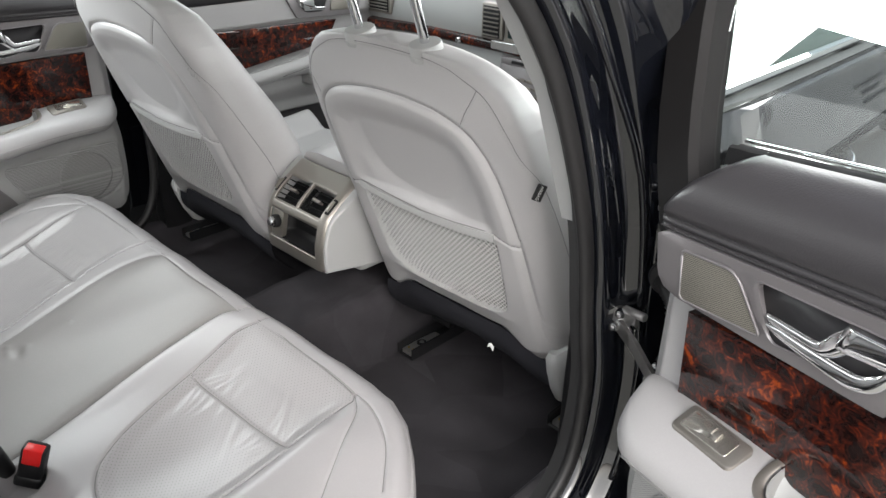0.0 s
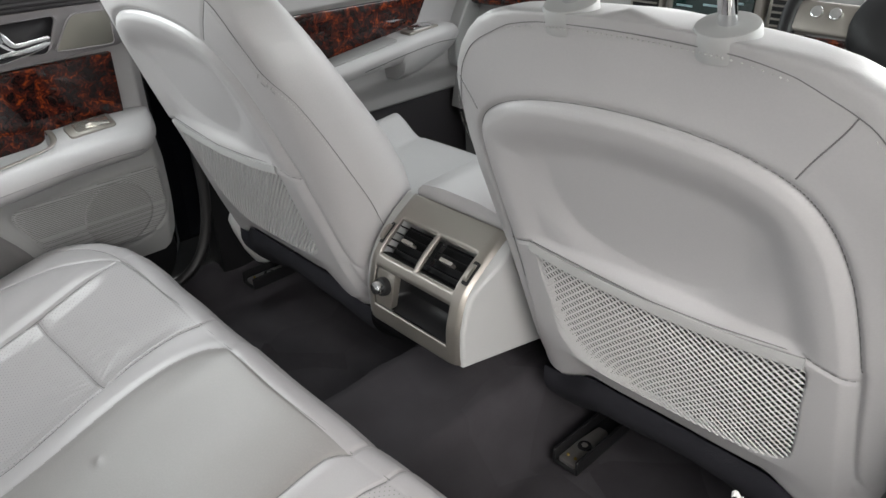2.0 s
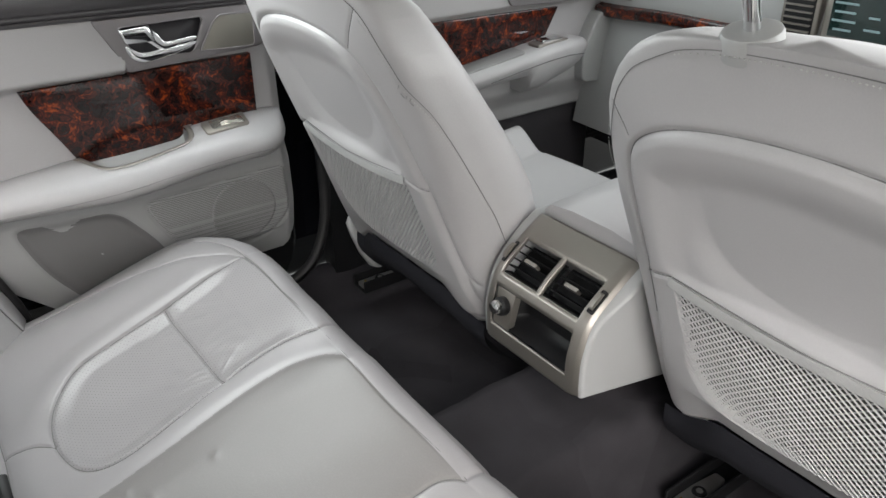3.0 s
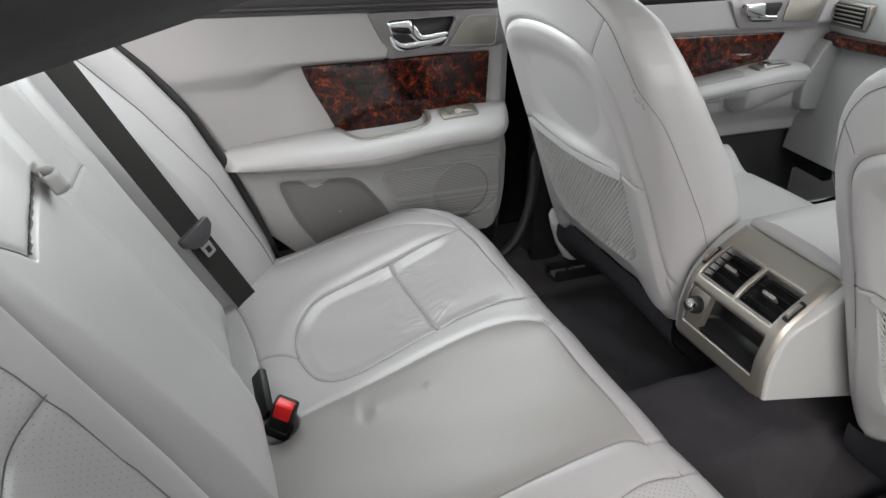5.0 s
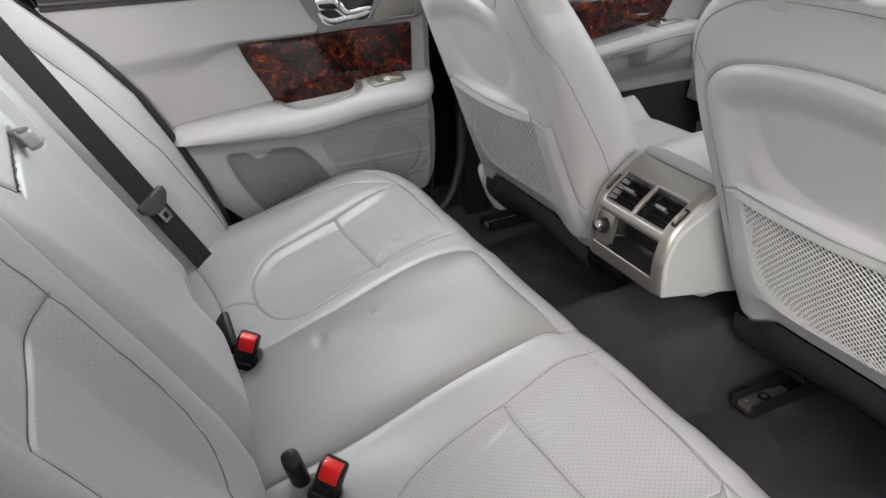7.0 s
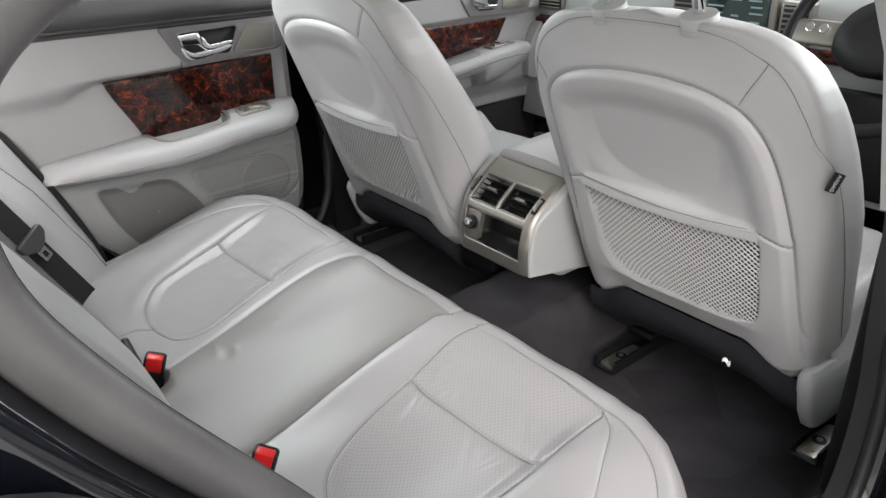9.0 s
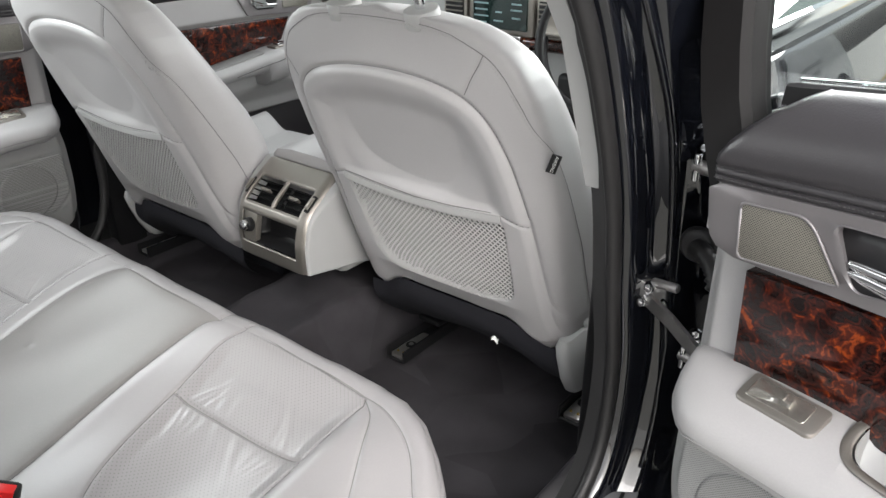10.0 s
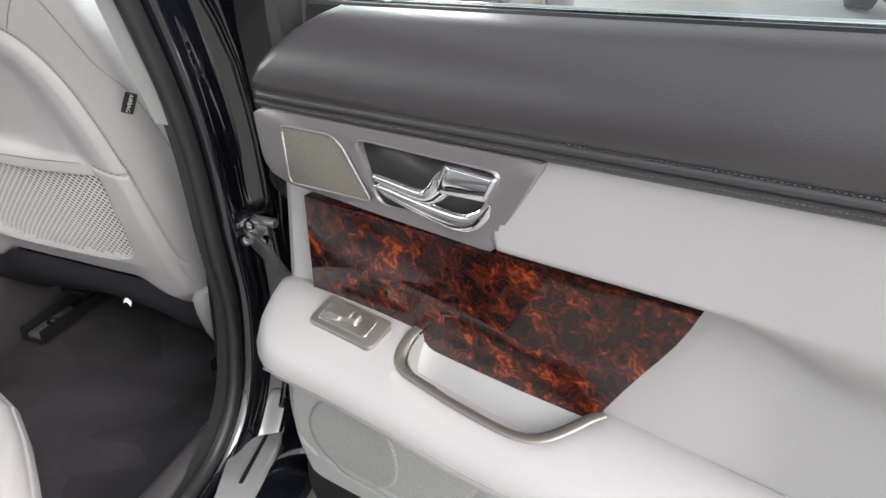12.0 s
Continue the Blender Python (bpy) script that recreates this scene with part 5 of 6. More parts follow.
    for t, d in ((0.04, 0.0016), (0.5, 0.0018), (0.90, 0.0018), (0.95, 0.0045), (1.0, 0.003)):
        rings.append([place_up(a + (p - a) * t, fl(a, b) * (1 - t) + fl(p, r) * t + d, b + (r - b) * t) for (a, b), (p, r) in zip(A, B)])
    rings.append([place_up(p, -0.006, r) for p, r in B])
    V, F = loft(rings, cap=False)
    pl_ = shell("handle_plate", V, F, SATIN_DOOR, door, "satin pewter plate round the handle", sharp=50)
    rings = [[place_up(p + (c0[0] - p) * t, d, r + (c0[1] - r) * t) for p, r in B] for t, d in ((0, -0.001), (0.02, -0.02), (0.12, -0.030), (0.6, -0.034), (0.98, -0.034))]
    V, F = loft(rings)
    shell("handle_cup", V, F, CUP_GREY, pl_, "charcoal moulded handle cup")
    V, F = tube(smooth_path([place_up(a, -0.030, b) for a, b in ((0.116, 0.968), (0.128, 0.955), (0.134, 0.938), (0.135, 0.922))], 5), [(0.003 * math.cos(t), 0.003 * math.sin(t)) for t in np.linspace(0, 2 * math.pi, 9)[:-1]])
    shell("cup_rib", V, F, CUP_GREY, pl_)
    # chrome lever: a domed paddle that narrows into a swept bar, above the cup's rounded lip
    def paddle(u, v):
        v = 0.5 - 0.5 * math.cos(math.pi * v)
        a = (0.178 + 0.062 * u) * (1 - v) + (0.168 + 0.063 * u) * v
        b = (0.970 - 0.003 * u) * (1 - v) + (0.938 + 0.003 * u) * v
        rim = min(1.0, u / 0.30, (1 - u) / 0.05)
        dome = math.sqrt(max(0.0, 1 - (1 - rim) ** 2))
        return place_up(a, -0.012 + (0.020 + 0.006 * (1 - (1.6 * v - 0.6) ** 2)) * dome * min(1.0, (1 - v) / 0.06 + 0.2, v / 0.05 + 0.2), b)
    V, F = grid(paddle, 32, 24)
    lever = shell("door_lever", V, F, CHROME, pl_, "polished chrome door lever", sharp=70)

    def swept(pts, wide):
        path = smooth_path([place_up(*p) for p in pts], 7)
        out_v, n_ = [], len(path)
        up = (place_up(0.1, 0, 0.96) - place_up(0.1, 0, 0.93)).normalized()
        nor = (place_up(0.1, 0.01, 0.94) - place_up(0.1, 0, 0.94)).normalized()
        for k, p in enumerate(path):
            f = k / (n_ - 1)
            w = np.interp(f, *wide)
            d = (path[min(k + 1, n_ - 1)] - path[max(k - 1, 0)]).normalized()
            side = d.cross(nor).normalized()
            out_v.append([p + side * (w * math.cos(t)) + nor * (0.0042 * math.sin(t)) for t in np.linspace(0, 2 * math.pi, 17)[:-1]])
        return loft(out_v)
    V, F = swept([(0.190, 0.004, 0.953), (0.180, 0.003, 0.945), (0.170, 0.001, 0.934), (0.158, 0.0, 0.929), (0.130, 0.0, 0.932), (0.103, 0.0, 0.9365)], ((0, 0.3, 0.6, 0.9, 1), (0.013, 0.0105, 0.0072, 0.0058, 0.004)))
    shell("lever_bar", V, F, CHROME, lever)
    V, F = swept([(0.101, -0.002, 0.928), (0.130, -0.001, 0.922), (0.160, 0.0, 0.9175), (0.190, 0.0, 0.914), (0.208, 0.0, 0.9155), (0.220, 0.0, 0.924), (0.229, -0.002, 0.938)], ((0, 0.1, 0.5, 0.8, 1), (0.002, 0.0065, 0.0095, 0.0085, 0.004)))
    shell("lever_guard", V, F, CHROME, pl_, "chrome lip of the handle cup")
    out = rounded([(-0.008, 0.969), (0.056, 0.971), (0.068, 0.962), (0.099, 0.911), (-0.008, 0.908)], [0.006, 0.01, 0.012, 0.004, 0.008])
    part("tweeter_grille", slab(out, lambda a, b, d: place_up(a, fl(a, b) + d, b), 0.0035, -0.006, 0.001), side_mat, pl_, "fine mesh tweeter grille")
    V, F = tube([place_up(a, fl(a, b) + 0.003, b) for a, b in out + out[:1]], circle(0.0018, 6))
    shell("grille_frame", V, F, SATIN_DOOR, pl_)

    # burl veneer
    wood = [(0.0, 0.9035)] + [(0.413 * t, 0.9045 - 0.006 * t) for t in (0.25, 0.5, 0.75, 1.0)] + [(0.408, 0.882), (0.400, 0.862), (0.390, 0.842), (0.378, 0.820), (0.365, 0.795), (0.352, 0.768), (0.345, 0.752), (0.30, 0.750), (0.17, 0.760), (0.0, 0.770)]
    part("veneer_panel", slab(wood, lambda a, b, d: place(a, d - 0.012 * step(0.93, 0.80, b), b), -0.009, -0.034, 0.002, 2), BURL, door, "polished walnut burl veneer")

    # armrest with a grab cup between it and the veneer; its top falls towards the seat
    def slope(n):
        return -0.34 * max(0.0, n + 0.012)

    rings = []
    for q in [-0.0478, -0.0470, -0.044, -0.039, -0.031, -0.020, -0.005, 0.012, 0.03, 0.06, 0.10, 0.14, 0.150, 0.156, 0.17, 0.20, 0.25, 0.30, 0.325, 0.335, 0.350, 0.358, 0.37, 0.42, 0.47, 0.52, 0.555, 0.572, 0.582, 0.588, 0.592]:
        zt = 0.789 - 0.040 * step(0.05, 0.58, q) - 0.006 * bell(q - 0.25, 0.1)
        tip = math.sqrt(max(0.004, 1 - (max(0, 0.03 - q) / 0.078) ** 2))
        tail = math.sqrt(max(0.02, 1 - (max(0, q - 0.53) / 0.063) ** 2))
        out = (-0.022 + 0.096 * tip - 0.040 * step(0.25, 0.58, q)) * tail
        inn = -0.032 + 0.064 * (step(0.141, 0.160, q) - step(0.310, 0.356, q))
        h = (0.053 - 0.012 * step(0.3, 0.58, q)) * (0.55 + 0.45 * tip) * tail
        zm = zt - 0.35 * (0.053 - h)
        sec = [(inn, zm - 0.004), (inn + 0.004, zm), (inn + (out - inn) * 0.45, zm + 0.001), (out - 0.016, zm - 0.002), (out - 0.006, zm - 0.009), (out, zm - 0.022), (out - 0.002, zm - h * 0.62),
               (out - 0.012, zm - h * 0.86), (out - 0.03, zm - h), (-0.026, zm - h)]
        rings.append([place(q, n, z + slope(n) * (0.35 if i > 8 else 1.0)) for i, (n, z) in enumerate(sec)])
    V, F = loft(rings)
    arm = shell("armrest", V, F, LEATHER, door, "padded leather armrest", sharp=70)
    V, F = grid(lambda u, v: place(0.143 + 0.205 * u, -0.026 + 0.052 * v, 0.764 - 0.006 * u - 0.060 * v + 0.030 * max(0, 1 - 2 * u) ** 8), 24, 8)
    shell("grab_cup", V, F, PLASTIC, arm, "pale grab cup behind the armrest")
    cupline = [(p[0], p[1]) for p in smooth_path([(0.147, -0.026, 0), (0.1465, 0.0, 0), (0.150, 0.016, 0), (0.160, 0.027, 0), (0.180, 0.0315, 0), (0.250, 0.035, 0), (0.295, 0.034, 0), (0.318, 0.024, 0), (0.336, 0.002, 0), (0.352, -0.024, 0)], 4)]
    V, F = tube([place(a, b, 0.7890 + slope(b) - 0.040 * step(0.05, 0.58, a) - 0.006 * bell(a - 0.25, 0.1)) for a, b in cupline], [(0.0055 * math.cos(t), 0.0019 * math.sin(t)) for t in np.linspace(0, 2 * math.pi, 13)[:-1]])
    shell("cup_frame", V, F, SATIN, arm, "pewter frame round the grab cup", sharp=40)
    # cup wall in mid grey: the shade inside the cup is in the colour
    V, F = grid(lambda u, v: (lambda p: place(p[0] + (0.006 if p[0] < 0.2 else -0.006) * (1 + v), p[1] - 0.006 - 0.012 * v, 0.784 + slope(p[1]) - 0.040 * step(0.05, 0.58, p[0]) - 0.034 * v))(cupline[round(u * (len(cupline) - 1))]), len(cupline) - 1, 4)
    shell("cup_wall", V, F, PLASTIC_MID, arm, "grab cup wall in darker grey for its shade")
    V, F = tube([place(q, 0.0700 - 0.040 * step(0.25, 0.58, q) + 0.003, 0.763 + slope(0.0700 - 0.040 * step(0.25, 0.58, q)) - 0.040 * step(0.05, 0.58, q) - 0.002) for q in np.linspace(0.012, 0.5, 40)], circle(0.0011, 6))
    shell("armrest_seam", V, F, PLASTIC_MID, arm)
    sw = rounded([(0.034, -0.013), (0.123, -0.008), (0.123, 0.030), (0.034, 0.027)], [0.006, 0.006, 0.010, 0.010])
    zt = lambda a: 0.789 - 0.040 * step(0.05, 0.58, a)
    swp = part("window_switch", slab(sw, lambda a, b, d: place(a, b, zt(a) + slope(b) + d), 0.0035, -0.004, 0.002), SATIN, door, "satin metal window switch plate")
    part("switch_well", slab(rounded([(0.042, -0.007), (0.108, -0.004), (0.108, 0.022), (0.042, 0.020)], 0.005), lambda a, b, d: place(a, b, zt(a) + slope(b) + d), 0.0041, 0.0030, 0.0003, 1), SWITCH_METAL, swp)
    V, F = loft([[place(0.076 + a, 0.0075 + b * w, zt(0.076 + a) + slope(0.0075 + b * w) + 0.0042 + h * k) for b, k in ((-1, 0.0), (-0.82, 0.9), (0.0, 1.0), (0.82, 0.9), (1, 0.0))] for a, w, h in ((-0.031, 0.0118, 0.0002), (-0.016, 0.0095, 0.0022), (0.000, 0.0066, 0.0058), (0.004, 0.0060, 0.0064), (0.0045, 0.0060, 0.0048), (0.012, 0.0060, 0.0040), (0.0125, 0.0060, 0.0002))])
    shell("rocker", V, F, SWITCH_METAL, swp, "bright window rocker", sharp=30)

    # round loudspeaker mesh in the lower trim
    V, F = loft([[place(0.061 + r * math.cos(t), depth(0.061 + r * math.cos(t), 0.580 + r * math.sin(t)) + h, 0.580 + r * math.sin(t)) for t in np.linspace(0, 2 * math.pi, 49)[:-1]] for r, h in [(0.001 + 0.0046 * k, 0.0016) for k in range(15)] + [(0.0700, 0.0012), (0.0705, -0.002)]], cap=False)
    shell("loudspeaker_mesh", V, F, SPEAKER_MID, door, "round grey loudspeaker mesh")
    # glass run, glass, window frame, inner and outer skins
    strip = [(-0.036, 1.070), (-0.038, 1.088), (-0.043, 1.0905), (-0.048, 1.086), (-0.056, 1.089), (-0.064, 1.070)]
    V, F = loft([[place(q, n, belt(q, z)) for n, z in strip] for q in np.linspace(-0.012, 0.80, 22)])
    shell("glass_run", V, F, BLACK_PLASTIC, door, "black rubber glass run", sharp=30)
    V, F = tube([place(q, -0.066, belt(q, 1.090)) for q in np.linspace(-0.012, 0.80, 9)], circle(0.0025, 8))
    shell("belt_chrome", V, F, CHROME, door, "chrome belt moulding")
    pane = part("pane", slab([(-0.055, 1.05), (-0.085, 1.30), (0.05, 1.36), (0.5, 1.36), (0.80, 1.20), (0.80, 1.05)], lambda a, b, d: place(a, -0.054 - 0.22 * (b - 1.08) + d, b), 0.002, -0.002, 0, 1), GLASS, door, "clear window pane")
    pane.visible_shadow = False
    frame_line = [(0.040, 0.985), (0.018, 1.03), (0.000, 1.07), (-0.016, 1.12), (-0.035, 1.20), (-0.05, 1.28), (0.02, 1.35), (0.15, 1.375), (0.5, 1.36), (0.80, 1.22)]
    V, F = tube([place(a - 0.066, -0.040 - 0.20 * (b - 1.08), b) for a, b in frame_line], [(-0.026, -0.024), (0.028, -0.024), (0.028, 0.010), (0.020, 0.018), (-0.026, 0.018)], place(0, 1, 0) - Vector(place(0, 0, 0)))
    shell("window_frame", V, F, FRAME_BLACK, door, "black window frame", sharp=40)
    skin = rounded([(-0.085, 1.07), (0.82, 1.07), (0.70, 0.80), (0.50, 0.50), (0.38, 0.33), (-0.03, 0.33), (-0.085, 0.40)], 0.04)
    part("outer_skin", slab(skin, lambda a, b, d: place(a, d - 0.03 * ((b - 0.72) / 0.4) ** 2 * (1 if b > 0.72 else 1.6), b), -0.075, -0.118, 0.012, 3), PAINT, door, "black painted outer skin")
    core = rounded([(-0.060, 1.06), (0.78, 1.06), (0.68, 0.82), (0.49, 0.52), (0.38, 0.36), (-0.01, 0.36), (-0.052, 0.42)], 0.03)
    part("door_core", slab(core, lambda a, b, d: place(a, d, b), -0.045, -0.085, 0.006, 2), BLACK_PLASTIC, door)
    return door


DX, DY = Vector((0.961, -0.276)), Vector((-0.276, -0.961))


def place_right(q, n, z):
    p = DX * (q + 0.944) + DY * (-0.133 + n)
    return Vector((p[0], p[1], z + (q - 0.2) * 0.072))


def place_left(q, n, z):
    return Vector((-0.725 + n, -0.11 - q, z))


rear_door("door_1", place_right, "rear door standing open with walnut burl veneer and chrome handle", GRILLE_TRIM, True)
rear_door("door_2", place_left, "closed rear door with walnut burl veneer and pale armrest", GRILLE_SIDE, False)


# ---- closed front door of the passenger side ----
def place_front(q, n, z):
    """q metres back from the front end of the veneer."""
    return Vector((-0.74 + n, 0.70 - q, z))


def front_plate(a, b, d):
    """a is the place along the car, b the height and d how far the plate stands into the car."""
    return Vector((-0.74 + d, a, b))


fd = thing("door_3", (-0.74, 0.4, 0.4), "closed front door with walnut burl veneer and pale armrest", "car door", kind="structure")


def front_trim(u, v):
    z = 0.36 + 0.63 * v
    q = -0.16 + 0.82 * u
    n = 0.045 - 0.022 * step(0.925, 0.905, z) - 0.030 * step(0.72, 0.66, z) - 0.02 * step(0.635, 0.625, z) + 0.010 * step(0.84, 0.76, z) - 0.003 * bell(z - 0.916, 0.004)
    return place_front(q, n, z)


V, F = grid(front_trim, 40, 150)
lab = [1 if F[k][0] // 41 < 64 else 0 for k in range(len(F))]
split_shell([("trim_panel", LEATHER, ""), ("lower_trim", CHARCOAL, "dark lower door trim")], V, F, lab, fd)
part("veneer_panel", slab([(0.678, 0.902), (0.50, 0.907), (0.25, 0.912), (0.25, 0.79), (0.435, 0.80), (0.545, 0.815), (0.640, 0.838)], front_plate, 0.034, -0.01, 0.003), BURL, fd, "polished walnut burl veneer")
rings = []
for y0, zt, h, w in ((0.742, 0.818, 0.012, 0.050), (0.738, 0.824, 0.034, 0.075), (0.725, 0.829, 0.050, 0.098), (0.70, 0.833, 0.066, 0.112), (0.66, 0.835, 0.084, 0.120), (0.60, 0.832, 0.100, 0.122), (0.55, 0.826, 0.104, 0.120), (0.530, 0.822, 0.098, 0.119), (0.526, 0.821, 0.062, 0.119), (0.46, 0.812, 0.055, 0.116), (0.36, 0.80, 0.05, 0.112), (0.25, 0.79, 0.05, 0.105)):
    rings.append([Vector((-0.74 + n, y0, z)) for n, z in ((0.0, zt - 0.002), (0.03, zt), (w - 0.022, zt), (w - 0.008, zt - 0.005), (w, zt - 0.016), (w - 0.002, zt - h * 0.45), (w - 0.014, zt - h * 0.80), (w - 0.045, zt - h), (0.0, zt - h))])
V, F = loft(rings)
arm = shell("armrest", V, F, LEATHER, fd, "padded leather armrest", sharp=60)
V, F = tube([(-0.74 + 0.1215, y0, z0) for y0, z0 in ((0.69, 0.802), (0.64, 0.805), (0.58, 0.801), (0.50, 0.792), (0.40, 0.778))], circle(0.0011, 6))
shell("armrest_seam", V, F, SEAM, arm)
# flat mid-grey plate whose colour stands in for the shaded cup
part("grab_cup", slab(rounded([(0.53, 0.035), (0.53, 0.095), (0.30, 0.09), (0.30, 0.035)], [0.004, 0.02, 0.01, 0.004]), lambda a, b, d: Vector((-0.74 + b, a, 0.822 - 0.13 * (0.53 - a) + d)), 0.003, -0.002, 0.001), PLASTIC_MID, arm, "grab cup, shade put into its grey")
sw = part("window_switch", slab(rounded([(0.665, 0.050), (0.665, 0.092), (0.565, 0.096), (0.565, 0.050)], 0.010), lambda a, b, d: Vector((-0.74 + b, a, 0.834 - 0.05 * max(0, 0.64 - a) + d)), 0.004, -0.004, 0.002), SATIN, fd, "satin metal window switch plate")
part("rocker", slab(rounded([(0.650, 0.058), (0.650, 0.084), (0.585, 0.086), (0.585, 0.058)], 0.004), lambda a, b, d: Vector((-0.74 + b, a, 0.833 - 0.05 * max(0, 0.64 - a) + d + 0.004 * step(0.65, 0.60, a))), 0.007, 0.0, 0.001), CHROME, sw, "bright window rocker")
part("handle_plate", slab(rounded([(0.775, 0.99), (0.752, 0.913), (0.515, 0.923), (0.475, 0.99)], 0.008), front_plate, 0.052, 0.03, 0.003), SATIN_DOOR, fd, "satin pewter handle plate")
part("handle_cup", slab(rounded([(0.635, 0.980), (0.612, 0.935), (0.545, 0.938), (0.51, 0.980)], 0.012), front_plate, 0.053, 0.045, 0.0008), BLACK_PLASTIC, fd, "dark handle cup")
lever = part("door_lever", slab(rounded([(0.515, 0.982), (0.522, 0.955), (0.575, 0.950), (0.570, 0.982)], 0.005), front_plate, 0.066, 0.05, 0.003), CHROME, fd, "polished chrome door lever")
part("lever_bar", slab(rounded([(0.535, 0.962), (0.540, 0.943), (0.615, 0.940), (0.618, 0.950), (0.585, 0.952), (0.57, 0.962)], 0.004), front_plate, 0.060, 0.05, 0.002), CHROME, lever)
part("tweeter_grille", slab(rounded([(0.755, 0.982), (0.738, 0.930), (0.640, 0.934), (0.648, 0.982)], 0.006), front_plate, 0.0545, 0.045, 0.001), GRILLE_SIDE, fd, "fine mesh tweeter grille")
part("speaker_panel", slab(rounded([(0.862, 0.875), (0.80, 0.88), (0.748, 0.79), (0.75, 0.705), (0.862, 0.695)], [0.01, 0.02, 0.03, 0.02, 0.01]), front_plate, 0.062, 0.02, 0.006, 3), PLASTIC, fd, "grey speaker panel ahead of the armrest")
V, F = loft([[place_front(q, n, z) for n, z in ((-0.012, 0.980), (0.004, 0.986), (0.012, 1.005), (0.010, 1.035), (-0.006, 1.062), (-0.042, 1.078), (-0.05, 0.98))] for q in np.linspace(-0.16, 0.66, 10)])
shell("shoulder_pad", V, F, CHARCOAL, fd, "charcoal shoulder pad", sharp=60)


# ---- body of the car ----
body = thing("car_body", (0, 0, 0.35), "black car body shell with door opening, pillars and roof", "car body", kind="structure")
SEAL = [(0.705, -0.36, 1.318), (0.725, -0.27, 1.275), (0.742, -0.205, 1.215), (0.755, -0.137, 1.105), (0.76, -0.062, 0.915), (0.762, -0.030, 0.74), (0.765, -0.013, 0.62), (0.768, -0.032, 0.50), (0.768, -0.085, 0.432), (0.766, -0.17, 0.408),
        (0.766, -0.32, 0.400), (0.766, -0.45, 0.425), (0.766, -0.56, 0.52), (0.766, -0.67, 0.70), (0.764, -0.755, 0.855), (0.762, -0.832, 0.978), (0.760, -0.902, 1.085), (0.758, -0.930, 1.15), (0.752, -0.920, 1.207), (0.745, -0.875, 1.2435), (0.725, -0.79, 1.264), (0.715, -0.64, 1.302), (0.705, -0.46, 1.335)]
SEALP = smooth_path(SEAL + SEAL[:1], 8)[:-1]


def seal_section(off, first=0, last=None):
    cen = Vector((0.76, -0.45, 0.85))
    rings = []
    n = len(SEALP)
    for i, p in enumerate(SEALP):
        d = (SEALP[(i + 1) % n] - SEALP[i - 1]).normalized()
        x = Vector((1, 0, 0))
        o = d.cross(x).normalized()
        if (p - cen).dot(o) < 0:
            o = -o
        rings.append([p + x * a + o * b for a, b in off])
    rings.append(rings[0])
    return loft(rings if last is None else rings[first:last + 1], cap=False)


# lit copy of the black rubber, for the rear stretch that faces the sky
SEAL_LIT = surface("lit_grey_seal", (0.085, 0.082, 0.083), 0.34, vary=0.3, scale=25, fine=250, bump=0.25, depth=0.0006)
ROUND = [(0.010 * math.cos(t), 0.013 * math.sin(t)) for t in np.linspace(0, 2 * math.pi, 15)[:-1]]
V, F = seal_section(ROUND, 0, 92)
shell("door_seal", V, F, RUBBER, body, "black rubber door seal", sharp=60)
V, F = seal_section(ROUND, 92, 160)
shell("door_seal", V, F, SEAL_LIT, body, "rubber door seal, skylight put into its grey", sharp=60)
V, F = seal_section(ROUND, 160, len(SEALP))
shell("door_seal", V, F, RUBBER, body, "black rubber door seal", sharp=60)
V, F = seal_section([(-0.012, -0.004), (0.0, -0.013), (-0.002, 0.0), (-0.034, 0.014), (-0.036, 0.010)])
shell("seal_lip", V, F, SEAL_FLOCK, body, "grey flocked seal lip", sharp=50)
# painted jamb that runs outward all round the opening
JAMB = [(p[0], p[1]) for p in smooth_path([(0.004, 0.013, 0), (0.014, 0.017, 0), (0.020, 0.026, 0), (0.022, 0.040, 0), (0.028, 0.052, 0), (0.042, 0.060, 0), (0.056, 0.068, 0), (0.066, 0.082, 0), (0.078, 0.096, 0), (0.096, 0.106, 0), (0.110, 0.116, 0), (0.116, 0.132, 0)], 3)]
V, F = seal_section([(-0.02, 0.012)] + JAMB + [(0.116, 0.145), (-0.02, 0.145)])
shell("door_jamb", V, F, PAINT, body, "glossy black painted door jamb", sharp=70)
WORN_EDGE = surface("worn_brown_seal_fabric", (0.11, 0.088, 0.072), 0.9, vary=0.6, scale=45, fine=300, bump=0.9, depth=0.002)
V, F = tube([p + Vector((-0.013, 0.004, 0.004)) for p in SEALP[92:158]], circle(0.0042, 8), (1, 0, 0))
shell("seal_edging", V, F, WORN_EDGE, body, "frayed brown edging of the seal")
# folded metal edge along the pillar
bead = []
for i in range(0, 60):
    d = (SEALP[i + 1] - SEALP[i - 1]).normalized()
    o = d.cross(Vector((1, 0, 0))).normalized()
    o = o if o[1] > 0 else -o
    bead.append(SEALP[i] + Vector((0.050, 0, 0)) + o * (0.0645 - 0.030 * step(0.95, 1.15, SEALP[i][2])))
V, F = tube(bead[::2], circle(0.0055, 10))
shell("pillar_bead", V, F, PAINT, body, "raised metal fold on the pillar")
# inner trims beside the seal
V, F = tube([(x - 0.026, y + 0.008, z) for x, y, z in SEAL[:5]], [(-0.007, -0.012), (0.007, -0.012), (0.007, 0.012), (-0.007, 0.012)], (1, 0, 0))
shell("pillar_trim", V, F, PLASTIC, body, "pale grey pillar trim", sharp=50)
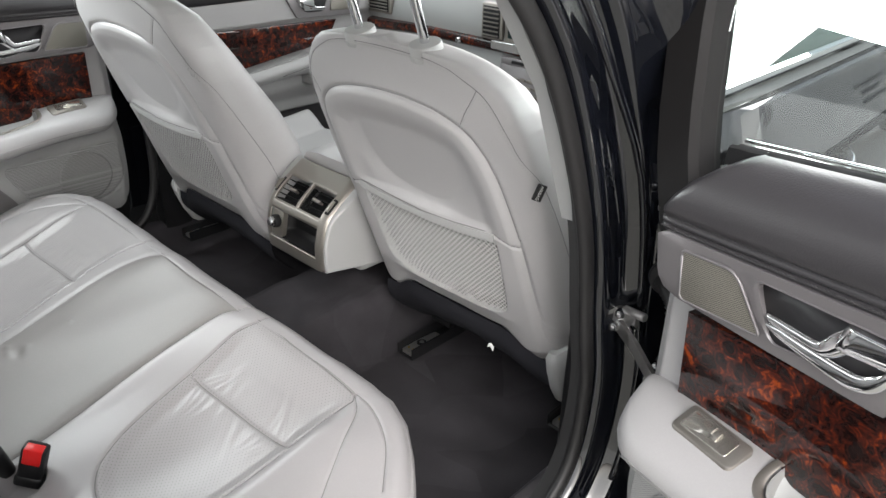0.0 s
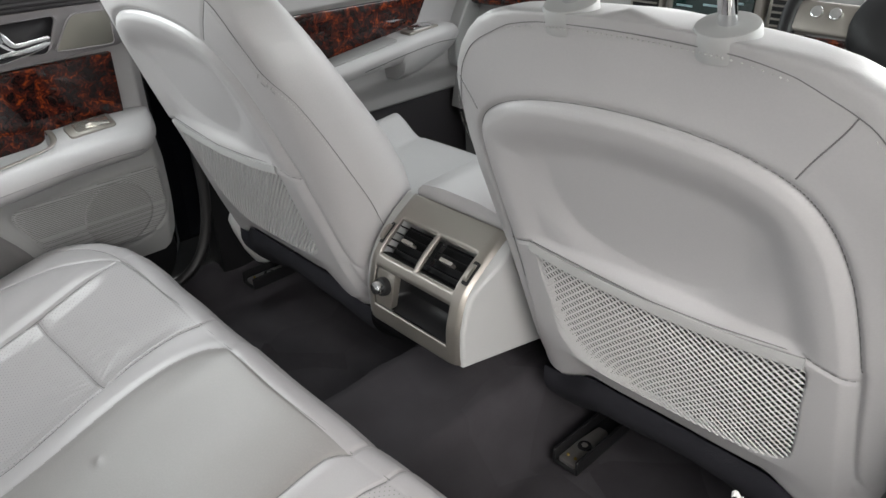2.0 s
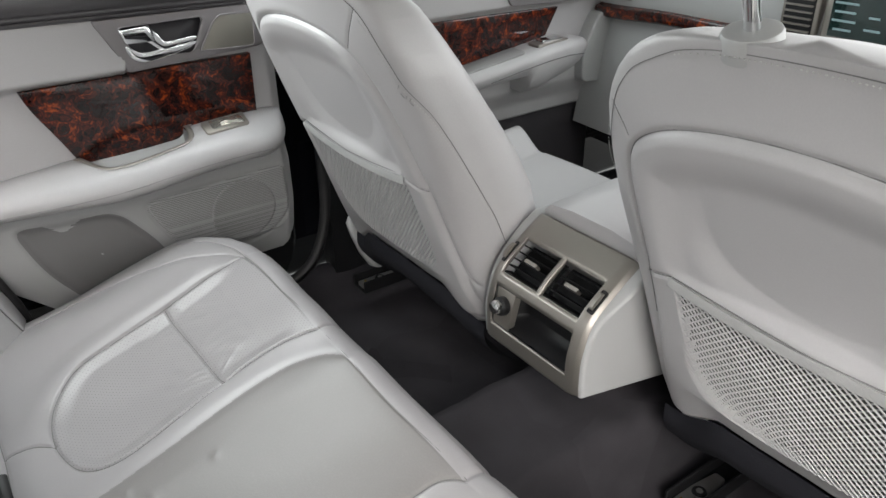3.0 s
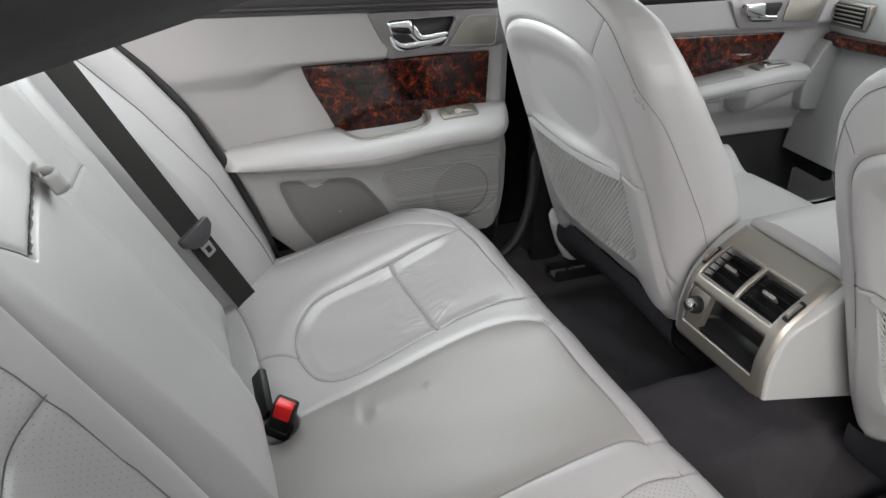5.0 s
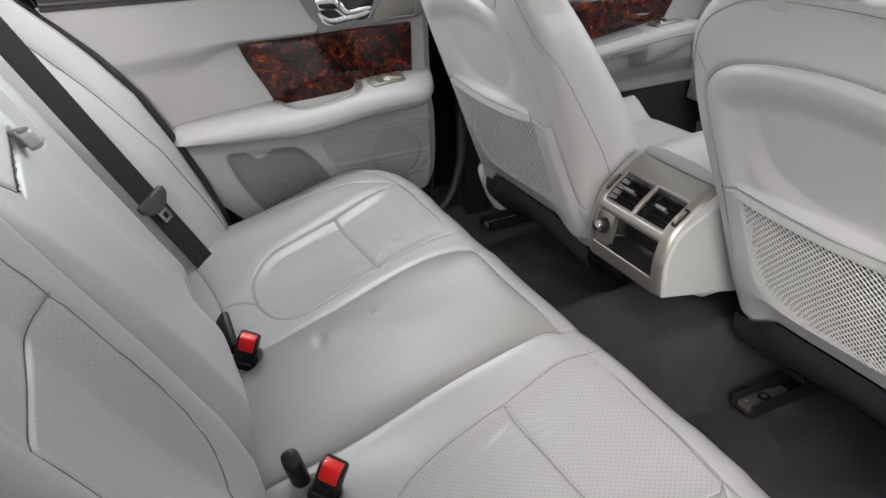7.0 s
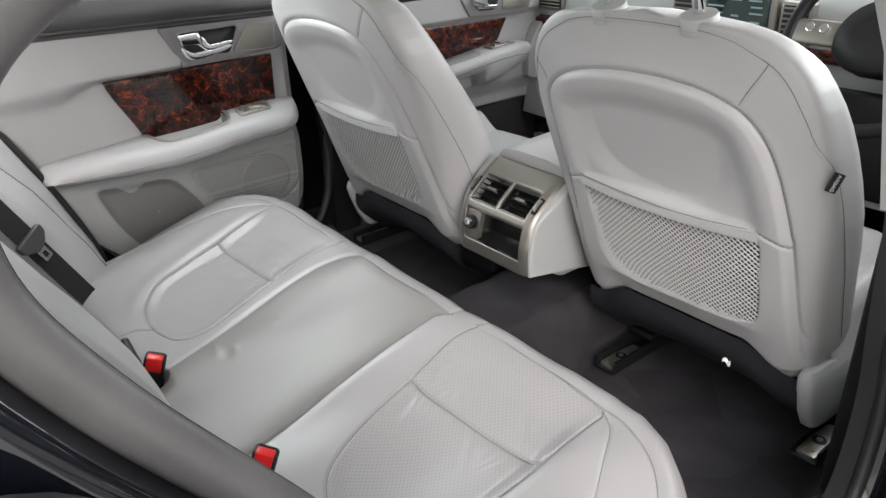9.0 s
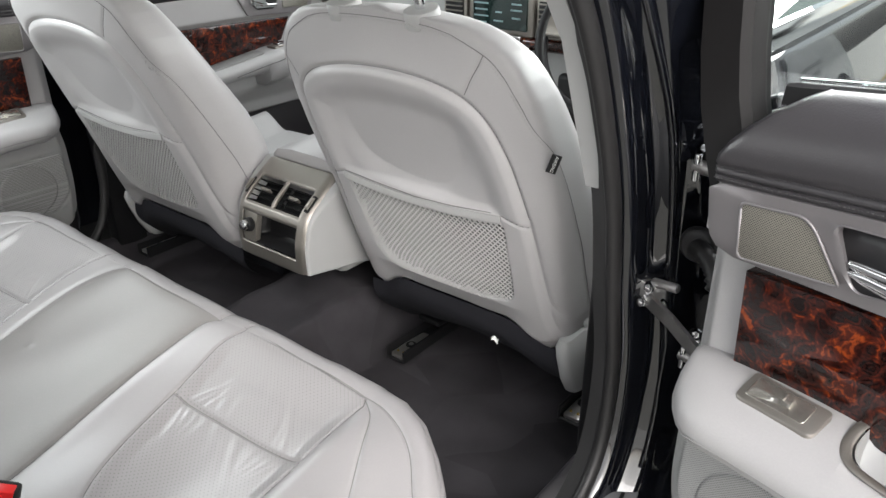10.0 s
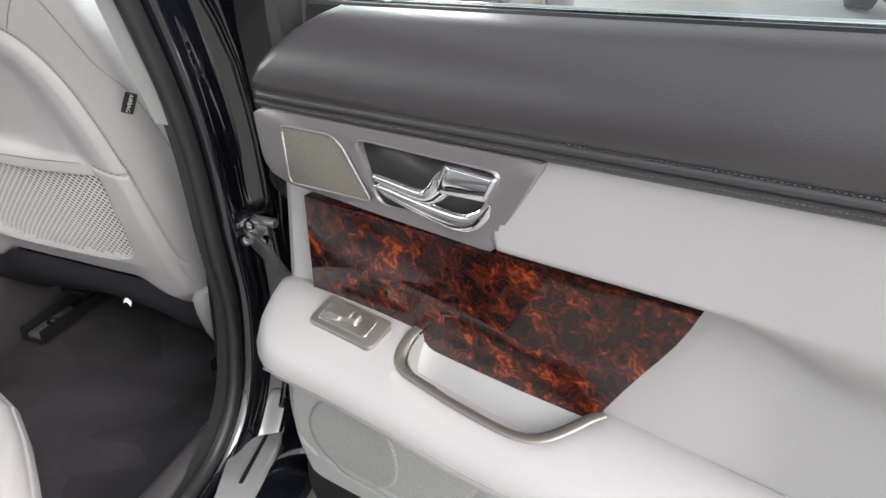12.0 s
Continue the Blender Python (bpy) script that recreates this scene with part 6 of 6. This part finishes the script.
part("pillar_lower_trim", round_box((0.044, 0.07, 0.50), (0.723, 0.050, 0.66), 0.015), BLACK_PLASTIC, body)
part("sill_trim", round_box((0.05, 0.62, 0.07), (0.725, -0.28, 0.375), 0.012), CHARCOAL, body, "dark sill trim")
# added pale plate: white reflections on the glossy painted sill, put into its colour
SILL_REFLECTION = surface("pale_sill_reflection", (0.46, 0.46, 0.47), 0.18, 0.5, vary=0.12, scale=14, fine=200, bump=0.05)
tread = part("sill_reflection_plate", slab(rounded([(0.741, 0.030), (0.772, 0.052), (0.800, 0.068), (0.817, 0.030), (0.836, -0.040), (0.850, -0.140), (0.858, -0.42), (0.812, -0.42), (0.802, -0.150), (0.774, -0.066), (0.748, 0.005)], 0.008), lambda a, b, d: (a, b, 0.408 + d), 0.006, -0.01, 0.003, 3), SILL_REFLECTION, body, "pale plate for the sky's reflection on the sill")
part("tread_slot", slab(rounded([(0.806, -0.020), (0.811, -0.018), (0.826, -0.115), (0.820, -0.117)], 0.002, 3), lambda a, b, d: (a, b, 0.4145 + d), 0.0008, -0.002, 0.0, 1), BLACK_PLASTIC, tread, "narrow dark slot")
foot = part("pillar_foot_cover", slab(rounded([(0.738, 0.095), (0.766, 0.124), (0.790, 0.112), (0.802, 0.062), (0.776, 0.046), (0.750, 0.030)], 0.012), lambda a, b, d: (a, b, 0.420 + d + 0.25 * max(0, b - 0.05)), 0.006, -0.02, 0.004, 3), RUBBER, body, "dark rounded cover at the pillar foot")
part("cover_bolt", cyl(0.011, 0.008, (0.768, 0.078, 0.432), (0.768, 0.076, 0.439), 16, 0.002), STEEL, foot, "worn steel bolt")
V, F = loft([[(x, y, z) for x, z in ((0.755, 0.39), (0.84, 0.40), (0.885, 0.37), (0.90, 0.32), (0.88, 0.22), (0.755, 0.2))] for y in np.linspace(-0.55, 0.30, 6)])
shell("sill", V, F, PAINT, body, "glossy black sill", sharp=40)
# roof with headliner, and the rails and far pillars
V, F = grid(lambda u, v: (-0.66 + 1.32 * u, -1.0 + 1.75 * v, 1.40 - 0.07 * abs(2 * u - 1) ** 3 - 0.05 * (2 * v - 1) ** 2), 24, 24)
rf = shell("roof", V, F, PAINT, body, "black roof")
rf.modifiers.new("thick", "SOLIDIFY").thickness = 0.02
V, F = grid(lambda u, v: (-0.66 + 1.32 * u, -1.0 + 1.75 * v, 1.372 - 0.07 * abs(2 * u - 1) ** 3 - 0.05 * (2 * v - 1) ** 2), 24, 24)
tagged(shell("ceiling", V, F, HEADLINER), "pale cloth headliner under the roof", "ceiling", kind="structure")
for s_ in (1, -1):
    for a, b, w in (((s_ * 0.64, 0.70, 1.32), (s_ * 0.74, 1.30, 1.0), 0.035), ((s_ * 0.64, -0.98, 1.32), (s_ * 0.70, -1.5, 1.02), 0.09)):
        V, F = tube([a, b], [(-w, -0.02), (w, -0.02), (w, 0.02), (-w, 0.02)])
        shell("pillar", V, F, PLASTIC, body, "pale pillar trim", sharp=40)
V, F = tube([(-0.66, -0.01, 1.33), (-0.70, 0.03, 1.1), (-0.73, 0.05, 0.9), (-0.73, 0.05, 0.35)], [(-0.04, -0.025), (0.04, -0.025), (0.04, 0.025), (-0.04, 0.025)], (1, 0, 0))
shell("pillar", V, F, BLACK_PLASTIC, body, "dark centre pillar", sharp=40)
V, F = tube(smooth_path([(-0.69, -0.03, 0.95), (-0.695, 0.0, 0.70), (-0.69, -0.02, 0.50), (-0.685, -0.10, 0.41), (-0.685, -0.30, 0.385), (-0.685, -0.5, 0.42)], 6), circle(0.012, 10))
shell("door_seal", V, F, RUBBER, body, "black rubber door seal")
V, F = tube([back_frame(-0.724, q, d) for q, d in ((-0.06, 0.085), (-0.025, 0.094), (0.06, 0.106), (0.135, 0.112), (0.22, 0.116), (0.297, 0.116), (0.36, 0.108), (0.411, 0.098), (0.488, 0.074), (0.62, 0.026))], circle(0.010, 10))
shell("door_seal", V, F, RUBBER, body, "black rubber door seal")
part("firewall", round_box((1.46, 0.04, 0.70), (0, 1.32, 0.62), 0.01), FELT, body)
part("left_flank", round_box((0.06, 3.2, 0.75), (-0.87, 0.2, 0.70), 0.02), PAINT, body)
part("rear_bulkhead", round_box((1.5, 0.04, 0.7), (0, -1.12, 0.75), 0.01), FELT, body)
part("parcel_shelf", round_box((1.4, 0.45, 0.03), (0, -1.30, 1.07), 0.01), CHARCOAL, body)
part("right_quarter", slab(rounded([(-0.93, 1.10), (-0.80, 0.90), (-0.66, 0.62), (-0.55, 0.36), (-0.60, 0.30), (-1.9, 0.45), (-2.0, 0.9), (-1.7, 1.05)], 0.04), lambda a, b, d: (0.875 + d - 0.03 * ((b - 0.75) / 0.4) ** 2, a, b), 0.03, -0.05, 0.012, 3), PAINT, body, "glossy black rear quarter")

# front door outside, fender and belt chrome, seen past the open door
def flank_x(y, z):
    return 0.945 - 0.62 * max(0, z - 0.70) ** 2 - 0.25 * min(0, z - 0.70) ** 2 - 0.012 * max(0, y - 0.3) ** 2 - 0.035 * step(0.20, 0.03, y)


V, F = grid(lambda u, v: (flank_x(0.03 + 1.30 * u, 0.28 + 0.785 * v), 0.03 + 1.30 * u, 0.28 + 0.785 * v), 40, 40)
front_door = shell("front_door_skin", V, F, PAINT, body, "glossy black front door")
front_door.modifiers.new("thick", "SOLIDIFY").thickness = 0.02
V, F = grid(lambda u, v: (flank_x(1.338 + 0.93 * u, 0.30 + (0.75 - 0.16 * u) * v) - 0.03 * u * u, 1.338 + 0.93 * u, 0.30 + (0.75 - 0.16 * u) * v), 24, 24)
fen = shell("front_fender", V, F, PAINT, body, "glossy black front fender")
fen.modifiers.new("thick", "SOLIDIFY").thickness = 0.02
V, F = tube([(0.868 - 0.012 * t * t, 0.02 + 1.25 * t, 1.085) for t in np.linspace(0, 1, 12)], [(-0.006, -0.016), (0.005, -0.014), (0.007, 0.0), (0.004, 0.015), (-0.006, 0.016)])
shell("belt_chrome", V, F, CHROME, body, "chrome belt moulding", sharp=40)
pane = part("front_pane", slab([(0.06, 1.09), (0.00, 1.30), (0.35, 1.36), (0.75, 1.32), (1.20, 1.09)], lambda a, b, d: (0.858 - 0.50 * (b - 1.09) + d, a, b), 0.002, -0.002, 0, 1), GLASS_DARK, body, "dark green front window pane")
pane.visible_shadow = False
# pull handle of the front door in its hollow
rings = []
for t in np.linspace(0, 1, 15):
    y0, k = 0.22 + 0.20 * t, math.sin(math.pi * t) ** 0.5
    c = Vector((flank_x(y0, 0.93) + 0.006 + 0.030 * k, y0, 0.932))
    rings.append([c + Vector(((0.008 + 0.002 * k) * math.cos(a), 0, (0.007 + 0.008 * k) * math.sin(a))) for a in np.linspace(0, 2 * math.pi, 13)[:-1]])
V, F = loft(rings)
shell("pull_handle", V, F, PAINT, body, "black pull handle with chrome edge")
V, F = tube([(flank_x(0.22 + 0.20 * t, 0.93) + 0.012 + 0.032 * math.sin(math.pi * t) ** 0.5, 0.22 + 0.20 * t, 0.945) for t in np.linspace(0.02, 0.98, 15)], circle(0.004, 8))
shell("handle_chrome", V, F, CHROME, body, "chrome strip of the pull handle")
rings = []
for a, r in ((0.0, 0.20), (0.03, 0.30), (0.10, 0.33), (0.19, 0.33), (0.22, 0.31)):
    rings.append([(0.64 + a, 2.02 + r * math.cos(t), 0.33 + r * math.sin(t)) for t in np.linspace(0, 2 * math.pi, 33)[:-1]])
V, F = loft(rings)
shell("front_tyre", V, F, TYRE, body, "black front tyre", sharp=50)

# check strap, striker plates and hinges of the open door
check = thing("door_check", (0.795, 0.02, 0.75), "worn steel door check strap bolted to the pillar", "door check", kind="")
part("bracket", round_box((0.050, 0.014, 0.030), (0.795, 0.014, 0.752), 0.003), STEEL, check)
for dx, dz in ((-0.018, 0.010), (0.004, 0.013), (-0.004, -0.012), (0.022, -0.008)):
    part("bolt", cyl(0.009, 0.007, (0.795 + dx, 0.006, 0.752 + dz), (0.795 + dx, -0.006, 0.752 + dz), 6, 0.0015), CHROME, check)
V, F = tube([(0.80, 0.0, 0.745), (0.845, -0.03, 0.742), (0.895, -0.068, 0.735)], [(-0.003, -0.010), (0.003, -0.010), (0.003, 0.010), (-0.003, 0.010)])
shell("strap", V, F, STEEL, check, sharp=40)
part("strap_pin", cyl(0.0065, 0.0065, (0.800, 0.008, 0.770), (0.838, 0.000, 0.775), 16, 0.002), STEEL, check)
for hx, hz in ((0.852, 0.958), (0.872, 0.690)):
    hinge = part("door_hinge", round_box((0.034, 0.012, 0.040), (hx, 0.022, hz), 0.004), BLACK_PLASTIC, body, "black painted door hinge")
    part("hinge_arm", cyl(0.0085, 0.0085, (hx - 0.020, 0.004, hz - 0.012), (hx + 0.040, -0.006, hz - 0.014), 16, 0.002), STEEL, hinge, "bright steel hinge arm")
    part("hinge_pin", cyl(0.005, 0.005, (hx - 0.014, 0.000, hz - 0.030), (hx - 0.014, 0.000, hz + 0.004), 12, 0.001), CHROME, hinge)
    for dx, dz in ((-0.011, 0.010), (0.002, 0.011), (-0.004, 0.022), (0.009, 0.021)):
        part("bolt", cyl(0.0062, 0.0055, (hx + dx, 0.017, hz + dz), (hx + dx, 0.006, hz + dz), 6, 0.001), CHROME, hinge)
# cable bellows between the pillar and the door
boot = thing("cable_boot", (0.852, 0.01, 0.838), "ribbed black rubber cable boot between pillar and door", "cable boot")
part("grommet", cyl(0.026, 0.022, (0.850, 0.020, 0.838), (0.850, 0.006, 0.838), 24, 0.004), RUBBER, boot)
path = smooth_path([(0.850, 0.006, 0.838), (0.866, -0.008, 0.838), (0.884, -0.020, 0.828), (0.896, -0.034, 0.808)], 6)
rings = []
for k, c in enumerate(path):
    d = (path[min(k + 1, len(path) - 1)] - path[max(k - 1, 0)]).normalized()
    s1 = d.cross(Vector((0, 0, 1))).normalized()
    s2 = d.cross(s1)
    r = 0.0135 if k % 2 else 0.0100
    rings.append([c + s1 * (r * math.cos(a)) + s2 * (r * math.sin(a)) for a in np.linspace(0, 2 * math.pi, 15)[:-1]])
V, F = loft(rings)
shell("bellows", V, F, RUBBER, boot)


# ---- dashboard ----
dash = thing("dashboard", (0, 0.9, 0.6), "pale grey dashboard with burl strip, air vents and screen", "dashboard")


def bow(x):
    return 0.05 * abs(x) ** 2


V, F = loft([[(x, y + bow(x), z) for y, z in ((0.76, 0.58), (0.80, 0.80), (0.825, 0.872), (0.80, 0.906), (0.815, 0.97), (0.85, 1.02), (0.95, 1.05), (1.30, 1.04), (1.30, 0.58))] for x in np.linspace(-0.74, 0.74, 31)])
shell("fascia", V, F, PLASTIC, dash, "pale grey soft fascia", sharp=50)
V, F = loft([[(x, y + bow(x), z - 0.012 * step(-0.45, -0.70, x)) for y, z in ((0.825, 0.872), (0.800, 0.873), (0.787, 0.880), (0.784, 0.892), (0.788, 0.902), (0.81, 0.908))] for x in np.linspace(-0.71, 0.72, 31)])
shell("veneer_strip", V, F, BURL, dash, "polished walnut burl strip", sharp=50)
flap = part("strip_flap", round_box((0.206, 0.012, 0.021), (-0.031, 0.784, 0.896), 0.002, 2), SATIN, dash, "brushed metal flap set in the burl strip")
part("flap_rim", round_box((0.210, 0.006, 0.0255), (-0.031, 0.7815, 0.896), 0.002, 2), CHROME, flap, "thin bright rim")
part("flap_face", round_box((0.202, 0.004, 0.0185), (-0.031, 0.7775, 0.896), 0.001, 1), STEEL, flap)
part("glovebox_button", cyl(0.009, 0.008, (-0.265, 0.79, 0.889), (-0.265, 0.776, 0.889), 16, 0.002), CHROME, dash, "round chrome glovebox button")
for x0, w, z0, h in ((-0.655, 0.10, 0.945, 0.05), (-0.148, 0.062, 0.955, 0.085), (0.150, 0.062, 0.955, 0.085), (0.655, 0.10, 0.945, 0.05)):
    vent = part("air_vent", round_box((w + 0.016, 0.03, h + 0.014), (x0, 0.806 + bow(x0), z0), 0.006), SATIN, dash, "satin framed air vent")
    part("vent_mouth", round_box((w, 0.012, h), (x0, 0.794 + bow(x0), z0), 0.003), BLACK_PLASTIC, vent)
    nsl = 7 if h > 0.06 else 5
    for k in range(nsl):
        part("slat", round_box((w - 0.004, 0.010, 0.0035), (x0, 0.787 + bow(x0), z0 + h * ((k + 0.5) / nsl - 0.5)), 0.001, 1), SATIN, vent)
part("screen_frame", round_box((0.205, 0.03, 0.125), (0.002, 0.806, 0.965), 0.008), SATIN, dash, "satin screen frame")
SCREEN = surface("dim_display", (0.012, 0.030, 0.028), 0.08, vary=0.1, fine=20, bump=0.0, coat=1.0)
SCREEN_INK = surface("display_text", (0.30, 0.42, 0.45), 0.3, vary=0.05)
scr = part("screen", round_box((0.170, 0.008, 0.098), (0.002, 0.790, 0.968), 0.003), SCREEN, dash, "dark display screen")
for x0, z0, w in ((-0.055, 1.000, 0.04), (0.0, 1.000, 0.03), (0.05, 1.000, 0.035), (-0.055, 0.982, 0.045), (-0.055, 0.966, 0.04), (-0.055, 0.95, 0.045), (-0.055, 0.934, 0.035), (0.0, 0.962, 0.02), (0.055, 0.985, 0.03), (0.055, 0.97, 0.035), (0.055, 0.95, 0.025), (0.0, 0.94, 0.03)):
    part("display_bar", round_box((w, 0.002, 0.004), (x0, 0.7855, z0), 0.0005, 1), SCREEN_INK, scr, "line of small display text")
stack = part("control_panel", round_box((0.205, 0.05, 0.150), (0.002, 0.795, 0.790), 0.008, 3, Matrix.Rotation(radians(-8), 3, "X")), SATIN_DOOR, dash, "grey control stack")
part("button_row", round_box((0.19, 0.014, 0.020), (0.002, 0.782, 0.862), 0.003), SATIN_DOOR, stack)
part("disc_slot", round_box((0.11, 0.010, 0.008), (0.005, 0.774, 0.862), 0.001, 1), BLACK_PLASTIC, stack, "black disc slot")
for x0 in (-0.065, 0.065):
    part("dial", cyl(0.014, 0.012, (x0, 0.775, 0.805), (x0, 0.750, 0.802), 20, 0.002), CHROME, stack, "chrome rotary dial")
for r in range(4):
    for c in range(4):
        part("button", round_box((0.020, 0.006, 0.009), (-0.035 + 0.025 * c, 0.772 - 0.004 * r, 0.818 - 0.018 * r), 0.002, 1), SATIN, stack)
part("knee_panel", round_box((0.52, 0.03, 0.24), (0.46, 0.772, 0.715), 0.012), BLACK_PLASTIC, dash, "dark lower knee panel")
wheel = thing("steering_wheel", (0.377, 0.72, 0.86), "black leather steering wheel with satin spokes", "steering wheel")
wc = Vector((0.377, 0.70, 0.955))
wt = Matrix.Rotation(radians(64), 3, "X")
V, F = grid(lambda u, v: wc + wt @ Vector(((0.185 + 0.015 * math.cos(6.28318 * v)) * math.cos(6.28318 * u), (0.185 + 0.015 * math.cos(6.28318 * v)) * math.sin(6.28318 * u), 0.015 * math.sin(6.28318 * v))), 64, 14)
shell("rim", V, F, BLACK_PLASTIC, wheel)
rings = []
for k, (r, h) in enumerate(((0.09, -0.03), (0.095, 0.0), (0.085, 0.018), (0.05, 0.026), (0.005, 0.028))):
    rings.append([wc + wt @ Vector((r * 0.95 * math.cos(a), r * (0.85 + 0.1 * math.sin(a)) * math.sin(a), h)) for a in np.linspace(0, 2 * math.pi, 29)[:-1]])
V, F = loft(rings)
hub = shell("hub", V, F, BLACK_PLASTIC, wheel, "black padded hub")
for s_ in (1, -1):
    pad = part("spoke", round_box((0.105, 0.055, 0.018), wc + wt @ Vector((s_ * 0.128, 0.005, 0)), 0.008, 3, wt), SATIN, wheel, "satin metal spoke")
    for q in range(2):
        part("spoke_dial", cyl(0.011, 0.010, wc + wt @ Vector((s_ * (0.11 + 0.03 * q), 0.012, 0.006)), wc + wt @ Vector((s_ * (0.11 + 0.03 * q), 0.012, 0.016)), 16, 0.002), CHROME, pad)
part("column_cover", round_box((0.12, 0.16, 0.10), (0.377, 0.80, 0.92), 0.025), BLACK_PLASTIC, wheel)
